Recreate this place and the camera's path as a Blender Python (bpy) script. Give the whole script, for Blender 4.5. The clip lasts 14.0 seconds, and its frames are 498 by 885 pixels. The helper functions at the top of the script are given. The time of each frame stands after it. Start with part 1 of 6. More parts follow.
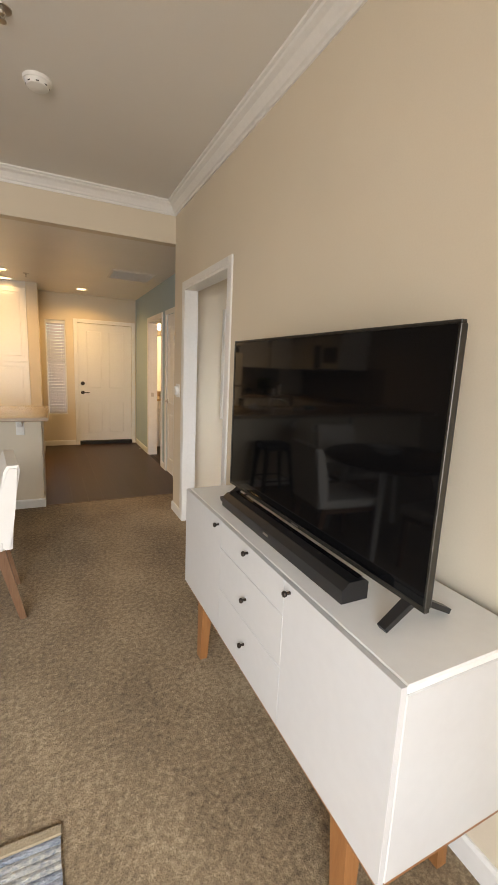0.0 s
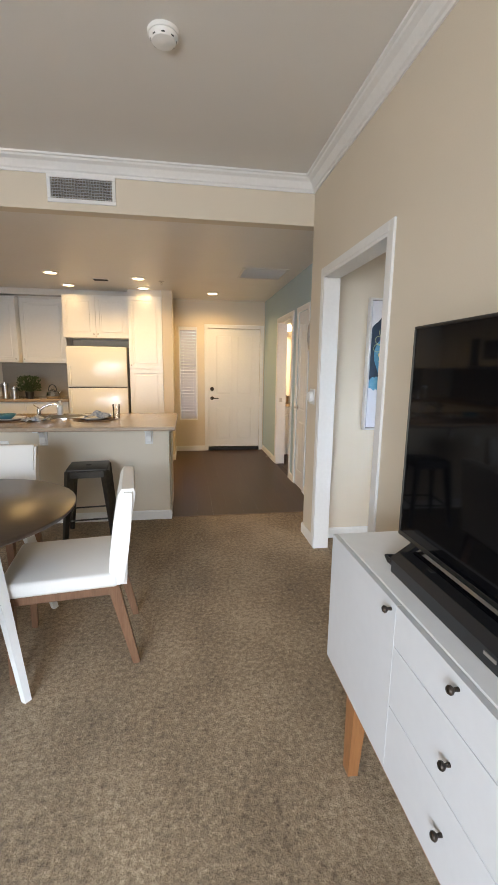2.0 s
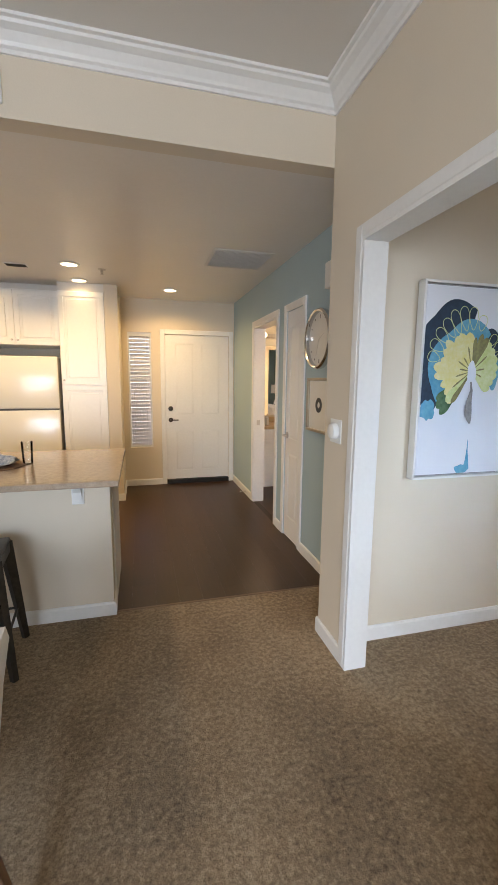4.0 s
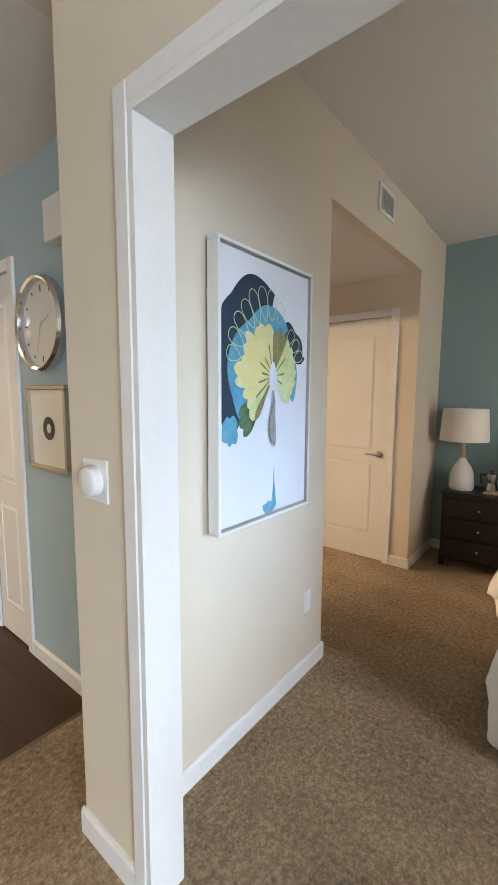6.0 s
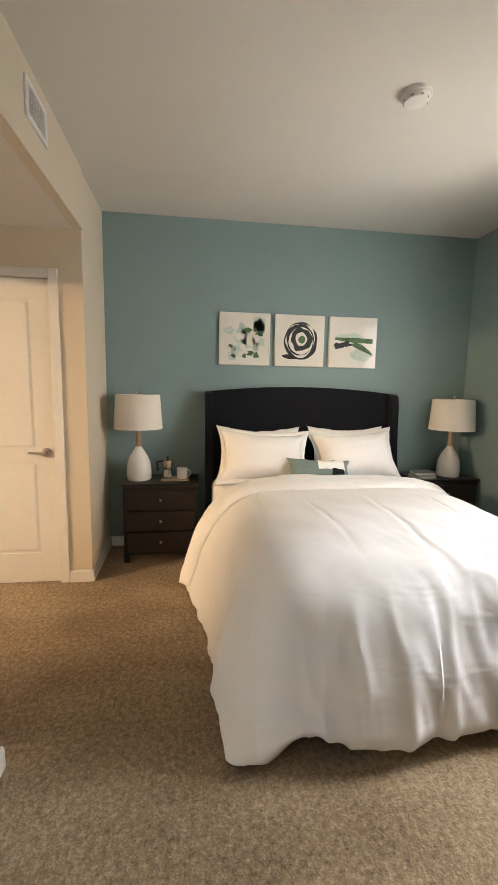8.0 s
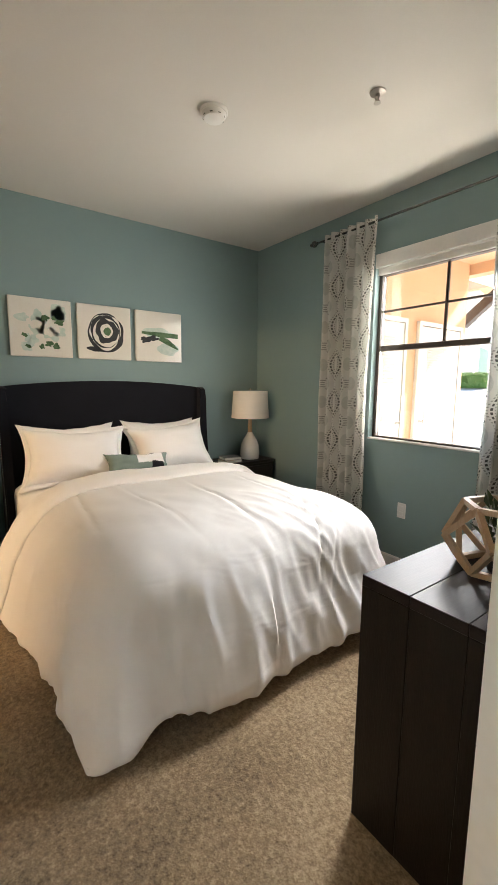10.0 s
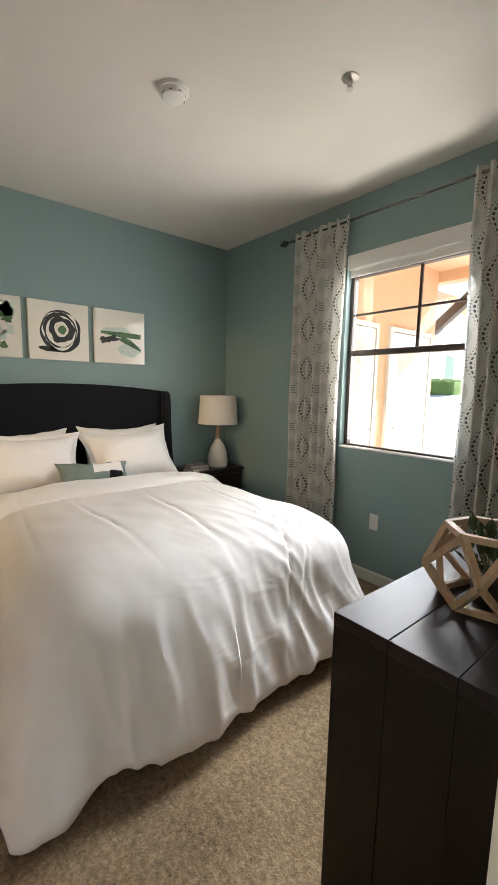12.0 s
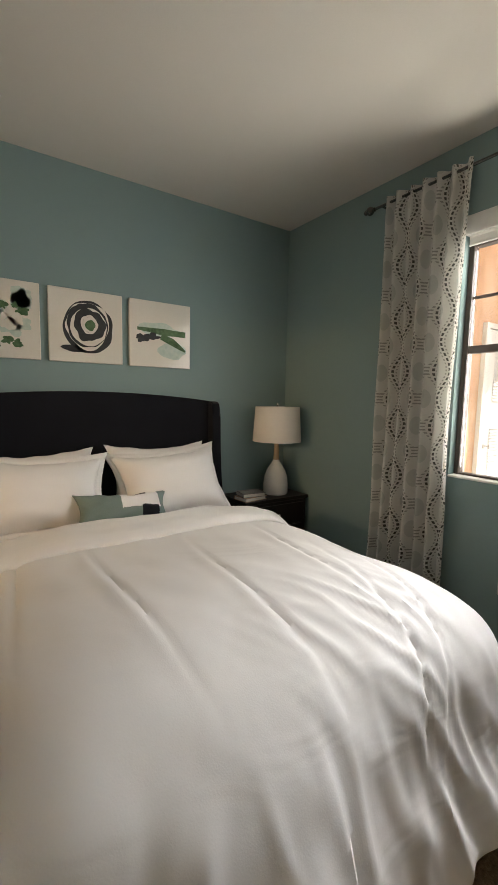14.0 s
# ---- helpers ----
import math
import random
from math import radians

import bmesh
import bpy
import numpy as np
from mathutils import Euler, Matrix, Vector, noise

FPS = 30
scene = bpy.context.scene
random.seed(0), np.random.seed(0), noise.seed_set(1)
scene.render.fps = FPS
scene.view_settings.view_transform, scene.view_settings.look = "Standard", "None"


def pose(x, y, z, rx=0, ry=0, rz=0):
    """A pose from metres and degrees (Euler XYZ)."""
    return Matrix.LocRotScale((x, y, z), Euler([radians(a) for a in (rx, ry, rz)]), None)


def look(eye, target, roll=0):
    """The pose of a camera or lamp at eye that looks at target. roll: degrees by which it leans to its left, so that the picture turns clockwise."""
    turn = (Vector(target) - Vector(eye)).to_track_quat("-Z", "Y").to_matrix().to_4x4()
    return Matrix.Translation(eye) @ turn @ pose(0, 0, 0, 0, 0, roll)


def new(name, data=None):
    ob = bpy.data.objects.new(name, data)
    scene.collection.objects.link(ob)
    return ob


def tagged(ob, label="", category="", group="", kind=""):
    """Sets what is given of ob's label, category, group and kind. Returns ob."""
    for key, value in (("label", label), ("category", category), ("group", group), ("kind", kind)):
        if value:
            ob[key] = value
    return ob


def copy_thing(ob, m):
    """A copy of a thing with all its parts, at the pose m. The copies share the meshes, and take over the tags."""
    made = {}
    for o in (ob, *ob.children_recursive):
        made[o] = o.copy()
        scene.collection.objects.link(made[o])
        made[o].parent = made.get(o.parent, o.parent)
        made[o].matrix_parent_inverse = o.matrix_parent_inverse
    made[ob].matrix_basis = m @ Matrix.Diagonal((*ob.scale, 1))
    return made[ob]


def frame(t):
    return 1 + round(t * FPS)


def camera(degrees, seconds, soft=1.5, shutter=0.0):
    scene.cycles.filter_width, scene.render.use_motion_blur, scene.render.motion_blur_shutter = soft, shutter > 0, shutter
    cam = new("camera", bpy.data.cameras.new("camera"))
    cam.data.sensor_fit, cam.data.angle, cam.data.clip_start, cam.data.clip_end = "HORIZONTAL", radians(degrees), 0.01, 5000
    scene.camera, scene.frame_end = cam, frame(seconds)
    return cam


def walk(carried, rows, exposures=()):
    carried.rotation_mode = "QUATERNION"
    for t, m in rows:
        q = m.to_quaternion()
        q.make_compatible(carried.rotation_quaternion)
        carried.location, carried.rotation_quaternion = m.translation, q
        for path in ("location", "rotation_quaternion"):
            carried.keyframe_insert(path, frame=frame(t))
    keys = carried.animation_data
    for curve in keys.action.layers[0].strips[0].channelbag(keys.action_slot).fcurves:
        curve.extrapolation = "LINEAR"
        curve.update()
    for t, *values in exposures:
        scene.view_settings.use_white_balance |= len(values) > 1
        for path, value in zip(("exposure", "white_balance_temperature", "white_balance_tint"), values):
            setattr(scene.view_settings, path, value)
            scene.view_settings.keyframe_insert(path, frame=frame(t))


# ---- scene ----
cam = camera(62.21, 14.0)
PATH = [
    (0, (0.139, -0.466, 1.411), (0.999, 1.305, 1.059), 2.5),
    (0.5, (0.178, -0.43, 1.387), (0.687, 1.471, 1.036), 2.8),
    (1, (0.217, -0.387, 1.383), (0.563, 1.547, 1.008), 2.6),
    (1.5, (0.23, -0.198, 1.377), (0.514, 1.746, 1.0), 1.8),
    (2, (0.214, 0.092, 1.401), (0.51, 2.037, 1.046), 0.7),
    (2.2, (0.228, 0.226, 1.396), (0.527, 2.173, 1.047), 0.6),
    (4.5, (0.247, 1.634, 1.443), (0.97, 3.48, 1.182), 0.4),
    (5, (0.326, 1.877, 1.445), (1.379, 3.56, 1.205), -0.8),
    (5.5, (0.428, 2.064, 1.427), (1.758, 3.538, 1.179), -0.4),
    (6, (0.589, 2.238, 1.418), (2.141, 3.479, 1.192), 0.3),
    (6.5, (0.749, 2.35, 1.415), (2.486, 3.3, 1.134), 0.9),
    (7, (0.879, 2.485, 1.423), (2.802, 2.979, 1.185), -0.2),
    (7.5, (0.963, 2.543, 1.427), (2.942, 2.622, 1.145), 0.2),
    (8, (1.055, 2.561, 1.399), (3.017, 2.287, 1.129), 1.1),
    (8.5, (1.109, 2.597, 1.396), (2.992, 1.969, 1.146), 1.2),
    (9, (1.083, 2.69, 1.38), (2.835, 1.764, 1.11), 0.4),
    (11.5, (1.053, 2.74, 1.374), (2.601, 1.502, 1.108), 0.9),
    (12, (1.179, 2.583, 1.383), (2.704, 1.315, 1.128), 1.2),
    (12.5, (1.295, 2.472, 1.356), (2.787, 1.166, 1.093), 0.7),
    (13, (1.493, 2.367, 1.379), (3.0, 1.083, 1.096), 0.4),
    (13.5, (1.654, 2.251, 1.369), (3.253, 1.077, 1.11), 0.6),
    (14, (1.879, 2.258, 1.373), (3.527, 1.146, 1.164), 1.2),
]

EXPOSURES = [(0.0, 1.09, 8000, 17), (1.0, 1.22, 7600, 17), (2.0, 1.34, 6700, 14), (4.5, 1.40, 6350, 14), (6.5, 1.90, 6100, 11), (8.0, 2.10, 6500, 11), (9.0, 2.02, 6600, 11), (11.5, 1.84, 6450, 10), (12.5, 1.72, 6300, 10), (14.0, 1.30, 6600, 10)]
walk(cam, [(t, look(eye, target, roll)) for t, eye, target, roll in PATH], EXPOSURES)
SUN, SUN_EL, SUN_ROT, SKY, DOOR_LIGHT, LIVING_Y = 5.0, 42.0, 200.0, 0.12, 28.0, -2.05
KITCHEN, BATH, LAMP_GLOW = 6.5, 13.0, 3.4
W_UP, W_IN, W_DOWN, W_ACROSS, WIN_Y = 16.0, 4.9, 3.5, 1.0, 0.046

# ---- light ----
world = bpy.data.worlds.new("world")
scene.world = world
world.use_nodes = True
wn = world.node_tree.nodes
sky = wn.new("ShaderNodeTexSky")
sky.sky_type = "NISHITA"
sky.sun_disc = False
sky.sun_elevation = radians(SUN_EL)
sky.sun_rotation = radians(SUN_ROT)
wn["Background"].inputs[1].default_value = SKY
world.node_tree.links.new(sky.outputs[0], wn["Background"].inputs[0])


def lamp(name, kind, m, power, colour, **more):
    data = bpy.data.lights.new(name, kind)
    data.energy, data.color = power, colour
    for k, v in more.items():
        if k == "size":
            data.size = v
        if k == "size_y":
            data.shape = "RECTANGLE"
            data.size_y = v
        if k == "disk":
            data.shape = "DISK"
            data.size = v
        if k == "angle":
            data.angle = radians(v)
        if k == "spread":
            data.spread = radians(v)
    ob = new(name, data)
    ob.matrix_world = m
    return ob


sun_way = Vector((math.sin(radians(SUN_ROT)) * math.cos(radians(SUN_EL)), math.cos(radians(SUN_ROT)) * math.cos(radians(SUN_EL)), math.sin(radians(SUN_EL))))
lamp("sun", "SUN", look(tuple(sun_way * 40), (0, 0, 0)), SUN, (1.0, 0.94, 0.86), angle=0.5)
# sky light through the sliding door behind the walk
lamp("patio_door_daylight", "AREA", look((-1.5, LIVING_Y + 0.08, 1.12), (-0.6, LIVING_Y + 3.0, 0.9)), DOOR_LIGHT, (0.72, 0.86, 1.0), size=2.6, size_y=1.9, spread=130)
lamp("patio_door_sky", "AREA", look((-0.85, LIVING_Y + 0.09, 1.62), (-0.45, LIVING_Y + 2.3, 0.0)), 17.0, (0.62, 0.79, 1.0), size=1.3, size_y=0.8, spread=88)
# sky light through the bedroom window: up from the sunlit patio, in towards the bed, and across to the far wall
lamp("window_bounce", "AREA", look((2.7, WIN_Y - 0.50, 0.55), (2.7, WIN_Y + 0.22, 1.75)), W_UP, (1.0, 0.94, 0.82), size=1.0, size_y=0.5)
lamp("window_daylight", "AREA", look((2.88, WIN_Y, 1.6), (4.08, WIN_Y + 1.65, 1.43)), W_IN, (1.0, 0.96, 0.90), size=0.55, size_y=1.2, spread=116)
lamp("window_daylight_down", "AREA", look((2.56, WIN_Y, 1.82), (2.16, WIN_Y + 1.2, 0.57)), W_DOWN, (0.96, 0.97, 0.98), size=0.60, size_y=0.6, spread=72)
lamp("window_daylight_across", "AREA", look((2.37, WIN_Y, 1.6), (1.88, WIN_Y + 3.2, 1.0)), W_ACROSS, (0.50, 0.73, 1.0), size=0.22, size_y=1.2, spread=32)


# ---- materials ----
def mat(name, colour, rough=0.6, metal=0.0, second=None, scale=8.0, grain=60.0, bump=0.15, depth=0.002, stretch=(1, 1, 1), mix=0.5, spec=0.5, sheen=0.0, coat=0.0, vary=0.0, glow=0.0):
    m = bpy.data.materials.new(name)
    m.use_nodes = True
    t = m.node_tree
    b = t.nodes["Principled BSDF"]
    b.inputs["Roughness"].default_value = rough
    b.inputs["Metallic"].default_value = metal
    b.inputs["Specular IOR Level"].default_value = spec
    b.inputs["Sheen Weight"].default_value = sheen
    b.inputs["Coat Weight"].default_value = coat
    b.inputs["Base Color"].default_value = (*colour, 1)
    co = t.nodes.new("ShaderNodeTexCoord")
    mp = t.nodes.new("ShaderNodeMapping")
    mp.inputs["Scale"].default_value = stretch
    t.links.new(co.outputs["Object"], mp.inputs[0])
    big = t.nodes.new("ShaderNodeTexNoise")
    big.inputs["Scale"].default_value, big.inputs["Detail"].default_value = scale, 4
    fine = t.nodes.new("ShaderNodeTexNoise")
    fine.inputs["Scale"].default_value, fine.inputs["Detail"].default_value = grain, 3
    for n in (big, fine):
        t.links.new(mp.outputs[0], n.inputs["Vector"])
    if second:
        ramp = t.nodes.new("ShaderNodeMapRange")
        ramp.inputs["From Min"].default_value, ramp.inputs["From Max"].default_value = 0.3, 0.7
        add = t.nodes.new("ShaderNodeMix")
        add.data_type = "FLOAT"
        add.inputs[0].default_value = mix
        t.links.new(big.outputs[0], add.inputs[2])
        t.links.new(fine.outputs[0], add.inputs[3])
        t.links.new(add.outputs[0], ramp.inputs[0])
        cm = t.nodes.new("ShaderNodeMix")
        cm.data_type = "RGBA"
        cm.inputs[6].default_value, cm.inputs[7].default_value = (*colour, 1), (*second, 1)
        t.links.new(ramp.outputs[0], cm.inputs[0])
        last = cm.outputs[2]
        if vary:
            info = t.nodes.new("ShaderNodeObjectInfo")
            hs = t.nodes.new("ShaderNodeHueSaturation")
            mr = t.nodes.new("ShaderNodeMapRange")
            mr.inputs["To Min"].default_value, mr.inputs["To Max"].default_value = 1 - vary, 1 + vary
            t.links.new(info.outputs["Random"], mr.inputs[0])
            t.links.new(mr.outputs[0], hs.inputs["Value"])
            t.links.new(last, hs.inputs["Color"])
            last = hs.outputs[0]
        t.links.new(last, b.inputs["Base Color"])
    if bump:
        bp = t.nodes.new("ShaderNodeBump")
        bp.inputs["Strength"].default_value, bp.inputs["Distance"].default_value = bump, depth
        t.links.new(fine.outputs[0], bp.inputs["Height"])
        t.links.new(bp.outputs[0], b.inputs["Normal"])
    if glow:
        b.inputs["Emission Color"].default_value = (*colour, 1)
        b.inputs["Emission Strength"].default_value = glow
    return m


def wall_paint(name, colour):
    """Rolled paint on lightly textured plasterboard."""
    lighter = tuple(min(1, c * 1.05) for c in colour)
    return mat(name, colour, 0.62, second=lighter, scale=2.5, grain=160, bump=0.22, depth=0.0015, spec=0.3)


def glass(name, tint=(1, 1, 1), rough=0.0):
    m = bpy.data.materials.new(name)
    m.use_nodes = True
    t = m.node_tree
    t.nodes.remove(t.nodes["Principled BSDF"])
    clear, gloss, fres, mixer = (t.nodes.new(k) for k in ("ShaderNodeBsdfTransparent", "ShaderNodeBsdfGlossy", "ShaderNodeFresnel", "ShaderNodeMixShader"))
    clear.inputs[0].default_value = (*tint, 1)
    gloss.inputs["Roughness"].default_value = rough
    t.links.new(fres.outputs[0], mixer.inputs[0])
    t.links.new(clear.outputs[0], mixer.inputs[1])
    t.links.new(gloss.outputs[0], mixer.inputs[2])
    t.links.new(mixer.outputs[0], t.nodes["Material Output"].inputs[0])
    return m


def carpet_pile(name):
    """Cut pile: small tufts of uneven brown, brushed patches, and a soft nap."""
    m = bpy.data.materials.new(name)
    m.use_nodes = True
    t = m.node_tree
    b = t.nodes["Principled BSDF"]
    b.inputs["Roughness"].default_value = 0.95
    b.inputs["Specular IOR Level"].default_value = 0.08
    b.inputs["Sheen Weight"].default_value = 0.12
    co = t.nodes.new("ShaderNodeTexCoord")

    def grain(kind, scale, detail=0.0, rough=0.5, squash=None):
        q = t.nodes.new("ShaderNodeTex" + kind)
        src = co.outputs["Object"]
        if squash:
            mp = t.nodes.new("ShaderNodeMapping")
            mp.inputs["Scale"].default_value = squash
            t.links.new(src, mp.inputs[0])
            src = mp.outputs[0]
        t.links.new(src, q.inputs["Vector"])
        q.inputs["Scale"].default_value = scale
        if kind == "Noise":
            q.inputs["Detail"].default_value, q.inputs["Roughness"].default_value = detail, rough
        return q

    def blend(a, b_, f):
        q = t.nodes.new("ShaderNodeMix")
        q.data_type = "FLOAT"
        q.inputs[0].default_value = f
        t.links.new(a, q.inputs[2])
        t.links.new(b_, q.inputs[3])
        return q.outputs[0]

    tuft = grain("Voronoi", 150.0)
    one = t.nodes.new("ShaderNodeSeparateColor")
    t.links.new(tuft.outputs["Color"], one.inputs[0])
    fuzz = grain("Noise", 82.0, 6.0, 0.80)
    clump = grain("Noise", 42.0, 3.0, 0.6)
    patch = grain("Noise", 2.6, 3.0, 0.55, (1.0, 0.55, 1.0))
    v = blend(one.outputs[0], fuzz.outputs[0], 0.88)
    v = blend(v, clump.outputs[0], 0.42)
    v = blend(v, patch.outputs[0], 0.24)
    ramp = t.nodes.new("ShaderNodeValToRGB")
    e = ramp.color_ramp.elements
    e[0].position, e[0].color = 0.375, (0.122, 0.082, 0.049, 1)
    e[1].position, e[1].color = 0.640, (0.53, 0.404, 0.260, 1)
    mid = e.new(0.50)
    mid.color = (0.285, 0.205, 0.123, 1)
    t.links.new(v, ramp.inputs[0])
    t.links.new(ramp.outputs[0], b.inputs["Base Color"])
    high = blend(tuft.outputs["Distance"], fuzz.outputs[0], 0.75)
    bp = t.nodes.new("ShaderNodeBump")
    bp.inputs["Strength"].default_value, bp.inputs["Distance"].default_value = 0.85, 0.009
    t.links.new(high, bp.inputs["Height"])
    t.links.new(bp.outputs[0], b.inputs["Normal"])
    return m


# ---- building blocks ----
def thing(name, label="", category="", group="", kind="", m=None):
    ob = new(name)
    ob.empty_display_size = 0.1
    if m:
        ob.matrix_world = m
    return tagged(ob, label, category, group, kind)


def finish(name, bm, material, smooth=False):
    bmesh.ops.recalc_face_normals(bm, faces=bm.faces)
    data = bpy.data.meshes.new(name)
    bm.to_mesh(data)
    bm.free()
    for one in material if isinstance(material, (list, tuple)) else [material]:
        data.materials.append(one)
    if smooth:
        data.polygons.foreach_set("use_smooth", [True] * len(data.polygons))
        data.set_sharp_from_angle(angle=radians(38))
    return data


def part(name, bm, material, parent=None, label="", smooth=False, m=None):
    """One mesh object, under a thing or under a part."""
    ob = new(name, finish(name, bm, material, smooth))
    if parent:
        ob.parent = parent
    if m:
        ob.matrix_basis = m
    return tagged(ob, label)


def islands(name, bm, material, parent):
    """Each loose piece of bm as a part of its own."""
    left = set(bm.verts)
    while left:
        todo, piece = [next(iter(sorted(left, key=lambda v: v.index)))], set()
        while todo:
            v = todo.pop()
            if v in piece:
                continue
            piece.add(v)
            todo += [e.other_vert(v) for e in v.link_edges]
        left -= piece
        one, made = bmesh.new(), {}
        for v in sorted(piece, key=lambda q: q.index):
            made[v] = one.verts.new(v.co)
        for f in bm.faces:
            if f.verts[0] in piece:
                one.faces.new([made[v] for v in f.verts])
        part(name, one, material, parent)
    bm.free()


def twin(ob, m, parent=None):
    """Another object on the same mesh."""
    o = new(ob.name.split(".")[0], ob.data)
    o.parent = parent or ob.parent
    o.matrix_basis = m
    return tagged(o, ob.get("label", ""))


def built(name, bm, material, kind="structure", label="", category="", smooth=False):
    return tagged(part(name, bm, material, None, label, smooth), "", category, "", kind)


def box(bm, x0, y0, z0, x1, y1, z1, bevel=0.0, seg=1):
    """A box between two corners, added to bm."""
    made = bmesh.ops.create_cube(bm, size=1.0, matrix=Matrix.LocRotScale(((x0 + x1) / 2, (y0 + y1) / 2, (z0 + z1) / 2), None, (abs(x1 - x0), abs(y1 - y0), abs(z1 - z0))))
    if bevel:
        edges = list({e for v in made["verts"] for e in v.link_edges})
        bmesh.ops.bevel(bm, geom=edges, offset=bevel, segments=seg, affect="EDGES", profile=0.5)
    return bm


def cube(x0, y0, z0, x1, y1, z1, bevel=0.0, seg=1):
    return box(bmesh.new(), x0, y0, z0, x1, y1, z1, bevel, seg)


def rod(bm, a, b, r0, r1=None, sides=12):
    """A round bar from a to b."""
    a, b = Vector(a), Vector(b)
    d = b - a
    m = Matrix.Translation((a + b) / 2) @ d.to_track_quat("Z", "Y").to_matrix().to_4x4()
    bmesh.ops.create_cone(bm, cap_ends=True, segments=sides, radius1=r0, radius2=r0 if r1 is None else r1, depth=d.length, matrix=m)
    return bm


def lathe(bm, profile, sides=32, m=None, ring=False):
    """Turns (radius, height) pairs round the z axis. ring: a closed hoop with an open middle."""
    profile = profile + profile[:1] if ring else profile
    rings = []
    for r, z in profile:
        rings.append([bm.verts.new((r * math.cos(2 * math.pi * k / sides), r * math.sin(2 * math.pi * k / sides), z)) for k in range(sides)])
    for a, b in zip(rings, rings[1:]):
        for k in range(sides):
            bm.faces.new((a[k], a[(k + 1) % sides], b[(k + 1) % sides], b[k]))
    if ring:
        bmesh.ops.remove_doubles(bm, verts=rings[0] + rings[-1], dist=1e-6)
        rings = rings[:-1]
    if profile[0][0] > 1e-4 and not ring:
        bm.faces.new(rings[0][::-1])
    if profile[-1][0] > 1e-4 and not ring:
        bm.faces.new(rings[-1])
    if m:
        bmesh.ops.transform(bm, matrix=m, verts=[v for ring in rings for v in ring])
    return bm


def bar(bm, a, b, w, d, w2=None, d2=None, up=(0, 0, 1)):
    """A square bar from a to b, tapering from w x d to w2 x d2."""
    a, b = Vector(a), Vector(b)
    way = (b - a).normalized()
    side = way.cross(Vector(up))
    side = Vector((1, 0, 0)) if side.length < 1e-4 else side.normalized()
    third = side.cross(way).normalized()
    w2, d2 = w2 or w, d2 or d
    ends = []
    for p, ww, dd in ((a, w, d), (b, w2, d2)):
        ends.append([bm.verts.new(p + side * sx * ww / 2 + third * sy * dd / 2) for sx, sy in ((-1, -1), (1, -1), (1, 1), (-1, 1))])
    for k in range(4):
        bm.faces.new((ends[0][k], ends[0][(k + 1) % 4], ends[1][(k + 1) % 4], ends[1][k]))
    bm.faces.new(ends[0][::-1])
    bm.faces.new(ends[1])
    return bm


def sheet(bm, nu, nv, f, closed=False):
    """A grid of points f(u, v), u and v from 0 to 1."""
    g = [[bm.verts.new(f(i / nu, j / nv)) for j in range(nv + 1)] for i in range(nu + 1)]
    for i in range(nu):
        for j in range(nv):
            bm.faces.new((g[i][j], g[i + 1][j], g[i + 1][j + 1], g[i][j + 1]))
    return bm


def prism(bm, outline, axis, a, b):
    """An outline of (p, q) pairs carried along x, y or z from a to b."""
    def at(p, q, s):
        return {"x": (s, p, q), "y": (p, s, q), "z": (p, q, s)}[axis]
    lo, hi = [bm.verts.new(at(p, q, a)) for p, q in outline], [bm.verts.new(at(p, q, b)) for p, q in outline]
    n = len(outline)
    for k in range(n):
        bm.faces.new((lo[k], lo[(k + 1) % n], hi[(k + 1) % n], hi[k]))
    bm.faces.new(lo[::-1])
    bm.faces.new(hi)
    return bm

BEIGE = wall_paint("beige_wall_paint", (0.66, 0.58, 0.46))
BLUE = wall_paint("blue_green_wall_paint", (0.242, 0.338, 0.336))
PALE_BLUE = wall_paint("pale_blue_wall_paint", (0.37, 0.475, 0.51))
CEILING = wall_paint("ceiling_paint", (0.70, 0.67, 0.62))
KITCHEN_CEILING = mat("satin_ceiling_paint", (0.70, 0.66, 0.60), 0.34, second=(0.74, 0.70, 0.64), scale=2.5, grain=60, bump=0.10, depth=0.001, spec=0.4)
TRIM = mat("white_trim_paint", (0.80, 0.79, 0.76), 0.38, second=(0.74, 0.73, 0.70), scale=3, grain=40, bump=0.05)
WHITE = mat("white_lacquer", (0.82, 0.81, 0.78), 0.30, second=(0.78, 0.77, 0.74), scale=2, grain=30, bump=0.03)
CARPET = carpet_pile("beige_carpet")
VINYL = mat("dark_wood_plank", (0.032, 0.0155, 0.0072), 0.33, second=(0.058, 0.029, 0.0135), spec=0.24, scale=3, grain=40, bump=0.10, stretch=(14, 1.2, 1), vary=0.12)
METAL = mat("brushed_nickel", (0.55, 0.52, 0.48), 0.32, 1.0, bump=0.02)
BRONZE = mat("dark_bronze", (0.045, 0.035, 0.028), 0.38, 0.8, bump=0.02)
# the console's white lacquer, darkened for the shade on its fronts and sides
SHADED_WHITE = mat("soft_white_lacquer", (0.575, 0.57, 0.56), 0.34, second=(0.545, 0.54, 0.53), scale=2, grain=30, bump=0.03)
BLACK = mat("black_plastic", (0.012, 0.012, 0.013), 0.35, bump=0.03)
BROWN_FRAME = mat("brown_window_frame", (0.05, 0.035, 0.028), 0.45, second=(0.065, 0.05, 0.04), bump=0.03)
STUCCO = mat("peach_stucco", (0.66, 0.42, 0.26), 0.9, second=(0.72, 0.48, 0.31), scale=3, grain=90, bump=0.6, depth=0.004)
CONCRETE = mat("pale_concrete", (0.60, 0.57, 0.52), 0.85, second=(0.68, 0.65, 0.60), scale=2, grain=50, bump=0.2)
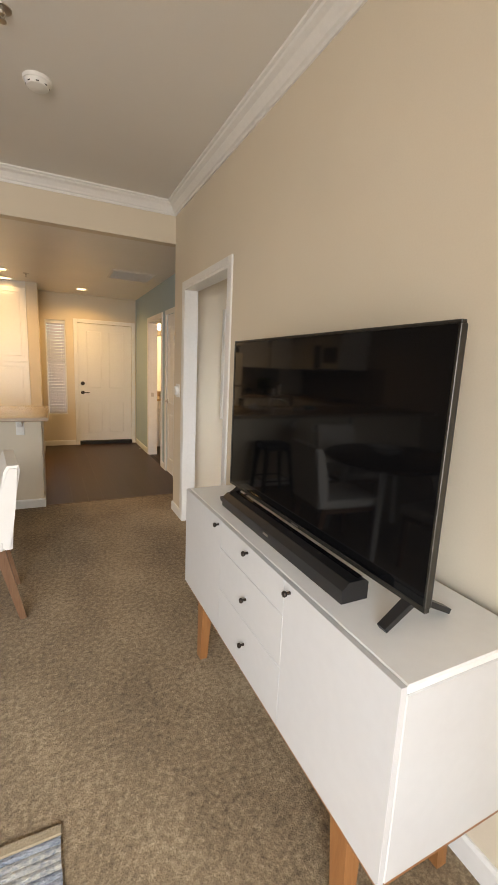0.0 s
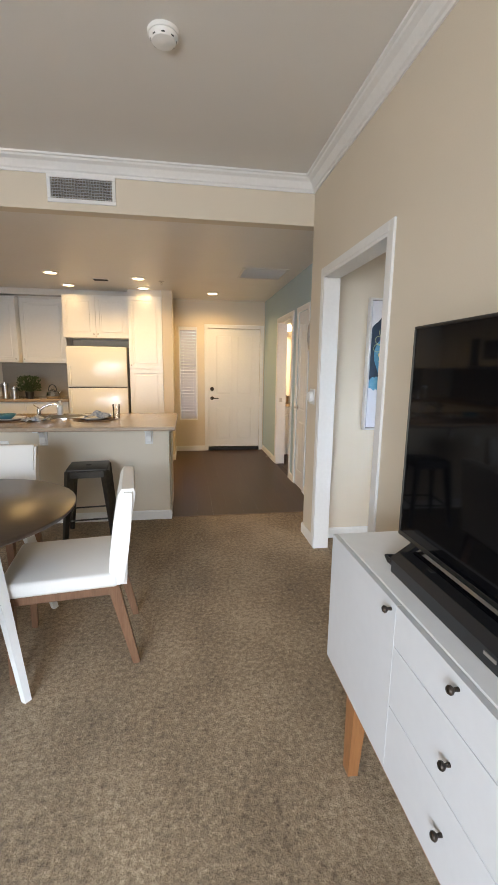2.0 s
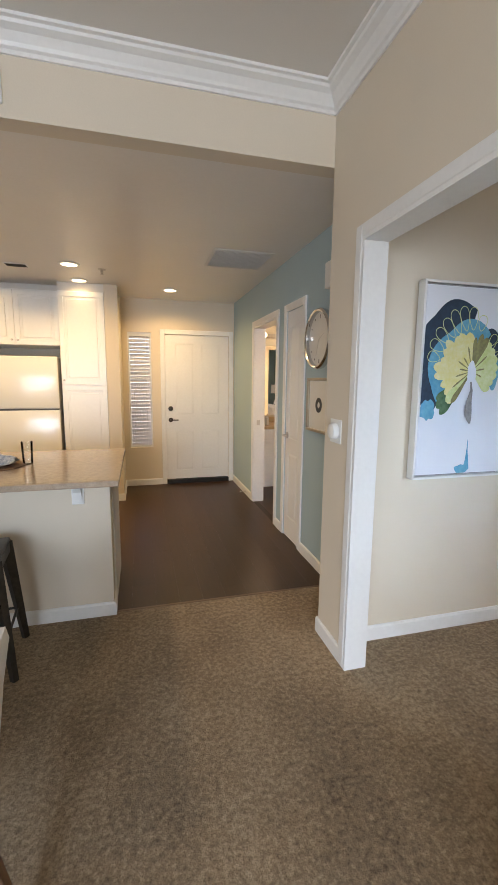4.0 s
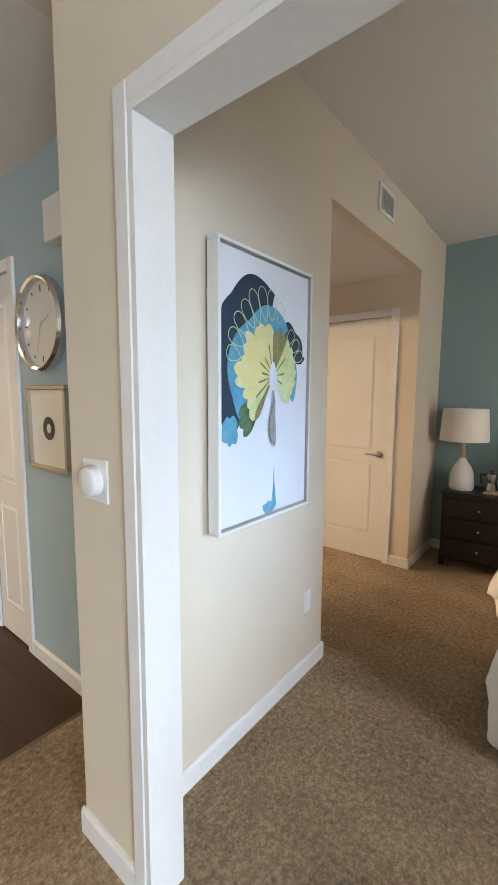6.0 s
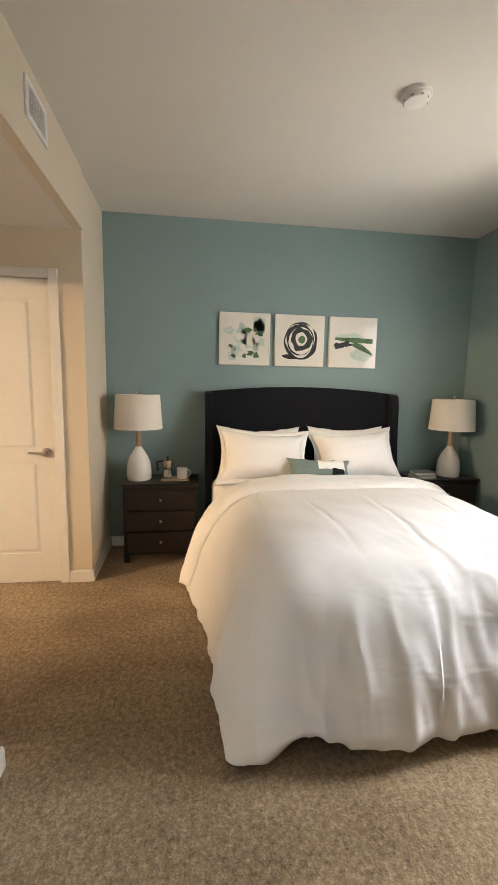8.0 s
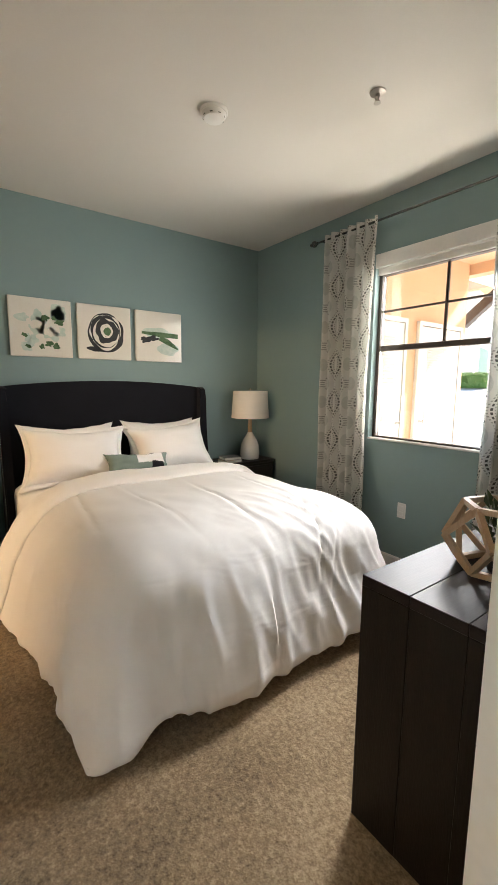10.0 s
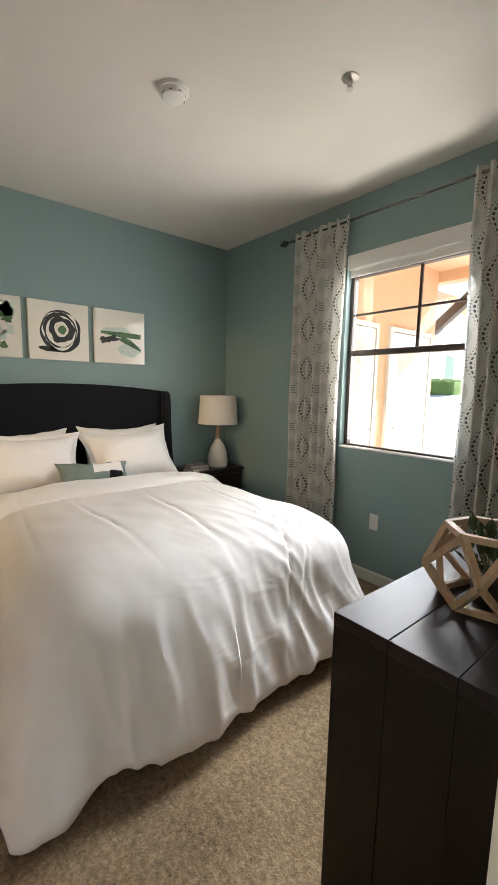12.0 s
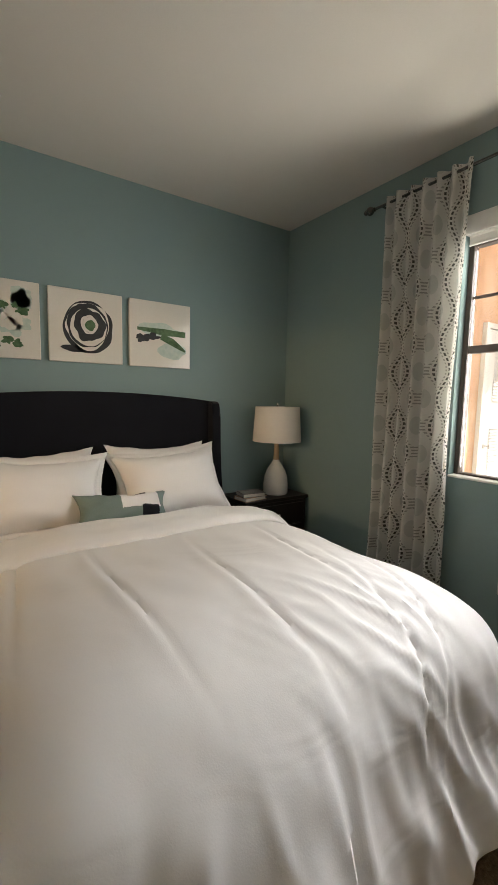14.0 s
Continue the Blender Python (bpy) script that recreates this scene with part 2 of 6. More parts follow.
PANE = glass("window_glass")
WHITE_PLASTIC = mat("white_plastic", (0.80, 0.79, 0.75), 0.4, second=(0.77, 0.76, 0.72), scale=6, grain=30, bump=0.02)

ZL, ZB, ZK, ZN = 2.80, 2.738, 2.476, 2.368   # ceilings: living room, bedroom, kitchen and hall, nook
LX, LY = -3.2, LIVING_Y                # far sides of the living room
WX = 1.2                           # face of the partition towards the living room
BX = 1.305                          # its face towards the bedroom
HX = 1.52                          # hall wall
EY = 7.08                          # entry wall
SY = 3.395                          # kitchen soffit
PY = 3.25                          # bedroom wall with the painting
NX0, NX1, NY1 = 2.488, 3.97, 4.65      # wardrobe nook
HB = 4.632                         # headboard wall
WY = 0.042                        # bedroom window wall
W0, W1, WZ0, WZ1 = 2.235, 3.152, 0.965, 2.355   # bedroom window
D0, D1, DZ = 2.100, 3.067, 2.055   # opening into the bedroom

CY = 3.858                         # face of the half wall
FE = 3.886                         # edge of the carpet

# floors
built("floor", cube(LX, LY, -0.1, BX, FE, 0.0), CARPET, label="thick beige cut-pile carpet")
built("floor_bedroom", cube(BX, WY - 0.14, -0.1, HB + 0.12, PY + 0.2, 0.0), CARPET, label="thick beige cut-pile bedroom carpet")
built("floor_stub", cube(BX, PY + 0.2, -0.1, HX, FE, 0.0), CARPET)
built("floor_nook", cube(NX0 - 0.12, PY + 0.2, -0.1, HB + 0.12, NY1 + 0.1, 0.0), CARPET, label="thick beige cut-pile carpet in the nook")

# ceilings
built("ceiling", cube(LX, LY, ZL, BX - 0.06, SY + 0.1, ZL + 0.12), CEILING, label="smooth off-white living room ceiling")
built("ceiling_bedroom", cube(BX - 0.06, WY - 0.14, ZB, 5.2, PY + 0.12, ZB + 0.12), CEILING, label="smooth off-white bedroom ceiling")
built("ceiling_kitchen", cube(LX, SY + 0.1, ZK, 2.3, EY + 0.1, ZK + 0.12), KITCHEN_CEILING, label="lower off-white kitchen and hall ceiling")
built("ceiling_nook", cube(NX0 - 0.12, PY + 0.06, ZN, 5.2, NY1 + 0.1, ZN + 0.12), CEILING, label="lower ceiling over the wardrobe nook")

# partition between living room and bedroom, with its cased opening
bm = cube(WX, LY, 0, BX, D0, ZB)
box(bm, WX, D0, DZ, BX, D1, ZB)
box(bm, WX, D1, 0, BX, SY, ZB)
built("wall_partition", bm, BEIGE, label="beige partition with a cased opening")
# soffit over the kitchen side
built("wall_soffit", cube(LX, SY, ZK, HX, SY + 0.1, ZL), BEIGE, label="beige soffit above the kitchen")
built("wall_living_west", cube(LX - 0.12, LY, 0, LX, EY, ZL), BEIGE)
# back wall with the sliding door
bm = cube(LX, LY - 0.12, 0, -2.85, LY, ZL)
box(bm, -0.05, LY - 0.12, 0, WX, LY, ZL)
box(bm, -2.85, LY - 0.12, 2.15, -0.05, LY, ZL)
built("wall_living_south", bm, BEIGE)
# hall
B0, B1, C0, C1, HZ = 5.19, 6.00, 4.53, 4.91, 2.035   # bathroom door, cupboard door, their height
bm = cube(HX, SY, 0, HX + 0.12, C0, ZK)
box(bm, HX, C0, HZ, HX + 0.12, C1, ZK)
box(bm, HX, C1, 0, HX + 0.12, B0, ZK)
box(bm, HX, B0, HZ, HX + 0.12, B1, ZK)
box(bm, HX, B1, 0, HX + 0.12, EY, ZK)
built("wall_hall", bm, PALE_BLUE, label="pale blue hall wall")
built("wall_hall_return", cube(BX, PY + 0.004, 0, HX, SY, ZK), BEIGE)
E0, E1, S0, S1 = 0.575, 1.445, 0.10, 0.40
bm = cube(LX, EY, 0, S0, EY + 0.12, ZK)
box(bm, S0, EY, 0, S1, EY + 0.12, 0.525)
box(bm, S0, EY, 2.05, S1, EY + 0.12, ZK)
box(bm, S1, EY, 0, E0, EY + 0.12, ZK)
box(bm, E0, EY, HZ, E1, EY + 0.12, ZK)
box(bm, E1, EY, 0, HX + 0.12, EY + 0.12, ZK)
built("wall_entry", bm, BEIGE, label="beige entry wall")
# bedroom
bm = cube(HX, PY, 0, NX0, PY + 0.12, ZB)
box(bm, NX0, PY, ZN, NX1, PY + 0.06, ZB)
box(bm, NX1 + 0.12, PY + 0.012, 0, HB, PY + 0.12, ZB)
box(bm, NX1, PY + 0.012, ZN, NX1 + 0.12, PY + 0.12, ZB)
box(bm, BX, PY, 0, HX, PY + 0.004, ZB)
built("wall_bedroom_north", bm, BEIGE, label="beige bedroom wall with a nook")
N0, N1 = 3.475, 4.28   # wardrobe door
bm = cube(NX1, PY + 0.012, 0, NX1 + 0.12, N0, ZN)
box(bm, NX1, N0, 2.06, NX1 + 0.12, N1, ZN)
box(bm, NX1, N1, 0, NX1 + 0.12, NY1, ZN)
built("wall_nook_east", bm, BEIGE, label="beige nook wall")
bm = cube(NX0 - 0.12, NY1, 0, 2.75, NY1 + 0.1, ZN)
box(bm, 3.68, NY1, 0, NX1 + 0.12, NY1 + 0.1, ZN)
box(bm, 2.75, NY1, 2.05, 3.68, NY1 + 0.1, ZN)
built("wall_nook_north", bm, BEIGE)
built("wall_nook_west", cube(NX0 - 0.12, PY + 0.12, 0, NX0, NY1, ZN), BEIGE)
built("wall_headboard", cube(HB, WY - 0.14, 0, HB + 0.12, PY + 0.12, ZB), BLUE, label="blue-green wall behind the bed")
bm = cube(BX, WY - 0.14, 0, W0, WY, ZB)
box(bm, W1, WY - 0.14, 0, HB, WY, ZB)
box(bm, W0, WY - 0.14, 0, W1, WY, WZ0)
box(bm, W0, WY - 0.14, WZ1, W1, WY, ZB)
built("wall_window", bm, BLUE, label="blue-green wall round the bedroom window")
# bathroom behind the hall wall
built("wall_bath_east", cube(3.75, NY1 + 0.1, 0, 3.85, EY, ZK), BEIGE)
built("wall_bath_south", cube(HX + 0.12, NY1, 0, NX0 - 0.12, NY1 + 0.1, ZK), BEIGE)
built("floor_bath", cube(HX + 0.06, NY1 + 0.1, -0.1, 3.85, EY, 0.0), VINYL)
built("ceiling_bath", cube(HX + 0.12, NY1 + 0.1, ZK + 0.003, 3.85, EY, ZK + 0.1), CEILING)
built("wall_bath_north", cube(HX + 0.12, EY, 0, 3.85, EY + 0.1, ZK), BEIGE)
built("wall_pantry", cube(-0.118, 6.38, 0, 0.025, EY, ZK), BEIGE, label="beige wall end beside the pantry")


def casing(axis, at, out, a, b, top, w=0.06, proud=0.015, z0=0.0):
    """Flat casing round a door opening on one wall face. out: +1 or -1, the way it stands proud."""
    for name, (p, q, lo, hi) in (("trim", (a - w, a, z0, top + w)), ("trim", (b, b + w, z0, top + w)), ("trim", (a, b, top, top + w))):
        bm = bmesh.new()
        if axis == "x":
            box(bm, at, p, lo, at + out * proud, q, hi, 0.004)
        else:
            box(bm, p, at, lo, q, at + out * proud, hi, 0.004)
        built(name, bm, TRIM, label="white painted door casing")


def jamb(axis, lo, hi, a, b, top, t=0.018):
    """White lining of an opening through a wall from lo to hi."""
    for p, q, z0, z1 in ((a, a + t, 0, top), (b - t, b, 0, top), (a + t, b - t, top - t, top)):
        built("trim", cube(lo, p, z0, hi, q, z1) if axis == "x" else cube(p, lo, z0, q, hi, z1), TRIM, label="white painted door lining")


casing("x", WX, -1, D0, D1, DZ, w=0.052)
jamb("x", WX - 0.012, BX + 0.002, D0, D1, DZ)
casing("x", HX, -1, B0, B1, HZ)
jamb("x", HX - 0.004, HX + 0.124, B0, B1, HZ)
casing("x", HX, -1, C0, C1, HZ)
casing("y", EY, -1, E0, E1, HZ)
casing("x", NX1, -1, N0, N1, 2.06)


def skirting(axis, at, out, a, b, h=0.085, t=0.013):
    o = [(at, 0.0), (at + out * t, 0.0), (at + out * t, h - 0.012), (at + out * t * 0.5, h), (at, h)]
    if axis == "x":
        built("baseboard", prism(bmesh.new(), o, "y", a, b), TRIM, label="white painted baseboard")
    else:
        built("baseboard", prism(bmesh.new(), o, "x", a, b), TRIM, label="white painted baseboard")


skirting("x", WX, -1, LY, D0 - 0.053)
skirting("x", WX, -1, D1 + 0.053, SY + 0.012)
skirting("y", SY, 1, WX, HX - 0.014)
skirting("x", HX, -1, SY, C0 - 0.061)
skirting("x", HX, -1, C1 + 0.061, B0 - 0.061)
skirting("x", HX, -1, B1 + 0.061, EY)
skirting("y", EY, -1, 0.025, E0 - 0.061)
skirting("x", 0.025, 1, 6.37, EY)
skirting("y", 6.38, -1, -0.118, 0.037)
skirting("y", PY, -1, BX, NX0 + 0.012)
skirting("x", NX0, 1, PY, NY1)
skirting("y", PY + 0.012, -1, NX1 - 0.012, HB)
skirting("x", NX1, -1, PY + 0.012, N0 - 0.061)
skirting("x", HB, -1, WY, PY + 0.012)
skirting("y", WY, 1, BX, HB)

# crown moulding of the living room
crown = [(0, 0), (0, -0.095), (0.010, -0.095), (0.013, -0.080), (0.024, -0.074), (0.030, -0.062), (0.050, -0.036), (0.074, -0.024), (0.080, -0.014), (0.094, -0.011), (0.096, 0)]
built("trim_crown_soffit", prism(bmesh.new(), [(SY - p, ZL + q) for p, q in crown], "x", LX, WX), TRIM, label="white crown moulding on the soffit")
built("trim_crown_partition", prism(bmesh.new(), [(WX - p, ZL + q) for p, q in crown], "y", LY, SY), TRIM, label="white crown moulding on the partition")

# ---- more materials ----
WALNUT = mat("walnut_wood", (0.13, 0.060, 0.030), 0.42, second=(0.22, 0.115, 0.062), scale=3, grain=18, bump=0.12, stretch=(9, 9, 1))
TEAK = mat("warm_walnut", (0.24, 0.095, 0.032), 0.4, second=(0.34, 0.150, 0.055), scale=3, grain=18, bump=0.12, stretch=(9, 9, 1))
OAK = mat("pale_oak", (0.40, 0.27, 0.16), 0.5, second=(0.52, 0.38, 0.25), scale=4, grain=30, bump=0.1, stretch=(6, 6, 1))
DARK_TOP = mat("dark_table_wood", (0.040, 0.024, 0.015), 0.30, second=(0.062, 0.039, 0.024), scale=2, grain=16, bump=0.05, stretch=(1, 10, 1))
ESPRESSO = mat("espresso_wood", (0.010, 0.0065, 0.005), 0.42, second=(0.017, 0.011, 0.0085), scale=3, grain=20, bump=0.06, stretch=(10, 1, 10))
RUSTIC = mat("rustic_dark_boards", (0.0085, 0.0055, 0.0036), 0.5, second=(0.018, 0.0120, 0.0080), scale=2.5, grain=26, bump=0.35, depth=0.003, stretch=(12, 12, 1.2), vary=0.15, spec=0.2)
RUSTIC_TOP = mat("rustic_dark_top", (0.011, 0.0072, 0.0060), 0.42, second=(0.024, 0.0165, 0.0135), scale=2.5, grain=20, bump=0.12, depth=0.002, stretch=(12, 1.2, 12), vary=0.15, spec=0.22)
LINEN = mat("white_linen", (0.86, 0.84, 0.825), 0.85, second=(0.89, 0.87, 0.855), scale=5, grain=240, bump=0.25, depth=0.001, spec=0.2, sheen=0.2)
SEAT_FABRIC = mat("off_white_upholstery", (0.72, 0.69, 0.64), 0.8, second=(0.77, 0.74, 0.69), scale=4, grain=300, bump=0.3, depth=0.001, spec=0.25)
NAVY = mat("black_navy_velvet", (0.007, 0.008, 0.012), 0.9, second=(0.011, 0.012, 0.017), scale=4, grain=200, bump=0.3, depth=0.001, spec=0.15, sheen=0.1)
SHADE = mat("white_lampshade_linen", (0.78, 0.73, 0.66), 0.85, second=(0.82, 0.77, 0.70), scale=20, grain=260, bump=0.3, depth=0.001)
CERAMIC = mat("white_ceramic", (0.78, 0.76, 0.72), 0.22, second=(0.74, 0.72, 0.68), scale=3, grain=12, bump=0.02)
GRANITE = mat("speckled_counter", (0.30, 0.22, 0.15), 0.18, second=(0.48, 0.37, 0.27), scale=40, grain=220, bump=0.02, mix=0.6)
STEEL = mat("polished_steel", (0.62, 0.61, 0.60), 0.16, 1.0, bump=0.0)
GUNMETAL = mat("gunmetal_steel", (0.055, 0.052, 0.048), 0.42, 0.85, second=(0.10, 0.095, 0.085), scale=6, grain=40, bump=0.05)
APPLIANCE = mat("white_enamel", (0.80, 0.79, 0.75), 0.16, second=(0.78, 0.77, 0.73), scale=3, grain=90, bump=0.04)
SCREEN = mat("tv_screen", (0.003, 0.003, 0.0035), 0.05, bump=0.0, spec=0.22)
LEAF = mat("dark_green_leaf", (0.030, 0.055, 0.018), 0.5, second=(0.055, 0.09, 0.030), scale=8, grain=30, bump=0.1)
TILE = mat("taupe_backsplash", (0.30, 0.26, 0.21), 0.4, second=(0.35, 0.31, 0.25), scale=4, grain=40, bump=0.05)
TEAL = mat("teal_stoneware", (0.06, 0.20, 0.24), 0.25, bump=0.02)
WOVEN = mat("brown_woven_mat", (0.13, 0.065, 0.035), 0.8, second=(0.20, 0.11, 0.06), scale=40, grain=160, bump=0.6, depth=0.003)
NAPKIN = mat("blue_white_napkin", (0.70, 0.70, 0.68), 0.8, second=(0.12, 0.15, 0.22), scale=45, grain=120, bump=0.2, mix=0.2)
DARK_CAVITY = mat("dark_grille_void", (0.03, 0.03, 0.028), 0.8, bump=0)
LIT = mat("lit_diffuser", (1.0, 0.76, 0.46), 0.5, bump=0, glow=LAMP_GLOW)
SLAT = mat("grey_white_slat", (0.55, 0.53, 0.55), 0.5, second=(0.50, 0.48, 0.50), scale=3, grain=20, bump=0.02)
TAN = mat("vanity_stone", (0.55, 0.38, 0.20), 0.3, second=(0.62, 0.45, 0.26), scale=10, grain=80, bump=0.02)
MIRROR = mat("mirror_silver", (0.9, 0.9, 0.9), 0.01, 1.0, bump=0)
PAPER = mat("white_canvas", (0.78, 0.78, 0.79), 0.75, second=(0.70, 0.71, 0.76), scale=1.4, grain=200, bump=0.2, depth=0.001, mix=0.15)
CREAM = mat("cream_paper", (0.76, 0.73, 0.66), 0.5, second=(0.72, 0.69, 0.61), scale=2, grain=100, bump=0.1, coat=0.5)
INK = mat("black_ink", (0.012, 0.014, 0.016), 0.55, second=(0.03, 0.034, 0.036), scale=14, grain=60, bump=0.1)
P_NAVY = mat("navy_ink", (0.008, 0.016, 0.035), 0.6, second=(0.015, 0.045, 0.085), scale=6, grain=40, bump=0.1)
P_BLUE = mat("blue_ink", (0.05, 0.25, 0.43), 0.6, second=(0.17, 0.42, 0.54), scale=7, grain=40, bump=0.1)
P_YELLOW = mat("yellow_ink", (0.70, 0.60, 0.16), 0.6, second=(0.76, 0.70, 0.42), scale=11, grain=50, bump=0.1)
P_LIME = mat("lime_ink", (0.50, 0.56, 0.16), 0.6, second=(0.68, 0.70, 0.40), scale=11, grain=50, bump=0.1)
P_OLIVE = mat("olive_ink", (0.14, 0.12, 0.05), 0.6, second=(0.32, 0.29, 0.10), scale=16, grain=60, bump=0.1)
P_GREEN = mat("green_ink", (0.02, 0.07, 0.02), 0.6, second=(0.12, 0.22, 0.10), scale=16, grain=60, bump=0.1)
P_MINT = mat("mint_wash", (0.42, 0.55, 0.49), 0.6, second=(0.62, 0.68, 0.60), scale=12, grain=50, bump=0.1)
P_GREY = mat("grey_wash", (0.16, 0.15, 0.15), 0.6, second=(0.36, 0.35, 0.33), scale=18, grain=60, bump=0.1)
C_TEAL = mat("sage_cushion_cloth", (0.16, 0.22, 0.20), 0.9, second=(0.22, 0.28, 0.26), scale=10, grain=260, bump=0.4, depth=0.001)


# ---- living room ----
def knob(parent, m, label="dark bronze knob"):
    bm = lathe(bmesh.new(), [(0.005, 0), (0.004, 0.010), (0.009, 0.015), (0.010, 0.020), (0.007, 0.024), (0, 0.025)], 12)
    return part("knob", bm, BRONZE, parent, label, True, m)


con = thing("media_console", "white lacquered media console on walnut legs", "console", m=pose(0, 0.035, 0))
K0, K1, KZ0, KZ1, KX0, KX1 = 0.0, 1.425, 0.312, 0.807, 0.756, 1.17
# top in full white; fronts and sides have their shade in the colour
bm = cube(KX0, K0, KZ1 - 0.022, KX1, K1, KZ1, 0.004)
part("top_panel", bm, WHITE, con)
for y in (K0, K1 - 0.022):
    part("side_panel", cube(KX0, y, KZ0, KX1, y + 0.022, KZ1 - 0.0225, 0.003), SHADED_WHITE, con)
part("bottom_panel", cube(KX0 + 0.004, K0 + 0.0225, KZ0 + 0.001, KX1, K1 - 0.0225, KZ0 + 0.022), SHADED_WHITE, con)
part("back_panel", cube(KX1 - 0.012, K0 + 0.0225, KZ0 + 0.0225, KX1 - 0.002, K1 - 0.0225, KZ1 - 0.023), SHADED_WHITE, con)
part("inner_box", cube(KX0 + 0.024, K0 + 0.024, KZ0 + 0.024, KX1 - 0.02, K1 - 0.024, KZ1 - 0.024), SHADED_WHITE, con)
G = 0.0008
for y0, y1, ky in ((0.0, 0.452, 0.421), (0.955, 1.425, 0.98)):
    d = part("door", cube(KX0 - 0.018, y0 + G, KZ0 + 0.002, KX0 - 0.001, y1 - G, KZ1 - 0.0005, 0.0006), SHADED_WHITE, con)
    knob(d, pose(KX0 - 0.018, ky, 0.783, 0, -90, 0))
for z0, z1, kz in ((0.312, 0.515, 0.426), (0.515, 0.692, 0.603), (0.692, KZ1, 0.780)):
    d = part("drawer_front", cube(KX0 - 0.018, 0.452 + G, z0 + 0.0015, KX0 - 0.001, 0.955 - G, z1 - 0.0006, 0.0006), SHADED_WHITE, con)
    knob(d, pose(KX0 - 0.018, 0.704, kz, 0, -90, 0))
part("leg_rail", cube(KX0 - 0.012, K0 + 0.004, KZ0 - 0.016, KX1 - 0.004, K1 - 0.004, KZ0 - 0.0005, 0.002), TEAK, con, "walnut under-frame")
for x, y, dx, dy in ((0.785, 0.16, -0.016, -0.03), (0.785, 1.235, -0.016, -0.012), (1.11, 0.16, 0.01, -0.03), (1.11, 1.25, 0.01, 0.0)):
    bm = bar(bmesh.new(), (x, y, KZ0 - 0.0155), (x + dx, y + dy, 0), 0.070, 0.050, 0.046, 0.036, (1, 0, 0))
    part("leg", bm, TEAK, con, "tapered walnut leg")

tv = thing("television", "large black flat-screen television standing on a white console", "television", m=pose(0, 0.025, 0))
T0, T1, TZ0, TZ1, TX = 0.110, 1.272, 0.868, 1.530, 0.905
part("housing", cube(TX + 0.006, T0 + 0.005, TZ0 + 0.004, TX + 0.026, T1 - 0.005, TZ1 - 0.004, 0.006, 2), BLACK, tv)
part("rear_bulge", cube(TX + 0.026, T0 + 0.2, TZ0 + 0.05, TX + 0.065, T1 - 0.2, TZ0 + 0.42, 0.01, 2), BLACK, tv)
bm = bmesh.new()
for y0, y1, z0, z1 in ((T0, T1, TZ1 - 0.008, TZ1), (T0, T1, TZ0, TZ0 + 0.014), (T0, T0 + 0.008, TZ0 + 0.014, TZ1 - 0.008), (T1 - 0.008, T1, TZ0 + 0.014, TZ1 - 0.008)):
    box(bm, TX - 0.004, y0, z0, TX + 0.012, y1, z1, 0.0015)
part("bezel", bm, GUNMETAL, tv, "thin dark metal bezel")
part("screen", cube(TX - 0.001, T0 + 0.008, TZ0 + 0.014, TX + 0.005, T1 - 0.008, TZ1 - 0.008), SCREEN, tv, "glossy switched-off screen")
for y, s in ((0.165, 1), (1.175, -1)):
    bm = bar(bmesh.new(), (TX + 0.02, y, TZ0 + 0.01), (TX - 0.075, y, KZ1 + 0.009), 0.030, 0.016, 0.026, 0.014)
    bar(bm, (TX + 0.02, y, TZ0 + 0.01), (TX + 0.145, y, KZ1 + 0.009), 0.030, 0.016, 0.026, 0.014)
    part("foot", bm, BLACK, tv, "splayed black foot")
part("badge", cube(TX - 0.005, 0.66, TZ0 + 0.004, TX - 0.002, 0.70, TZ0 + 0.009), METAL, tv)

sb = thing("soundbar", "long black soundbar lying in front of the television", "soundbar", m=pose(0.012, 0.035, 0))
bm = prism(bmesh.new(), [(0.800, KZ1), (0.888, KZ1), (0.888, KZ1 + 0.050), (0.876, KZ1 + 0.058), (0.822, KZ1 + 0.058), (0.800, KZ1 + 0.038)], "y", 0.285, 1.13)
part("body", bm, BLACK, sb)
for y in (0.45, 0.62, 1.0):
    part("button", cube(0.845, y, KZ1 + 0.058, 0.855, y + 0.02, KZ1 + 0.0605), GUNMETAL, sb)
part("logo_plate", cube(0.798, 0.70, KZ1 + 0.022, 0.801, 0.735, KZ1 + 0.030), METAL, sb)
bm = bmesh.new()
box(bm, 0.860, 0.30, KZ1 + 0.058, 0.875, 1.12, KZ1 + 0.062)
part("glossy_strip", bm, SCREEN, sb, "glossy black strip on the top")
cb = thing("cable", "black cable coiled at the end of the soundbar", "cable", m=pose(0, 0.035, 0))
bm = bmesh.new()
pts = [Vector((0.83, 1.135, KZ1 + 0.012)), Vector((0.83, 1.18, KZ1 + 0.008)), Vector((0.84, 1.215, KZ1 + 0.008)), Vector((0.89, 1.20, KZ1 + 0.008)), Vector((0.98, 1.22, KZ1 + 0.008)), Vector((1.10, 1.20, KZ1 + 0.008))]
for a, b in zip(pts, pts[1:]):
    rod(bm, a, b, 0.006, 0.006, 8)
part("wire", bm, BLACK, cb)

